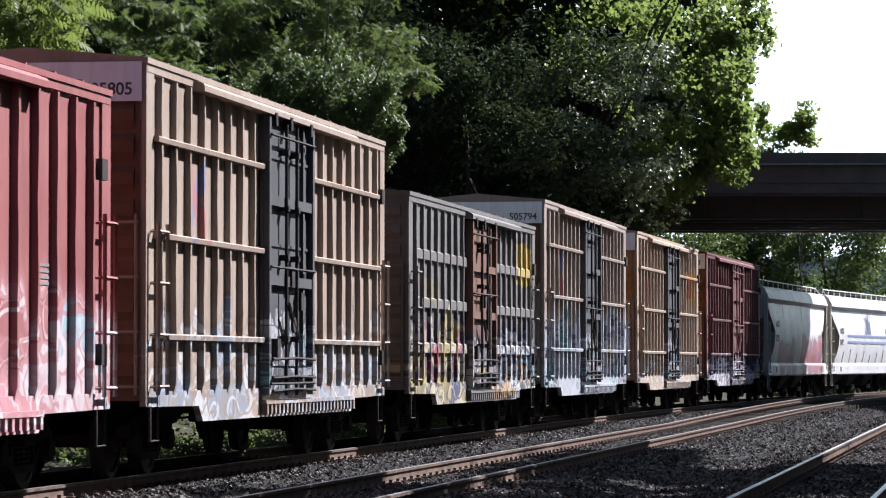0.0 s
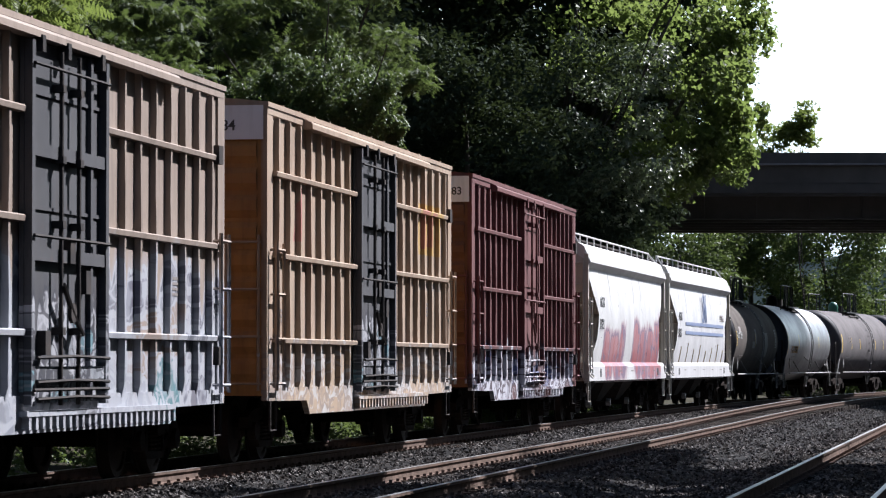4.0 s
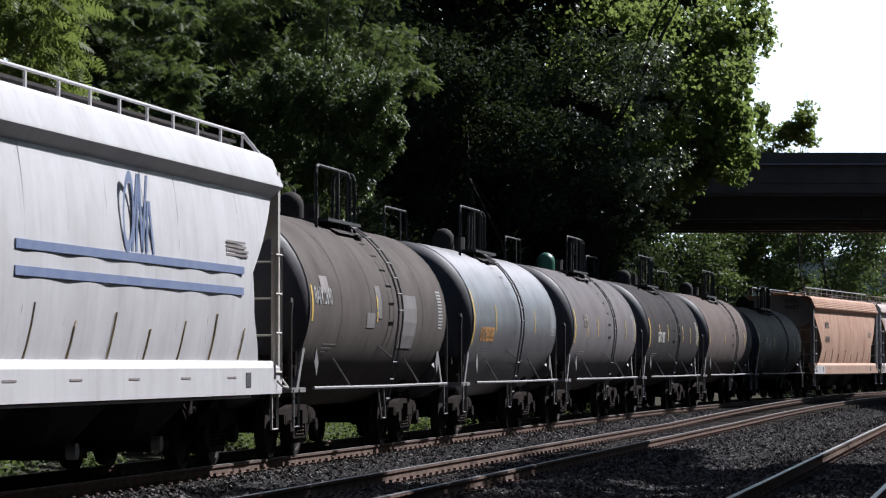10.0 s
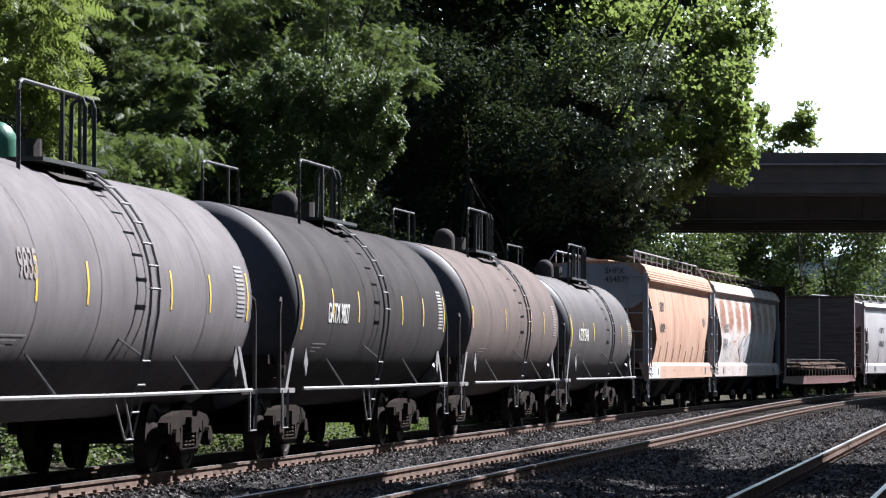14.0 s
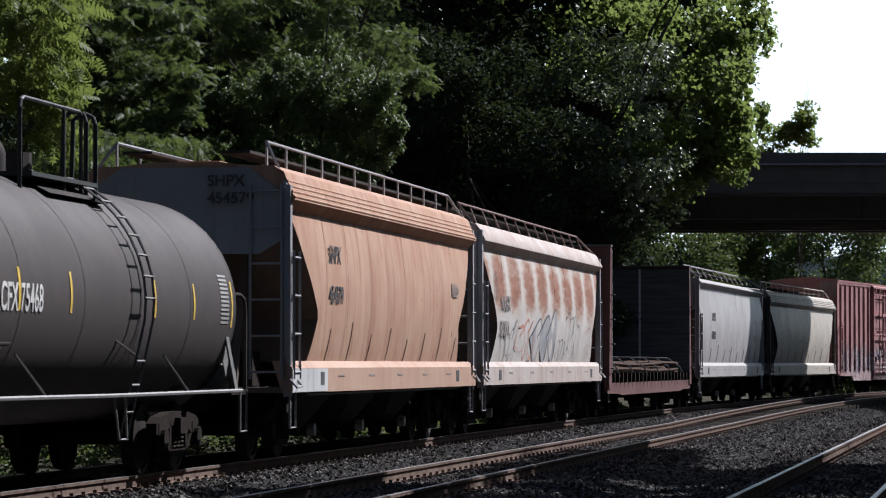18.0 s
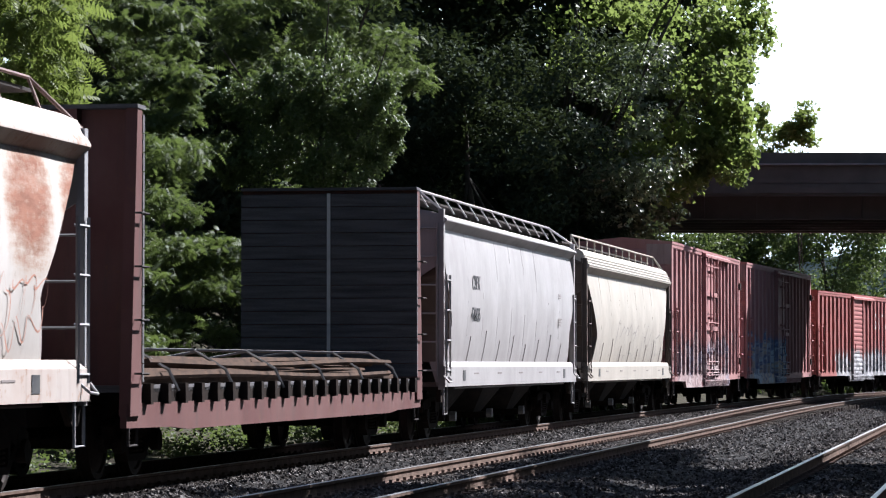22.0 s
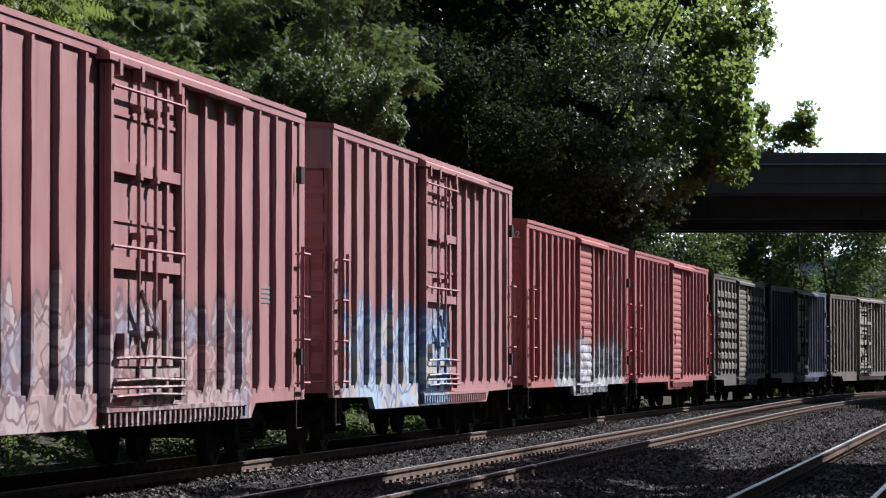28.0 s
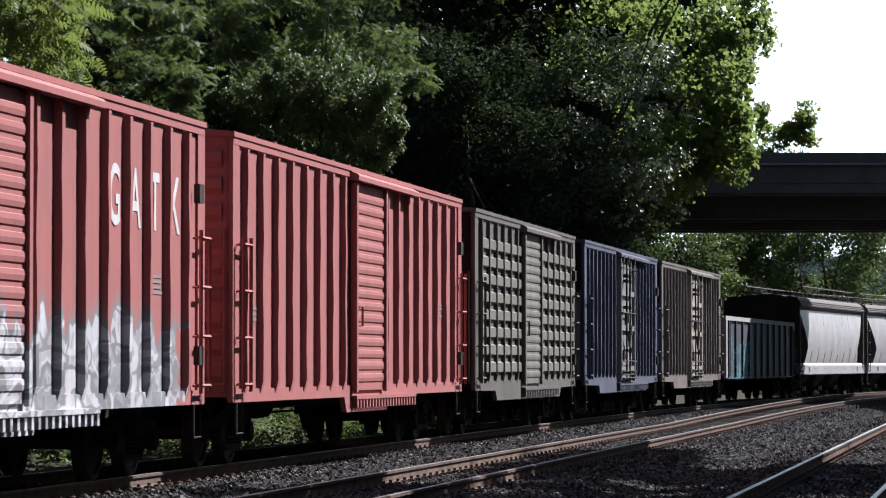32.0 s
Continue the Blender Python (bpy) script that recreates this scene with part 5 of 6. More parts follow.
        for i in range(posts + 1):
            x = a + (b - a) * i / posts
            foot = side_y * 1.2 if slanted else y
            s = Solid().prism([(x - 0.025, 0), (x + 0.025, 0), (x + 0.025, 1), (x - 0.025, 1)], 0, 1, "y")
            s.v = [(vx, (foot if vz < 0.5 else y) + (vy - 0.5) * 0.03, (z1 + 0.3) if vz < 0.5 else hatch_rail) for vx, vy, vz in s.v]
            part("rail_post", s, rail_mat, car)
    bays = 3
    for i in range(bays):
        x = (i - (bays - 1) / 2) * (length - 6.6) / (bays - 0.4)
        s = Solid().loft([[(x + a * 1.9, b * 1.34, 1.42) for a, b in ((-1, -1), (1, -1), (1, 1), (-1, 1))], [(x + a * 0.5, b * 0.7, 0.42) for a, b in ((-1, -1), (1, -1), (1, 1), (-1, 1))]])
        # The near-black trim colour here stands in for shade under the car.
        bay = part("discharge_bay", s, DARKTRIM, car, "sloped discharge bay")
        part("gate", Solid().box(x - 0.55, x + 0.55, -0.95, 0.95, 0.3, 0.42), STEEL, bay)
        part("gear", Solid().disc((x - 0.35, -1.02, 0.4), 0.1, 0.06, "y", 10), BRIGHT, bay, "gate gear")
    trucks(car, h - 1.75)
    couplers(car, h)
    CARS.append((car, u, h - 1.75))
    return car


def tank_car(u, length, mat, label, radius=1.55, zc=2.27, head_mat=None, dome=None, cage=0.8, rail_mat=None, ladder_x=1.05, panel_mat=None, texts=(), stripes=((-0.97, 0.13, 15), (-0.62, 0.08, 9), (-0.3, 0.08, 9), (0.3, 0.08, 9), (0.62, 0.08, 9), (0.96, 0.08, 12)), panels=()):
    """A tank car: welded shell with dished heads, ladder, top fittings, side rails and end platforms."""
    head_mat, rail_mat = head_mat or mat, rail_mat or RAILGREY
    car = car_root("tank_car", label)
    h = length / 2
    shell = h - 0.35
    sides = 48
    circ = [(math.cos(2 * math.pi * j / sides), math.sin(2 * math.pi * j / sides)) for j in range(sides)]
    straight = shell - 0.5
    part("tank_shell", Solid().loft([[(x, a * radius, zc + b * radius) for a, b in circ] for x in np.linspace(-straight, straight, 9)], caps=False), mat, car, smooth=True)
    for k in (-1, 1):
        rings = []
        for f in (0, 0.25, 0.5, 0.7, 0.85, 0.95, 0.995):
            r = radius * math.sqrt(1 - f * f)
            rings.append([(k * (straight + f * 0.5), a * r, zc + b * r) for a, b in circ])
        part("tank_head", Solid().loft(rings), head_mat, car, "dished tank end", smooth=True)
    for i in range(6):
        x = -straight + 2 * straight * i / 5
        part("weld_seam", Solid().loft([[(x + d, a * (radius + 0.004), zc + b * (radius + 0.004)) for a, b in circ] for d in (-0.02, 0.02)], caps=False), mat, car, smooth=True)
    # sills, saddles
    part("draft_sill", Solid().box(-h, -h + 3.4, -0.3, 0.3, 0.72, 1.06), STEEL, car)
    part("draft_sill", Solid().box(h - 3.4, h, -0.3, 0.3, 0.72, 1.06), STEEL, car)
    for k in (-1, 1):
        part("saddle", Solid().prism([(-1.3, 1.75), (-1.0, 1.0), (1.0, 1.0), (1.3, 1.75)], k * (h - 2.4) - 0.25, k * (h - 2.4) + 0.25, "x"), STEEL, car, "dark tank saddle")
        part("end_platform", Solid().box(*sorted((k * h, k * (h - 1.0))), -1.45, 1.45, 1.0, 1.07), RAILGREY if k < 0 else STEEL, car, "end platform")
        for side in (-1, 1):
            y = side * 1.42
            part("end_grab", Solid().tube([(k * (h - 0.05), y, 1.05), (k * (h - 0.05), y, 2.15), (k * (h - 0.12), y, 2.3), (k * (h - 0.25), y * 0.98, 2.36), (k * (h - 0.6), y * 0.92, 2.36)], 0.028, 6), DARKTRIM, car, "bent grab bar")
            part("platform_post", Solid().prism([(k * (h - 0.45), 1.05), (k * (h - 0.62), 1.05), (k * (h - 1.2), 1.78), (k * (h - 1.03), 1.78)], *sorted((y, y - side * 0.08)), "y"), rail_mat, car, "slanted grey tank brace")
            part("placard", Solid().prism([(k * (h - 1.55), 1.24), (k * (h - 1.7), 1.45), (k * (h - 1.55), 1.66), (k * (h - 1.4), 1.45)], *sorted((side * 1.48, side * 1.50)), "y"), LADDER, car, "dull diamond placard holder")
        part("stirrup_step", stirrup(k * (h - 0.3), -1.45, 0.5, 1.05), rail_mat, car)
    for side in (-1, 1):
        y = side * 1.58
        part("side_rail", Solid().tube([(-h + 0.95, y, 1.06), (-0.4, y, 1.05), (h - 0.95, y, 1.06)], 0.026, 6), rail_mat, car, "pale safety rail along the car")
        for x in (-h * 0.45, h * 0.45):
            part("rail_brace", Solid().tube([(x, y, 1.06), (x - 0.55, y * 0.88, 1.52)], 0.018, 5), rail_mat, car)
    # ladder over the shell
    lx = ladder_x
    lad = [(radius + 0.13, w) for w in np.linspace(math.radians(188), math.radians(112), 9)]
    foot = (lx - 0.3, -radius + 0.12, 0.5)
    for dx in (-0.2, 0.2):
        pts = [(foot[0] + dx * 0.8, foot[1], foot[2]), (lx - 0.12 + dx, -radius - 0.04, 1.45)] + [(lx + dx, math.cos(w) * r, zc + math.sin(w) * r) for r, w in lad]
        part("ladder_rail", Solid().tube(pts, 0.017, 5), LADDER, car, "thin ladder rail bent over the tank")
    for r, w in lad[1:]:
        part("rung", Solid().tube([(lx - 0.25, math.cos(w) * r, zc + math.sin(w) * r), (lx + 0.25, math.cos(w) * r, zc + math.sin(w) * r)], 0.016, 5), LADDER, car)
    for f in (0.02, 0.36, 0.7, 1.0):
        x, y, z = foot[0] + 0.18 * f, foot[1] - 0.16 * f, foot[2] + 0.95 * f
        part("rung", Solid().tube([(x - 0.19, y, z), (x + 0.19, y, z)], 0.016, 5), LADDER, car)
    for dx, x in ((-0.18, -1.5), (0.18, -1.0)):
        part("ladder_stay", Solid().tube([(foot[0] + dx, foot[1], 0.52), (lx + x, -1.56, 1.06)], 0.016, 5), LADDER, car)
    part("ladder_stay", Solid().tube([(lx - 0.25, -radius - 0.05, 1.5), (lx - 0.85, -radius * 0.93, 1.72)], 0.016, 5), LADDER, car)
    # paint marks on the shell
    def patch(x0, x1, w0, w1, material, name, text=""):
        ws = np.radians(np.linspace(w0, w1, 5))
        part(name, Solid().loft([[(x, -math.cos(w) * (radius + 0.006), zc + math.sin(w) * (radius + 0.006)) for w in ws] for x in (x0, x1)], closed=False, caps=False), material, car, text)

    for f, wide, tall in stripes:
        patch(f * straight, f * straight + wide, 2 - tall, 2 + tall, YELLOWPAINT, "reflector", "worn yellow reflective strip")
    for i in range(12):
        patch(straight - 0.85, straight - 0.4, 16 - i * 2.2, 17.2 - i * 2.2, panel_mat or PANELGREY, "data_line", "line of a pale data table")
    for x0, x1, w0, w1, m in panels:
        patch(x0, x1, w0, w1, m, "paint_panel", "repainted block on the shell")
    for text, x, w, size, m in texts:
        # letters wrapped onto the shell
        ob = lettering(text, 0, 0, size, m, car)
        for v in ob.data.vertices:
            a = math.radians(w) + v.co.y / radius
            v.co = (x + v.co.x * 0.8, -math.cos(a) * (radius + 0.006 + v.co.z), zc + math.sin(a) * (radius + 0.006 + v.co.z))
        ob.matrix_basis = Matrix.Identity(4)
    for i in range(3):
        patch(-straight + 1.4, -straight + 2.4 - 0.3 * i, -21 - i * 2.2, -20.4 - i * 2.2, panel_mat or FADED, "data_line")
    # top fittings
    zt = zc + radius
    part("platform", Solid().box(-1.3, 1.5, -0.85, 0.85, zt - 0.08, zt - 0.03), CAGE, car, "top platform")
    for y in (-0.78, 0.78):
        x0, x1, z1, q = lx - 2.7, lx - 0.15, zt + cage, 0.12
        part("cage_rail", Solid().tube([(x0, y, zt - 0.25), (x0, y, z1 - q), (x0 + q * 0.3, y, z1 - q * 0.3), (x0 + q, y, z1), (x1 - q, y, z1), (x1 - q * 0.3, y, z1 - q * 0.3), (x1, y, z1 - q), (x1, y, zt - 0.25)], 0.025, 7), CAGE, car, "dark bent safety rail")
        part("cage_post", Solid().tube([(x1 - 0.75, y, zt - 0.25), (x1 - 0.75, y, z1)], 0.024, 6), CAGE, car)
    for x in (lx + 0.0, lx + 0.42):
        z1, q = zt + cage * 1.02, 0.12
        part("safety_frame", Solid().tube([(x, -0.8, zt - 0.28), (x, -0.8, z1 - q), (x, -0.8 + q * 0.3, z1 - q * 0.3), (x, -0.8 + q, z1), (x, -0.6, z1), (x, -0.52, z1 - q * 0.6), (x, -0.5, zt - 0.05)], 0.03, 7), CAGE, car, "dark hoop beside the ladder top")
    part("step", Solid().box(lx - 0.3, lx + 0.3, -1.0, -0.78, zt - 0.28, zt - 0.24), CAGE, car, "grated step at the ladder top")
    part("manway", Solid().disc((0.35, 0, zt + 0.12), 0.35, 0.16, "z", 18), DARKTRIM, car, "round manway")
    rings = []
    for f in (0, 0.35, 0.7, 0.9, 0.99):
        r = 0.23 * math.sqrt(1 - f * f)
        rings.append([(-0.3 + r * a, r * b, zt + 0.22 + f * 0.23) for a, b in circ[::3]])
    part("valve_bonnet", Solid().loft([[(p[0], p[1], zt - 0.05) for p in rings[0]]] + rings), dome or DARKTRIM, car, "round-topped valve bonnet", smooth=True)
    part("vent", Solid().disc((0.85, 0.3, zt + 0.15), 0.08, 0.2, "z", 10), DARKTRIM, car)
    part("side_skirt", Solid().loft([[(x, -0.55, zt - 0.06), (x, -0.95, zt - 0.26)] for x in (-0.9, 1.3)], closed=False, caps=False), DARKTRIM, car)
    part("reservoir", Solid().disc((h - 0.55, -1.15, 1.27), 0.19, 0.3, "x", 14), RAILGREY, car, "pale air reservoir")
    part("valve_gear", Solid().box(-h + 0.25, -h + 0.55, -1.35, -1.0, 1.07, 1.42).disc((-h + 0.65, -1.3, 1.3), 0.11, 0.08, "y", 10).disc((-h + 0.4, -1.38, 1.5), 0.07, 0.1, "z", 8).tube([(-h + 0.2, -1.3, 1.2), (-h + 0.9, -1.3, 1.55)], 0.03, 6), STEEL, car, "dark brake valve gear")
    part("brake_box", Solid().box(-h + 0.3, -h + 0.9, -1.2, -0.6, 1.07, 1.55), STEEL, car)
    trucks(car, h - 2.4)
    couplers(car, h)
    CARS.append((car, u, h - 2.4))
    return car


def bulkhead_flat(u, length, label):
    car = car_root("bulkhead_flatcar", label)
    red = paint("oxide_red", (0.10, 0.038, 0.035), (0.13, 0.062, 0.056), grime=0.5, rust_amount=0.6)
    plank = surface("dark_planking", (0.10, 0.094, 0.098), (0.045, 0.043, 0.046), rough=0.85, scale=2.0, stretch=(1, 0.4, 6), bump=0.5)
    iron = surface("old_iron", (0.085, 0.055, 0.04), (0.04, 0.03, 0.025), rough=0.9, scale=3, spec=0.05)
    h = length / 2
    part("deck", Solid().box(-h + 0.1, h - 0.1, -1.5, 1.5, 1.08, 1.16), plank, car, "dark plank deck")
    for side in (-1, 1):
        y0, y1 = sorted((side * 1.52, side * 1.44))
        ring = [(-h, 0.66), (-h + 2.2, 0.64), (-h + 3.0, 0.6), (h - 3.0, 0.6), (h - 2.2, 0.64), (h, 0.66), (h, 0.95), (-h, 0.95)]
        part("side_sill", Solid().prism(ring, y0, y1, "y"), red, car, "oxide red side sill with stake pockets")
        part("deck_edge", Solid().box(-h + 0.1, h - 0.1, *sorted((side * 1.50, side * 1.42)), 0.95, 1.12), STEEL, car, "dark deck edge")
    for i in range(22):
        x = -h + 0.9 + (length - 1.8) * i / 21
        part("stake_pocket", Solid().prism([(x - 0.08, 1.18), (x + 0.08, 1.18), (x + 0.06, 0.93), (x - 0.06, 0.93)], -1.60, -1.5, "y"), STEEL, car)
    part("underframe", Solid().box(-h, h, -0.3, 0.3, 0.66, 1.05), STEEL, car)
    for k in (-1, 1):
        top = 4.45
        for i in range(14):
            z = 1.2 + (top - 1.25) * i / 14
            x0, x1 = sorted((k * (h - 0.62), k * (h - 0.55 + random.uniform(0, 0.015))))
            part("bulkhead_plank", Solid().box(x0, x1, -1.57, 1.57, z, z + (top - 1.25) / 14 - 0.012), plank, car, "dark weathered bulkhead planks")
        for side in (-1, 1):
            ring = [(k * (h - 0.02), 0.8), (k * (h - 0.54), 0.8), (k * (h - 0.54), top), (k * (h - 0.32), top)]
            part("bulkhead_post", Solid().prism(ring, *sorted((side * 1.56, side * 1.42)), "y"), red, car, "oxide red tapered bulkhead post")
        for y in (-0.75, 0.0, 0.75):
            part("bulkhead_stay", Solid().box(*sorted((k * (h - 0.3), k * (h - 0.55))), y - 0.07, y + 0.07, 1.1, top), red, car)
        part("bulkhead_cap", Solid().box(*sorted((k * (h - 0.28), k * (h - 0.66))), -1.57, 1.57, top, top + 0.05), plank, car)
        part("bulkhead_sheet", Solid().box(*sorted((k * (h - 0.5), k * (h - 0.54))), -1.48, 1.48, 1.1, top), red, car)
        ladder("grab_irons", car, DARKTRIM, k * (h - 0.35), -1.57, 1.3, 3.2, width=0.36, rungs=4, rail=False, stand=0.08)
        part("stirrup_step", stirrup(k * (h - 0.35), -1.5, 0.45, 0.85), DARKTRIM, car)
    part("seam_strip", Solid().box(h - 0.64, h - 0.625, -0.03, 0.03, 1.2, 4.4), WHITEPAINT, car, "pale strip down the bulkhead")
    trucks(car, h - 2.2)
    couplers(car, h)
    # its load of old rails, strapped down
    bundle = part("load_bed", Solid().box(-h + 1.0, h - 1.2, -1.25, 1.2, 1.16, 1.24), iron, car, "rusty plate under a load of old strapped rails")
    rng = random.Random(4)
    for i in range(30):
        y, z = -1.3 + 2.6 * (i % 15) / 14, 1.27 + 0.16 * (i // 15) + rng.uniform(-0.02, 0.03)
        x0, x1 = -h + 0.9 + rng.uniform(0, 1.2), h - 1.0 - rng.uniform(0, 2.6)
        bend = rng.uniform(-0.05, 0.05)
        pts = [(x0 + (x1 - x0) * j / 8, y + bend * math.sin(j * 0.9), z + 0.03 * math.sin(j * 0.8 + i)) for j in range(9)]
        part("old_rail", Solid().tube(pts, 0.045, 5), iron, bundle)
    for x in np.linspace(-h + 2.2, h - 2.4, 6):
        part("strap", Solid().tube([(x + 0.25, -1.54, 1.08), (x + 0.2, -1.42, 1.35), (x - 0.25, -1.1, 1.60), (x - 0.6, 0.2, 1.62), (x - 0.8, 1.35, 1.40), (x - 0.8, 1.45, 1.1)], 0.022, 5), BRIGHT, bundle, "pale steel strap")
    CARS.append((car, u, h - 2.2))


def gondola(u, length, label):
    car = car_root("gondola", label)
    m = paint("gondola_paint", fade=1.0, colour=(0.03, 0.035, 0.05), second=(0.05, 0.05, 0.06), tags=((-8.2, -3.5, 0.9, 2.5, ((0.04, 0.16, 0.18), (0.05, 0.06, 0.08), (0.06, 0.18, 0.2), (0.12, 0.2, 0.22)), (0.02, 0.03, 0.04), 0.6),))
    pale = surface("pale_rail_paint", (0.36, 0.36, 0.35), (0.26, 0.26, 0.25), rough=0.8, spec=0.1)
    h = length / 2
    part("floor_frame", Solid().box(-h, h, -1.45, 1.45, 0.85, 1.1), STEEL, car)
    for side in (-1, 1):
        part("side_wall", Solid().box(-h, h, *sorted((side * 1.5, side * 1.44)), 0.9, 2.95), m, car)
        part("top_rail", Solid().box(-h - 0.02, h + 0.02, *sorted((side * 1.56, side * 1.40)), 2.93, 3.08), pale, car, "pale top rail")
    for k in (-1, 1):
        part("end_wall", Solid().box(*sorted((k * h, k * (h - 0.06))), -1.44, 1.44, 1.0, 3.0), m, car)
        part("corner_post", Solid().box(*sorted((k * h, k * (h - 0.35))), -1.58, -1.5, 0.95, 2.93), pale, car, "pale corner post")
        ladder("ladder", car, m, k * (h - 0.6), -1.52, 1.1, 2.7, rungs=5)
    for i in range(11):
        x = -h + length * (i + 0.5) / 11
        part("rib", Solid().box(x - 0.07, x + 0.07, -1.57, -1.49, 0.95, 2.93), m, car)
    trucks(car, h - 2.0)
    couplers(car, h)
    CARS.append((car, u, h - 2.0))




def build_train():
    band = paint("end_band_white", (0.8, 0.81, 0.84), (0.7, 0.71, 0.74), grime=0.2, rust_amount=0.1)
    dark_door = paint("charcoal_door", (0.055, 0.055, 0.06), (0.075, 0.075, 0.08), grime=0.3, rust_amount=0.2, fade=1.0, tags=((-1.7, 1.7, 0.8, 2.4, ((0.34, 0.34, 0.36), (0.05, 0.05, 0.055), (0.22, 0.23, 0.25), (0.07, 0.07, 0.075), (0.12, 0.22, 0.25)), (0.04, 0.04, 0.05), 0.42),))
    brown_end = paint("brown_end", (0.17, 0.085, 0.045), (0.11, 0.055, 0.035), grime=0.4)
    orange_end = paint("orange_end", (0.42, 0.22, 0.07), (0.30, 0.15, 0.06), grime=0.4)
    # 0 red boxcar
    p = paint("red_tagged", (0.23, 0.07, 0.067), (0.28, 0.10, 0.095), tags=((2.0, 8.0, 0.6, 2.5, ((0.50, 0.46, 0.46), (0.25, 0.36, 0.40), (0.46, 0.22, 0.24), (0.42, 0.36, 0.37), (0.26, 0.09, 0.09)), (0.36, 0.18, 0.19), 0.75),))
    boxcar(-6.75, 15.7, 4.62, (p, p), "red steel boxcar tagged with white and pink graffiti", ribs=8, short_ladder=True, half=1.5)
    # 1 tan hi-cube
    p = paint("tan_worn", patches=CROSS, fade=0.9, colour=(0.32, 0.25, 0.20), second=(0.265, 0.195, 0.15), tags=((-7.9, 7.9, 0.6, 2.3, ((0.42, 0.42, 0.43), (0.29, 0.22, 0.17), (0.31, 0.24, 0.19), (0.20, 0.23, 0.28), (0.33, 0.26, 0.21), (0.34, 0.34, 0.35)), (0.22, 0.17, 0.14), 0.6),))
    boxcar(10.7, 15.7, 5.16, (p, p), "tall tan ribbed boxcar with a charcoal door", belts=(4.15, 2.98, 1.75), door_mat=dark_door, end_mat=brown_end, end_band=(0.58, band), end_text=("505805", 0.50, BLACKPAINT, -0.72))
    # 2 low black boxcar
    p = paint("black_worn", patches=((5.2, 5.85, 3.1, 3.95, 0, OLD_YELLOW), (5.95, 6.6, 3.05, 4.0, 0, OLD_YELLOW), (6.7, 7.3, 3.1, 3.9, 0, OLD_YELLOW), (-6.6, -4.6, 2.55, 2.95, 0, (0.2, 0.17, 0.11))), colour=(0.12, 0.11, 0.105), second=(0.155, 0.145, 0.135), tags=((-7.7, -1.6, 0.5, 2.55, ((0.40, 0.36, 0.27), (0.34, 0.27, 0.09), (0.25, 0.19, 0.09), (0.05, 0.055, 0.13), (0.30, 0.24, 0.10), (0.27, 0.06, 0.07), (0.28, 0.25, 0.20)), (0.05, 0.045, 0.07), 0.62), (1.4, 7.6, 0.5, 2.35, ((0.46, 0.48, 0.50), (0.32, 0.40, 0.43), (0.40, 0.40, 0.40), (0.36, 0.22, 0.07), (0.46, 0.45, 0.44), (0.14, 0.14, 0.16)), (0.05, 0.05, 0.07), 0.55)))
    brown_door = paint("brown_door", (0.17, 0.082, 0.052), (0.12, 0.062, 0.045), tags=((-1.7, 1.7, 0.7, 2.2, ((0.34, 0.32, 0.32), (0.10, 0.07, 0.06), (0.22, 0.20, 0.21), (0.35, 0.26, 0.08)), (0.05, 0.045, 0.06), 0.5),))
    c = boxcar(28.75, 15.65, 4.46, (p, p), "lower black ribbed boxcar with a brown door and yellow graffiti", belts=(3.35, 2.5, 1.7), belt_round=True, plate=0.11, rib_deep=0.064, door_mat=brown_door)
    # 3 tan hi-cube, tagged
    p = paint("tan_brown", patches=CROSS, fade=0.8, colour=(0.29, 0.23, 0.19), second=(0.235, 0.185, 0.15), tags=((-7.9, 7.9, 0.6, 3.0, ((0.34, 0.35, 0.38), (0.07, 0.075, 0.09), (0.18, 0.19, 0.22), (0.12, 0.125, 0.15), (0.26, 0.27, 0.30), (0.08, 0.17, 0.19), (0.10, 0.10, 0.13), (0.24, 0.19, 0.16)), (0.33, 0.34, 0.37), 0.7),))
    boxcar(45.95, 15.6, 5.14, (p, p), "tall tan boxcar with blue and white graffiti below", belts=(4.1, 2.95, 1.75), door_mat=dark_door, end_mat=brown_end, end_band=(0.58, band), end_text=("505794", 0.50, BLACKPAINT, -0.72))
    # 4 tan hi-cube
    p = paint("tan_pale", patches=((4.3, 6.7, 3.35, 4.25, 0, (0.44, 0.27, 0.07)), (4.45, 5.35, 4.0, 4.15, 0, FADED_RED), (4.75, 5.05, 3.45, 4.0, 0, FADED_RED), (5.45, 5.95, 3.5, 4.12, 0.3, FADED_RED), (4.2, 6.9, 2.72, 2.86, 0, (0.26, 0.22, 0.19)), (-5.9, -5.5, 3.2, 4.0, 0.3, FADED_RED)), colour=(0.36, 0.275, 0.205), second=(0.30, 0.215, 0.155), tags=((-7.9, 7.9, 0.5, 1.9, ((0.42, 0.41, 0.40), (0.36, 0.27, 0.19), (0.30, 0.25, 0.22), (0.35, 0.26, 0.18), (0.34, 0.33, 0.33)), (0.24, 0.19, 0.16), 0.45),))
    c = boxcar(64.3, 15.8, 5.14, (p, p), "tall pale tan boxcar with a charcoal door and orange end", belts=(4.1, 2.95, 1.75), door_mat=dark_door, end_mat=orange_end, end_band=(0.58, band), end_text=("784", 0.45, BLACKPAINT, -0.75))
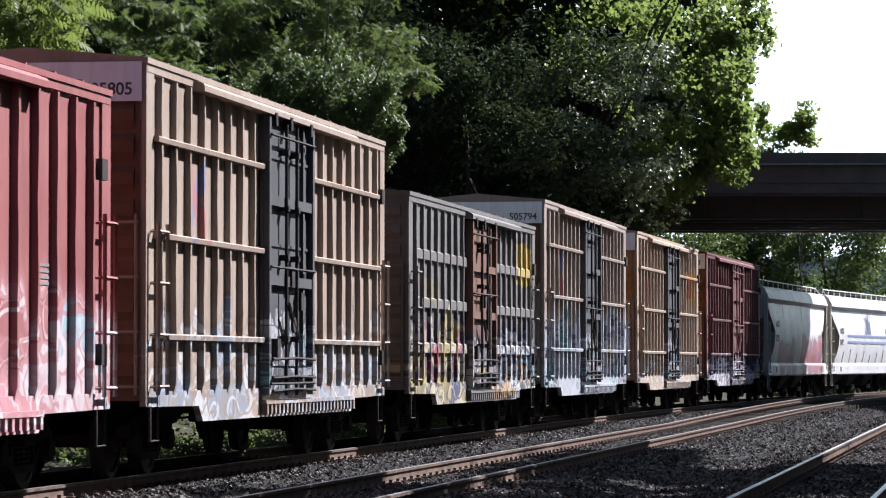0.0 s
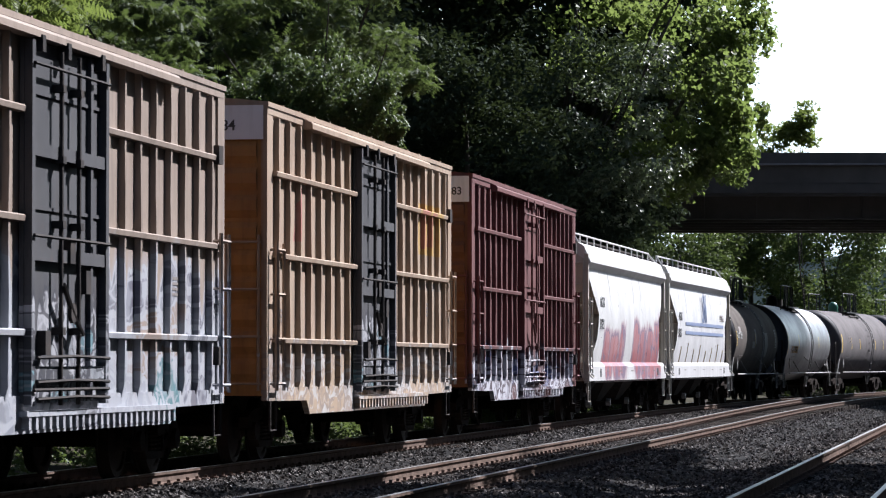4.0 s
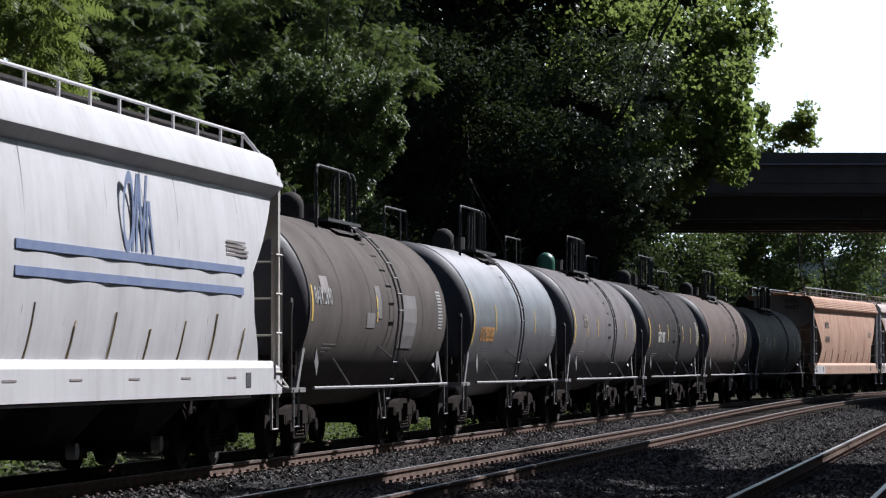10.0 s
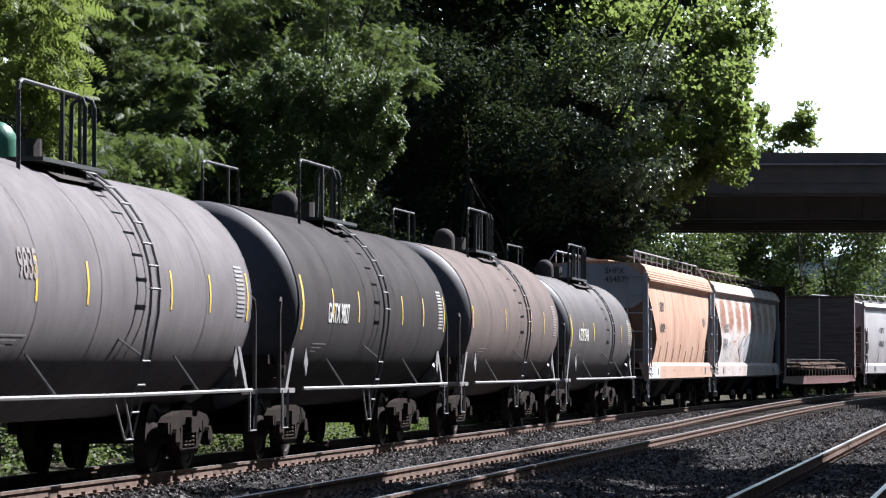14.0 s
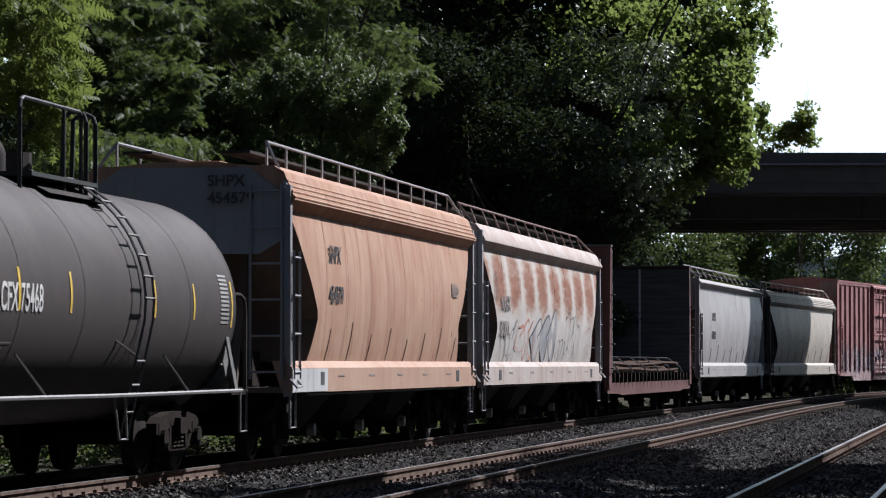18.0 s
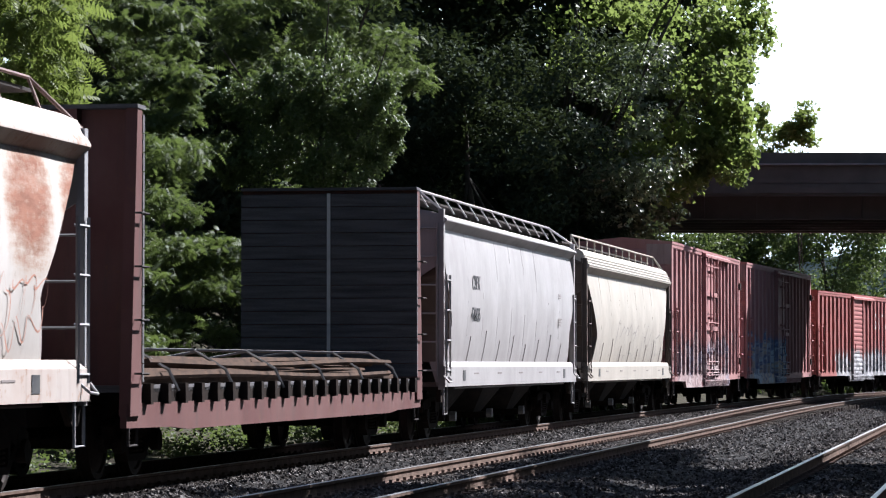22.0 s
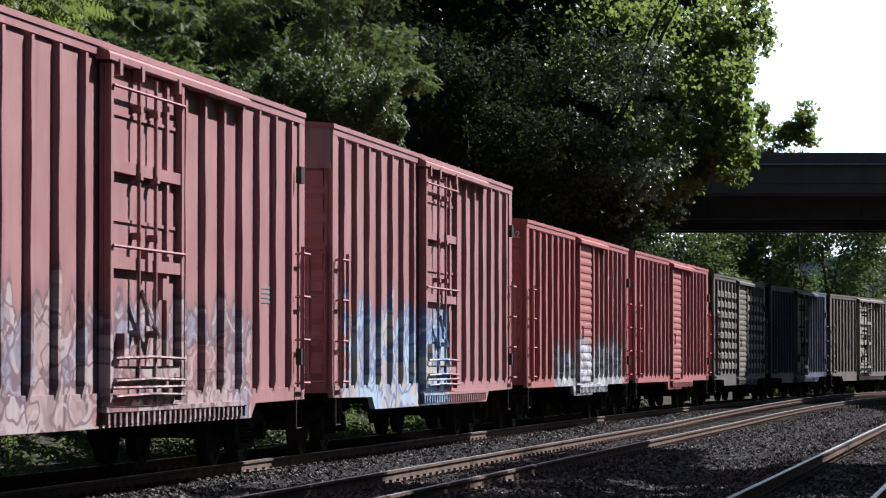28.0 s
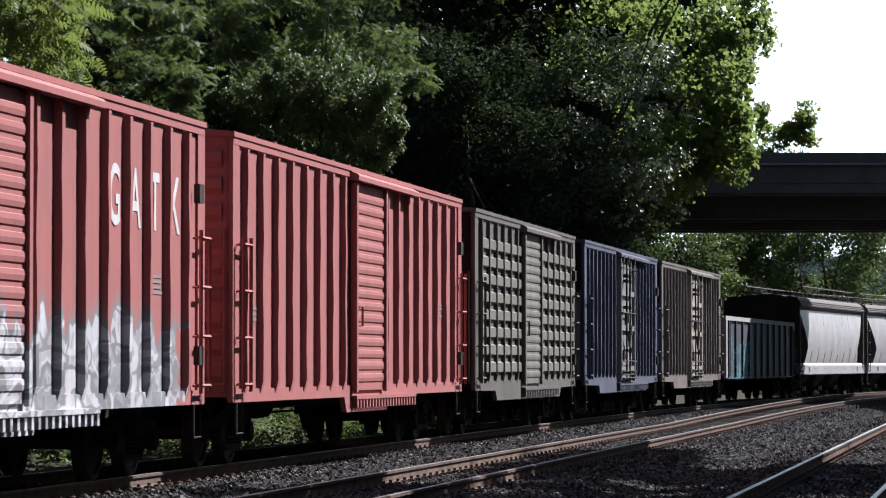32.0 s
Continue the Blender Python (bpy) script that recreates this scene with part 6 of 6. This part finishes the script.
    # 5 dark maroon
    p = paint("maroon", fade=0.95, colour=(0.11, 0.04, 0.04), second=(0.15, 0.062, 0.06), tags=((-7.8, 7.2, 0.5, 1.95, ((0.46, 0.46, 0.50), (0.30, 0.30, 0.36), (0.10, 0.045, 0.045), (0.42, 0.42, 0.46), (0.08, 0.10, 0.20)), (0.05, 0.035, 0.045), 0.5),))
    boxcar(82.5, 15.6, 5.15, (p, p), "tall dark maroon boxcar with white graffiti along the sill", belts=(4.05, 2.9, 1.75), end_mat=brown_end, end_band=(0.6, band), end_text=("15083", 0.46, BLACKPAINT, -0.8))
    # 6, 7 white hoppers
    white = paint("hopper_white_tagged", (0.56, 0.55, 0.54), (0.48, 0.47, 0.46), grime=0.12, rust_amount=0.06, rough=0.45, fade=1.0,
                  letters=((-5.6, -0.9, 1.0, 2.6, (0.32, 0.085, 0.09), (0.37, 0.17, 0.175), (0.14, 0.10, 0.16), 1.25), (0.6, 7.2, 1.0, 2.7, (0.32, 0.075, 0.08), (0.36, 0.14, 0.145), (0.14, 0.10, 0.16), 1.3)))
    white2 = paint("hopper_white", (0.55, 0.54, 0.54), (0.47, 0.46, 0.46), grime=0.16, rust_amount=0.06, rough=0.45)
    dirty = paint("hopper_end_tan", (0.33, 0.29, 0.24), (0.24, 0.2, 0.16), grime=0.4)
    pale_end = paint("pale_end", (0.46, 0.44, 0.40), (0.38, 0.36, 0.32), grime=0.3)
    c = hopper(100.9, 17.2, white, "white covered hopper with large red graffiti", marks=False, end_mat=dirty, roof_mat=white2, sill_mat=white, plate_mat=pale_end)
    lettering("ACFX", -6.5, 2.85, 0.36, BLACKPAINT, c, y=sheet_y(2.98, 3.87))
    lettering("51221", -6.6, 2.3, 0.36, BLACKPAINT, c, y=sheet_y(2.43, 3.87))
    ochre = surface("ochre_streak", (0.42, 0.27, 0.08), (0.5, 0.42, 0.3), rough=0.8)
    c = hopper(119.2, 16.9, white2, "white covered hopper with two blue stripes", mark_mat=ochre, end_mat=dirty, roof_mat=white2, plate_mat=pale_end)
    lettering("ACFX", -6.4, 2.75, 0.36, BLACKPAINT, c, y=sheet_y(2.88, 3.87))
    lettering("51837", -6.5, 2.25, 0.36, BLACKPAINT, c, y=sheet_y(2.38, 3.87))
    blue = surface("stripe_blue", (0.13, 0.17, 0.29), (0.18, 0.22, 0.33), rough=0.5)
    for z in (2.62, 2.34):
        part("stripe", Solid().box(-4.6, 6.0, sheet_y(z, 3.87) - 0.004, sheet_y(z, 3.87) + 0.02, z, z + 0.1), blue, c, "blue painted stripe")
    s = Solid()
    y = sheet_y(2.85, 3.87)
    a = [2 * math.pi * k / 24 for k in range(25)]
    s.loft([[(-0.05 + math.cos(w) * r * 0.26, y, 3.2 + math.sin(w) * r * 0.48) for r in (1.0, 0.72)] for w in a], closed=False, caps=False)
    for x0, x1 in ((0.16, 0.34), (0.34, 0.40), (0.62, 0.42), (0.62, 0.78), (0.84, 0.84), (1.16, 0.9)):
        s.prism([(x0 - 0.045, 2.74), (x0 + 0.045, 2.74), (x1 + 0.045, 3.66 - 0.3 * (x1 > 0.8)), (x1 - 0.045, 3.66 - 0.3 * (x1 > 0.8))], y, y + 0.01, "y")
    part("emblem", s, blue, c, "blue emblem of slanted strokes")
    bars(5.0, 3.05, 1.4, 4, 0.03, FADED, c, y=sheet_y(2.95, 3.87))
    # 8 to 13 tank cars
    brown_grey = paint("tank_brown_grey", (0.105, 0.09, 0.08), (0.075, 0.064, 0.058), grime=0.4, rough=0.8, spec=0.07)
    silver = paint("tank_silver", (0.27, 0.27, 0.28), (0.19, 0.187, 0.195), grime=0.55, rough=0.40, rust_amount=0.12, metal=0.8)
    grey = paint("tank_grey", (0.15, 0.137, 0.137), (0.115, 0.105, 0.106), grime=0.35, rough=0.8, spec=0.07, rust_amount=0.12)
    dark = paint("tank_dark", (0.036, 0.032, 0.031), (0.027, 0.024, 0.024), grime=0.3, rough=0.8, spec=0.07)
    rosy = paint("tank_rosy", (0.128, 0.10, 0.09), (0.10, 0.08, 0.071), grime=0.3, rough=0.8, spec=0.07)
    black = paint("tank_black", (0.052, 0.043, 0.041), (0.042, 0.035, 0.034), grime=0.2, rough=0.66, spec=0.2)
    green = surface("green_bonnet", (0.03, 0.14, 0.09), (0.02, 0.1, 0.06), rough=0.4)
    # Dark tank ends: the shade on them is put into this colour.
    head_shade = surface("shaded_head", (0.035, 0.035, 0.045), (0.055, 0.052, 0.055), rough=0.6)
    orange_text = surface("orange_stencil", (0.50, 0.24, 0.05), (0.36, 0.18, 0.06), rough=0.6)
    pale_patch = paint("pale_repaint", (0.20, 0.19, 0.185), (0.16, 0.15, 0.145), grime=0.3, rust_amount=0.1, spec=0.07)
    tank_car(135.95, 13.9, brown_grey, "sooty brown-grey tank car with a data panel", ladder_x=0.75, head_mat=head_shade, texts=(("RAIX 2690", -5.75, 2, 0.36, PANELGREY),), stripes=((-0.98, 0.1, 10), (-0.12, 0.08, 8)),
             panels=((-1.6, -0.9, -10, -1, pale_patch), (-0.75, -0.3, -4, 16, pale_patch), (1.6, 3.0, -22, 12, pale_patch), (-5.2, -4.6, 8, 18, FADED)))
    tank_car(151.3, 13.6, silver, "silver tank car with sooty streaks", ladder_x=-0.2, head_mat=head_shade, texts=(("UTLX650385", -5.0, -15, 0.40, orange_text),), stripes=((-0.99, 0.12, 20), (-0.52, 0.09, 10), (0.42, 0.08, 9)))
    tank_car(166.9, 14.5, grey, "grey tank car with a green valve bonnet", ladder_x=0.65, head_mat=head_shade, dome=green, texts=(("9835", -4.6, 2, 0.46, FADED),), panel_mat=surface("pale_stencil", (0.24, 0.23, 0.225), (0.2, 0.19, 0.19)))
    tank_car(183.0, 14.7, dark, "dark charcoal tank car with white stencils", ladder_x=-0.2, head_mat=head_shade, texts=(("GATX 9827", -4.4, -8, 0.42, WHITEPAINT),))
    tank_car(198.8, 14.2, rosy, "dusty rose-brown tank car", ladder_x=0.7, head_mat=head_shade, panel_mat=surface("rosy_stencil", (0.24, 0.19, 0.18), (0.2, 0.155, 0.145)), stripes=((-0.98, 0.08, 8), (-0.3, 0.06, 8), (0.3, 0.06, 8), (0.62, 0.07, 9)))
    tank_car(214.1, 14.2, black, "small black tank car with white stencils", head_mat=head_shade, radius=1.47, zc=2.16, ladder_x=1.15, texts=(("ACFX 75468", -4.75, -7, 0.42, WHITEPAINT),))
    # 14, 15 hoppers
    tan = paint("hopper_tan", (0.42, 0.275, 0.19), (0.36, 0.205, 0.135), rust=(0.33, 0.12, 0.07), grime=0.9, rust_amount=0.35, streak=(1.6, 1.6, 0.1), run=(0.25, 0.105, 0.07))
    h14 = 8.45
    # Recessed hopper ends: their shade is put into this brown-grey.
    shade_end = paint("shaded_end_brown", (0.12, 0.095, 0.08), (0.09, 0.07, 0.06))
    grey_end = paint("end_grey", (0.30, 0.30, 0.31), (0.25, 0.25, 0.26), grime=0.3)
    tan_sill = paint("sill_tan", (0.40, 0.275, 0.20), (0.36, 0.22, 0.155), rust_amount=0.2, grime=0.15)
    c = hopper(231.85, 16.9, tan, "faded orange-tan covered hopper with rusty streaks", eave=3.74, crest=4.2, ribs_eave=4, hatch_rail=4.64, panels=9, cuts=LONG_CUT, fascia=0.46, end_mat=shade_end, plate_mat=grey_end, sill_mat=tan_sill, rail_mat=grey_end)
    lettering("SHPX", -h14 - 0.03, 3.98, 0.23, BLACKPAINT, c, y=-0.35, end=True)
    lettering("454579", -h14 - 0.03, 3.73, 0.23, BLACKPAINT, c, y=-0.35, end=True)
    part("white_panel", Solid().box(-8.44, -5.9, -1.606, -1.598, 1.01, 1.35), paint("sill_white", (0.5, 0.5, 0.5), grime=0.3), c, "white painted sill panel")
    bars(5.6, 2.9, 0.9, 7, 0.02, FADED, c, y=sheet_y(2.8, 3.72))
    lettering("SHPX", -5.7, 2.95, 0.38, BLACKPAINT, c, y=sheet_y(3.08, 3.72))
    lettering("454579", -5.75, 2.35, 0.36, BLACKPAINT, c, y=sheet_y(2.48, 3.72))
    rusty = paint("hopper_rust_white", fade=1.0, colour=(0.47, 0.44, 0.41), second=(0.40, 0.37, 0.34), grime=0.1, rust_amount=0.3, rust=(0.3, 0.13, 0.06), blotch=(2.08, 2.5, 3.72, (0.175, 0.062, 0.032)))
    rust_roof = paint("rusty_roof", (0.42, 0.38, 0.35), (0.36, 0.29, 0.25), rust=(0.26, 0.115, 0.055), rust_amount=0.85, grime=0.3, rust_lo=0.545)
    brown_rail = surface("brown_rail", (0.16, 0.10, 0.085), (0.11, 0.07, 0.06), rough=0.8)
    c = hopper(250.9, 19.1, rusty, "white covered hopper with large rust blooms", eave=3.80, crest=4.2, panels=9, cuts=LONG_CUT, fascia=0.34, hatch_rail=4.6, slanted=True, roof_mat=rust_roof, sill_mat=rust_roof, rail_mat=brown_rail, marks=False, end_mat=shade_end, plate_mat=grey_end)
    ink, brick, haze_grey = surface("black_spray", (0.06, 0.06, 0.07), (0.10, 0.10, 0.11)), surface("brick_spray", (0.36, 0.15, 0.10), (0.42, 0.22, 0.16)), surface("grey_spray", (0.22, 0.22, 0.23), (0.30, 0.29, 0.29))
    lettering("NAHX", -7.3, 2.5, 0.44, FADED, c, y=sheet_y(2.65, 3.80))
    lettering("580611", -7.35, 2.0, 0.42, FADED, c, y=sheet_y(2.15, 3.80))
    scribble(c, -7.0, -5.0, 1.5, 2.2, 3.80, ink, 1, 4, 0.035)
    scribble(c, -5.0, -2.4, 1.52, 2.3, 3.80, brick, 2, 3, 0.07)
    scribble(c, -2.6, 1.2, 1.5, 2.4, 3.80, ink, 3, 3, 0.06, haze_grey)
    scribble(c, 1.4, 2.7, 1.5, 2.1, 3.80, ink, 4, 3, 0.03)
    scribble(c, 2.7, 5.1, 1.5, 2.6, 3.80, ink, 5, 4, 0.035)
    scribble(c, 6.0, 7.8, 1.7, 2.3, 3.80, brick, 6, 4, 0.025)
    scribble(c, -8.2, -7.6, 2.7, 3.3, 3.80, ink, 7, 2, 0.03)
    bulkhead_flat(272.4, 20.1, "oxide red flatcar with dark plank bulkheads, loaded with old rails")
    # 17, 18
    g = paint("hopper_grey", (0.36, 0.34, 0.335), (0.31, 0.29, 0.285), grime=0.15, rust_amount=0.06, rough=0.45)
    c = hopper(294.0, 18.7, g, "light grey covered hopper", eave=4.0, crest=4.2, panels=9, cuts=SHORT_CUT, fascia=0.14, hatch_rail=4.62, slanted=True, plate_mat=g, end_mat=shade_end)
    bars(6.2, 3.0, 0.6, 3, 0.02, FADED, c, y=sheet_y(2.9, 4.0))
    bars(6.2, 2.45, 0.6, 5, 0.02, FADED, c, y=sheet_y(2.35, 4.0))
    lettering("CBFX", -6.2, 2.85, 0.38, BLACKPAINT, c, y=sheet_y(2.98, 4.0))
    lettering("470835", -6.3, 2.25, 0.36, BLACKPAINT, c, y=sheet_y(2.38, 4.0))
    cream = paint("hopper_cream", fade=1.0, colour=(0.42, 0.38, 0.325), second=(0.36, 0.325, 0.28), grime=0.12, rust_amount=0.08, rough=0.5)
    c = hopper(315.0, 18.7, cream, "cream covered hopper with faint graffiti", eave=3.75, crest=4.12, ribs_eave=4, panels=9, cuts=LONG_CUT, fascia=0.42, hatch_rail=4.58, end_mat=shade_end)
    dim = surface("faint_spray", (0.24, 0.22, 0.20), (0.30, 0.28, 0.25))
    scribble(c, -3.6, 1.2, 1.5, 2.4, 3.75, dim, 11, 6, 0.045)
    scribble(c, 2.0, 6.4, 1.5, 2.3, 3.75, dim, 12, 5, 0.04)
    # 19, 20 tall rose-red boxcars
    for u, ll, tg in ((335.2, 19.2, ((-9.2, 6.2, 0.6, 2.45, ((0.40, 0.33, 0.32), (0.30, 0.15, 0.145), (0.26, 0.21, 0.225), (0.34, 0.25, 0.24), (0.22, 0.21, 0.26), (0.32, 0.17, 0.16)), (0.14, 0.09, 0.10), 0.6),)), (356.4, 18.9, ((-8.8, 0.8, 0.5, 2.7, ((0.36, 0.46, 0.54), (0.44, 0.40, 0.32), (0.13, 0.25, 0.44), (0.40, 0.36, 0.31), (0.30, 0.30, 0.33), (0.17, 0.30, 0.46)), (0.12, 0.17, 0.28), 0.75),))):
        p = paint("rose_red", (0.30, 0.14, 0.135), (0.345, 0.18, 0.172), grime=0.25, rust_amount=0.15, tags=tg)
        c = boxcar(u, ll, 5.16, (p, p), "tall rose-red boxcar with graffiti along its lower side", ribs=7, rib_wide=0.17, rib_deep=0.078, door=1.8)
        part("number_panel", Solid().box(-ll / 2 - 0.064, -ll / 2 - 0.05, -1.48, -0.75, 4.42, 5.04), paint("worn_panel", (0.34, 0.27, 0.26), (0.27, 0.18, 0.175), grime=0.4), c, "worn pale panel at the end's corner")
    # 21, 22 lower red boxcars
    p = paint("brick_red_tagged", fade=0.95, colour=(0.34, 0.115, 0.105), second=(0.30, 0.11, 0.10), grime=0.2, rust_amount=0.1, tags=((-5.2, 8.2, 0.5, 2.2, ((0.50, 0.50, 0.52), (0.36, 0.37, 0.39), (0.46, 0.46, 0.48), (0.24, 0.26, 0.27), (0.42, 0.43, 0.44)), (0.17, 0.175, 0.18), 0.75),))
    c = boxcar(377.55, 18.9, 4.58, (p, p), "brick-red boxcar with a ribbed door and silver graffiti", ribs=8, rib_wide=0.18, rib_deep=0.085, door_style="slat", door=1.35, sill_drop=-1, end_text=("29662", 0.45, WHITEPAINT, -0.85))
    lettering("GA  X", -8.25, 2.75, 0.4, WHITEPAINT, c, y=-1.486, width=0.8)
    lettering("29  62", -8.3, 2.15, 0.4, WHITEPAINT, c, y=-1.486, width=0.8)
    for i, ch in enumerate("GATK"):
        lettering(ch, 4.82 + i * 0.969, 3.05, 1.0, WHITEPAINT, c, y=-1.486, width=0.72)
    p = paint("brick_red", (0.34, 0.115, 0.105), (0.30, 0.105, 0.097), grime=0.2, rust_amount=0.1)
    boxcar(398.2, 19.1, 4.58, (p, p), "brick-red boxcar with a ribbed door", ribs=8, rib_wide=0.18, rib_deep=0.085, door_style="slat", door=1.35, sill_drop=-1, end_text=("683", 0.45, WHITEPAINT, -0.75))
    # 23 to 25
    p = paint("black_white_side", (0.085, 0.074, 0.064), (0.11, 0.098, 0.085), grime=0.4)
    pale_plate = paint("pale_plate", (0.16, 0.146, 0.118), (0.115, 0.105, 0.088), grime=0.4)
    boxcar(417.0, 15.1, 4.5, (p, p), "sooty boxcar with pale plated side and ribbed door", ribs=6, belts=(1.35, 1.7, 2.05, 2.4, 2.75, 3.1, 3.45, 3.8), belt_round=True, plate=0.12, plate_paint=pale_plate, door_mat=pale_plate, door_style="slat", door=1.35, end_mat=STEEL)
    p = paint("navy", (0.05, 0.055, 0.085), (0.08, 0.085, 0.11), grime=0.3)
    d = paint("grey_door", (0.19, 0.19, 0.18), (0.15, 0.15, 0.14))
    boxcar(434.4, 15.9, 4.5, (p, p), "faded navy blue boxcar with a grey door", ribs=8, door_mat=d, end_mat=STEEL)
    p = paint("umber", (0.15, 0.125, 0.105), (0.11, 0.09, 0.08), grime=0.3)
    d = paint("buff_door", (0.34, 0.30, 0.25), (0.26, 0.22, 0.18), grime=0.4)
    boxcar(451.7, 16.1, 4.5, (p, p), "dull umber boxcar with a buff door", ribs=8, door_mat=d, end_mat=STEEL)
    # Dark roof tone; used on the hopper ends it stands in for shade.
    sooty = paint("sooty_shade_tan", (0.06, 0.052, 0.045), (0.10, 0.087, 0.075), grime=0.4)
    gondola(471.3, 20.4, "dark high-sided gondola with pale posts and blue graffiti")
    hopper(491.8, 17.4, g, "grey covered hopper with a sooty roof", eave=3.75, crest=4.1, ribs_eave=3, roof_mat=sooty, end_mat=sooty, rail_mat=sooty, cuts=LONG_CUT, fascia=0.35)
    hopper(510.2, 17.2, g, "grey covered hopper with a sooty roof", eave=3.75, crest=4.1, ribs_eave=3, roof_mat=sooty, end_mat=sooty, rail_mat=sooty, cuts=LONG_CUT, fascia=0.35)


def car_pose(s, reach):
    (x0, y0), (x1, y1) = on_line(s - reach), on_line(s + reach)
    return pose((x0 + x1) / 2, (y0 + y1) / 2, 0, 0, 0, math.degrees(math.atan2(y1 - y0, x1 - x0)))


def motions():
    """The whole train rolls along its track, each car on its two trucks."""
    for car, u, reach in CARS:
        walk(car, [(t / 2, car_pose(u - advance(t / 2), reach)) for t in range(65)])
    # the road car pulls away and crosses the bridge
    walk(ROAD_CAR, [(t, pose(x, 132.8, 8.22)) for t, x in ((0, -10.5), (25.8, -10.5), (26.3, -9.2), (26.8, -5.0), (27.4, 1.2), (28.0, 7.2), (28.8, 15.0), (29.0, 16.95), (29.6, 22.7), (30.5, 31.3), (32, 45.6))])


build_train()
motions()
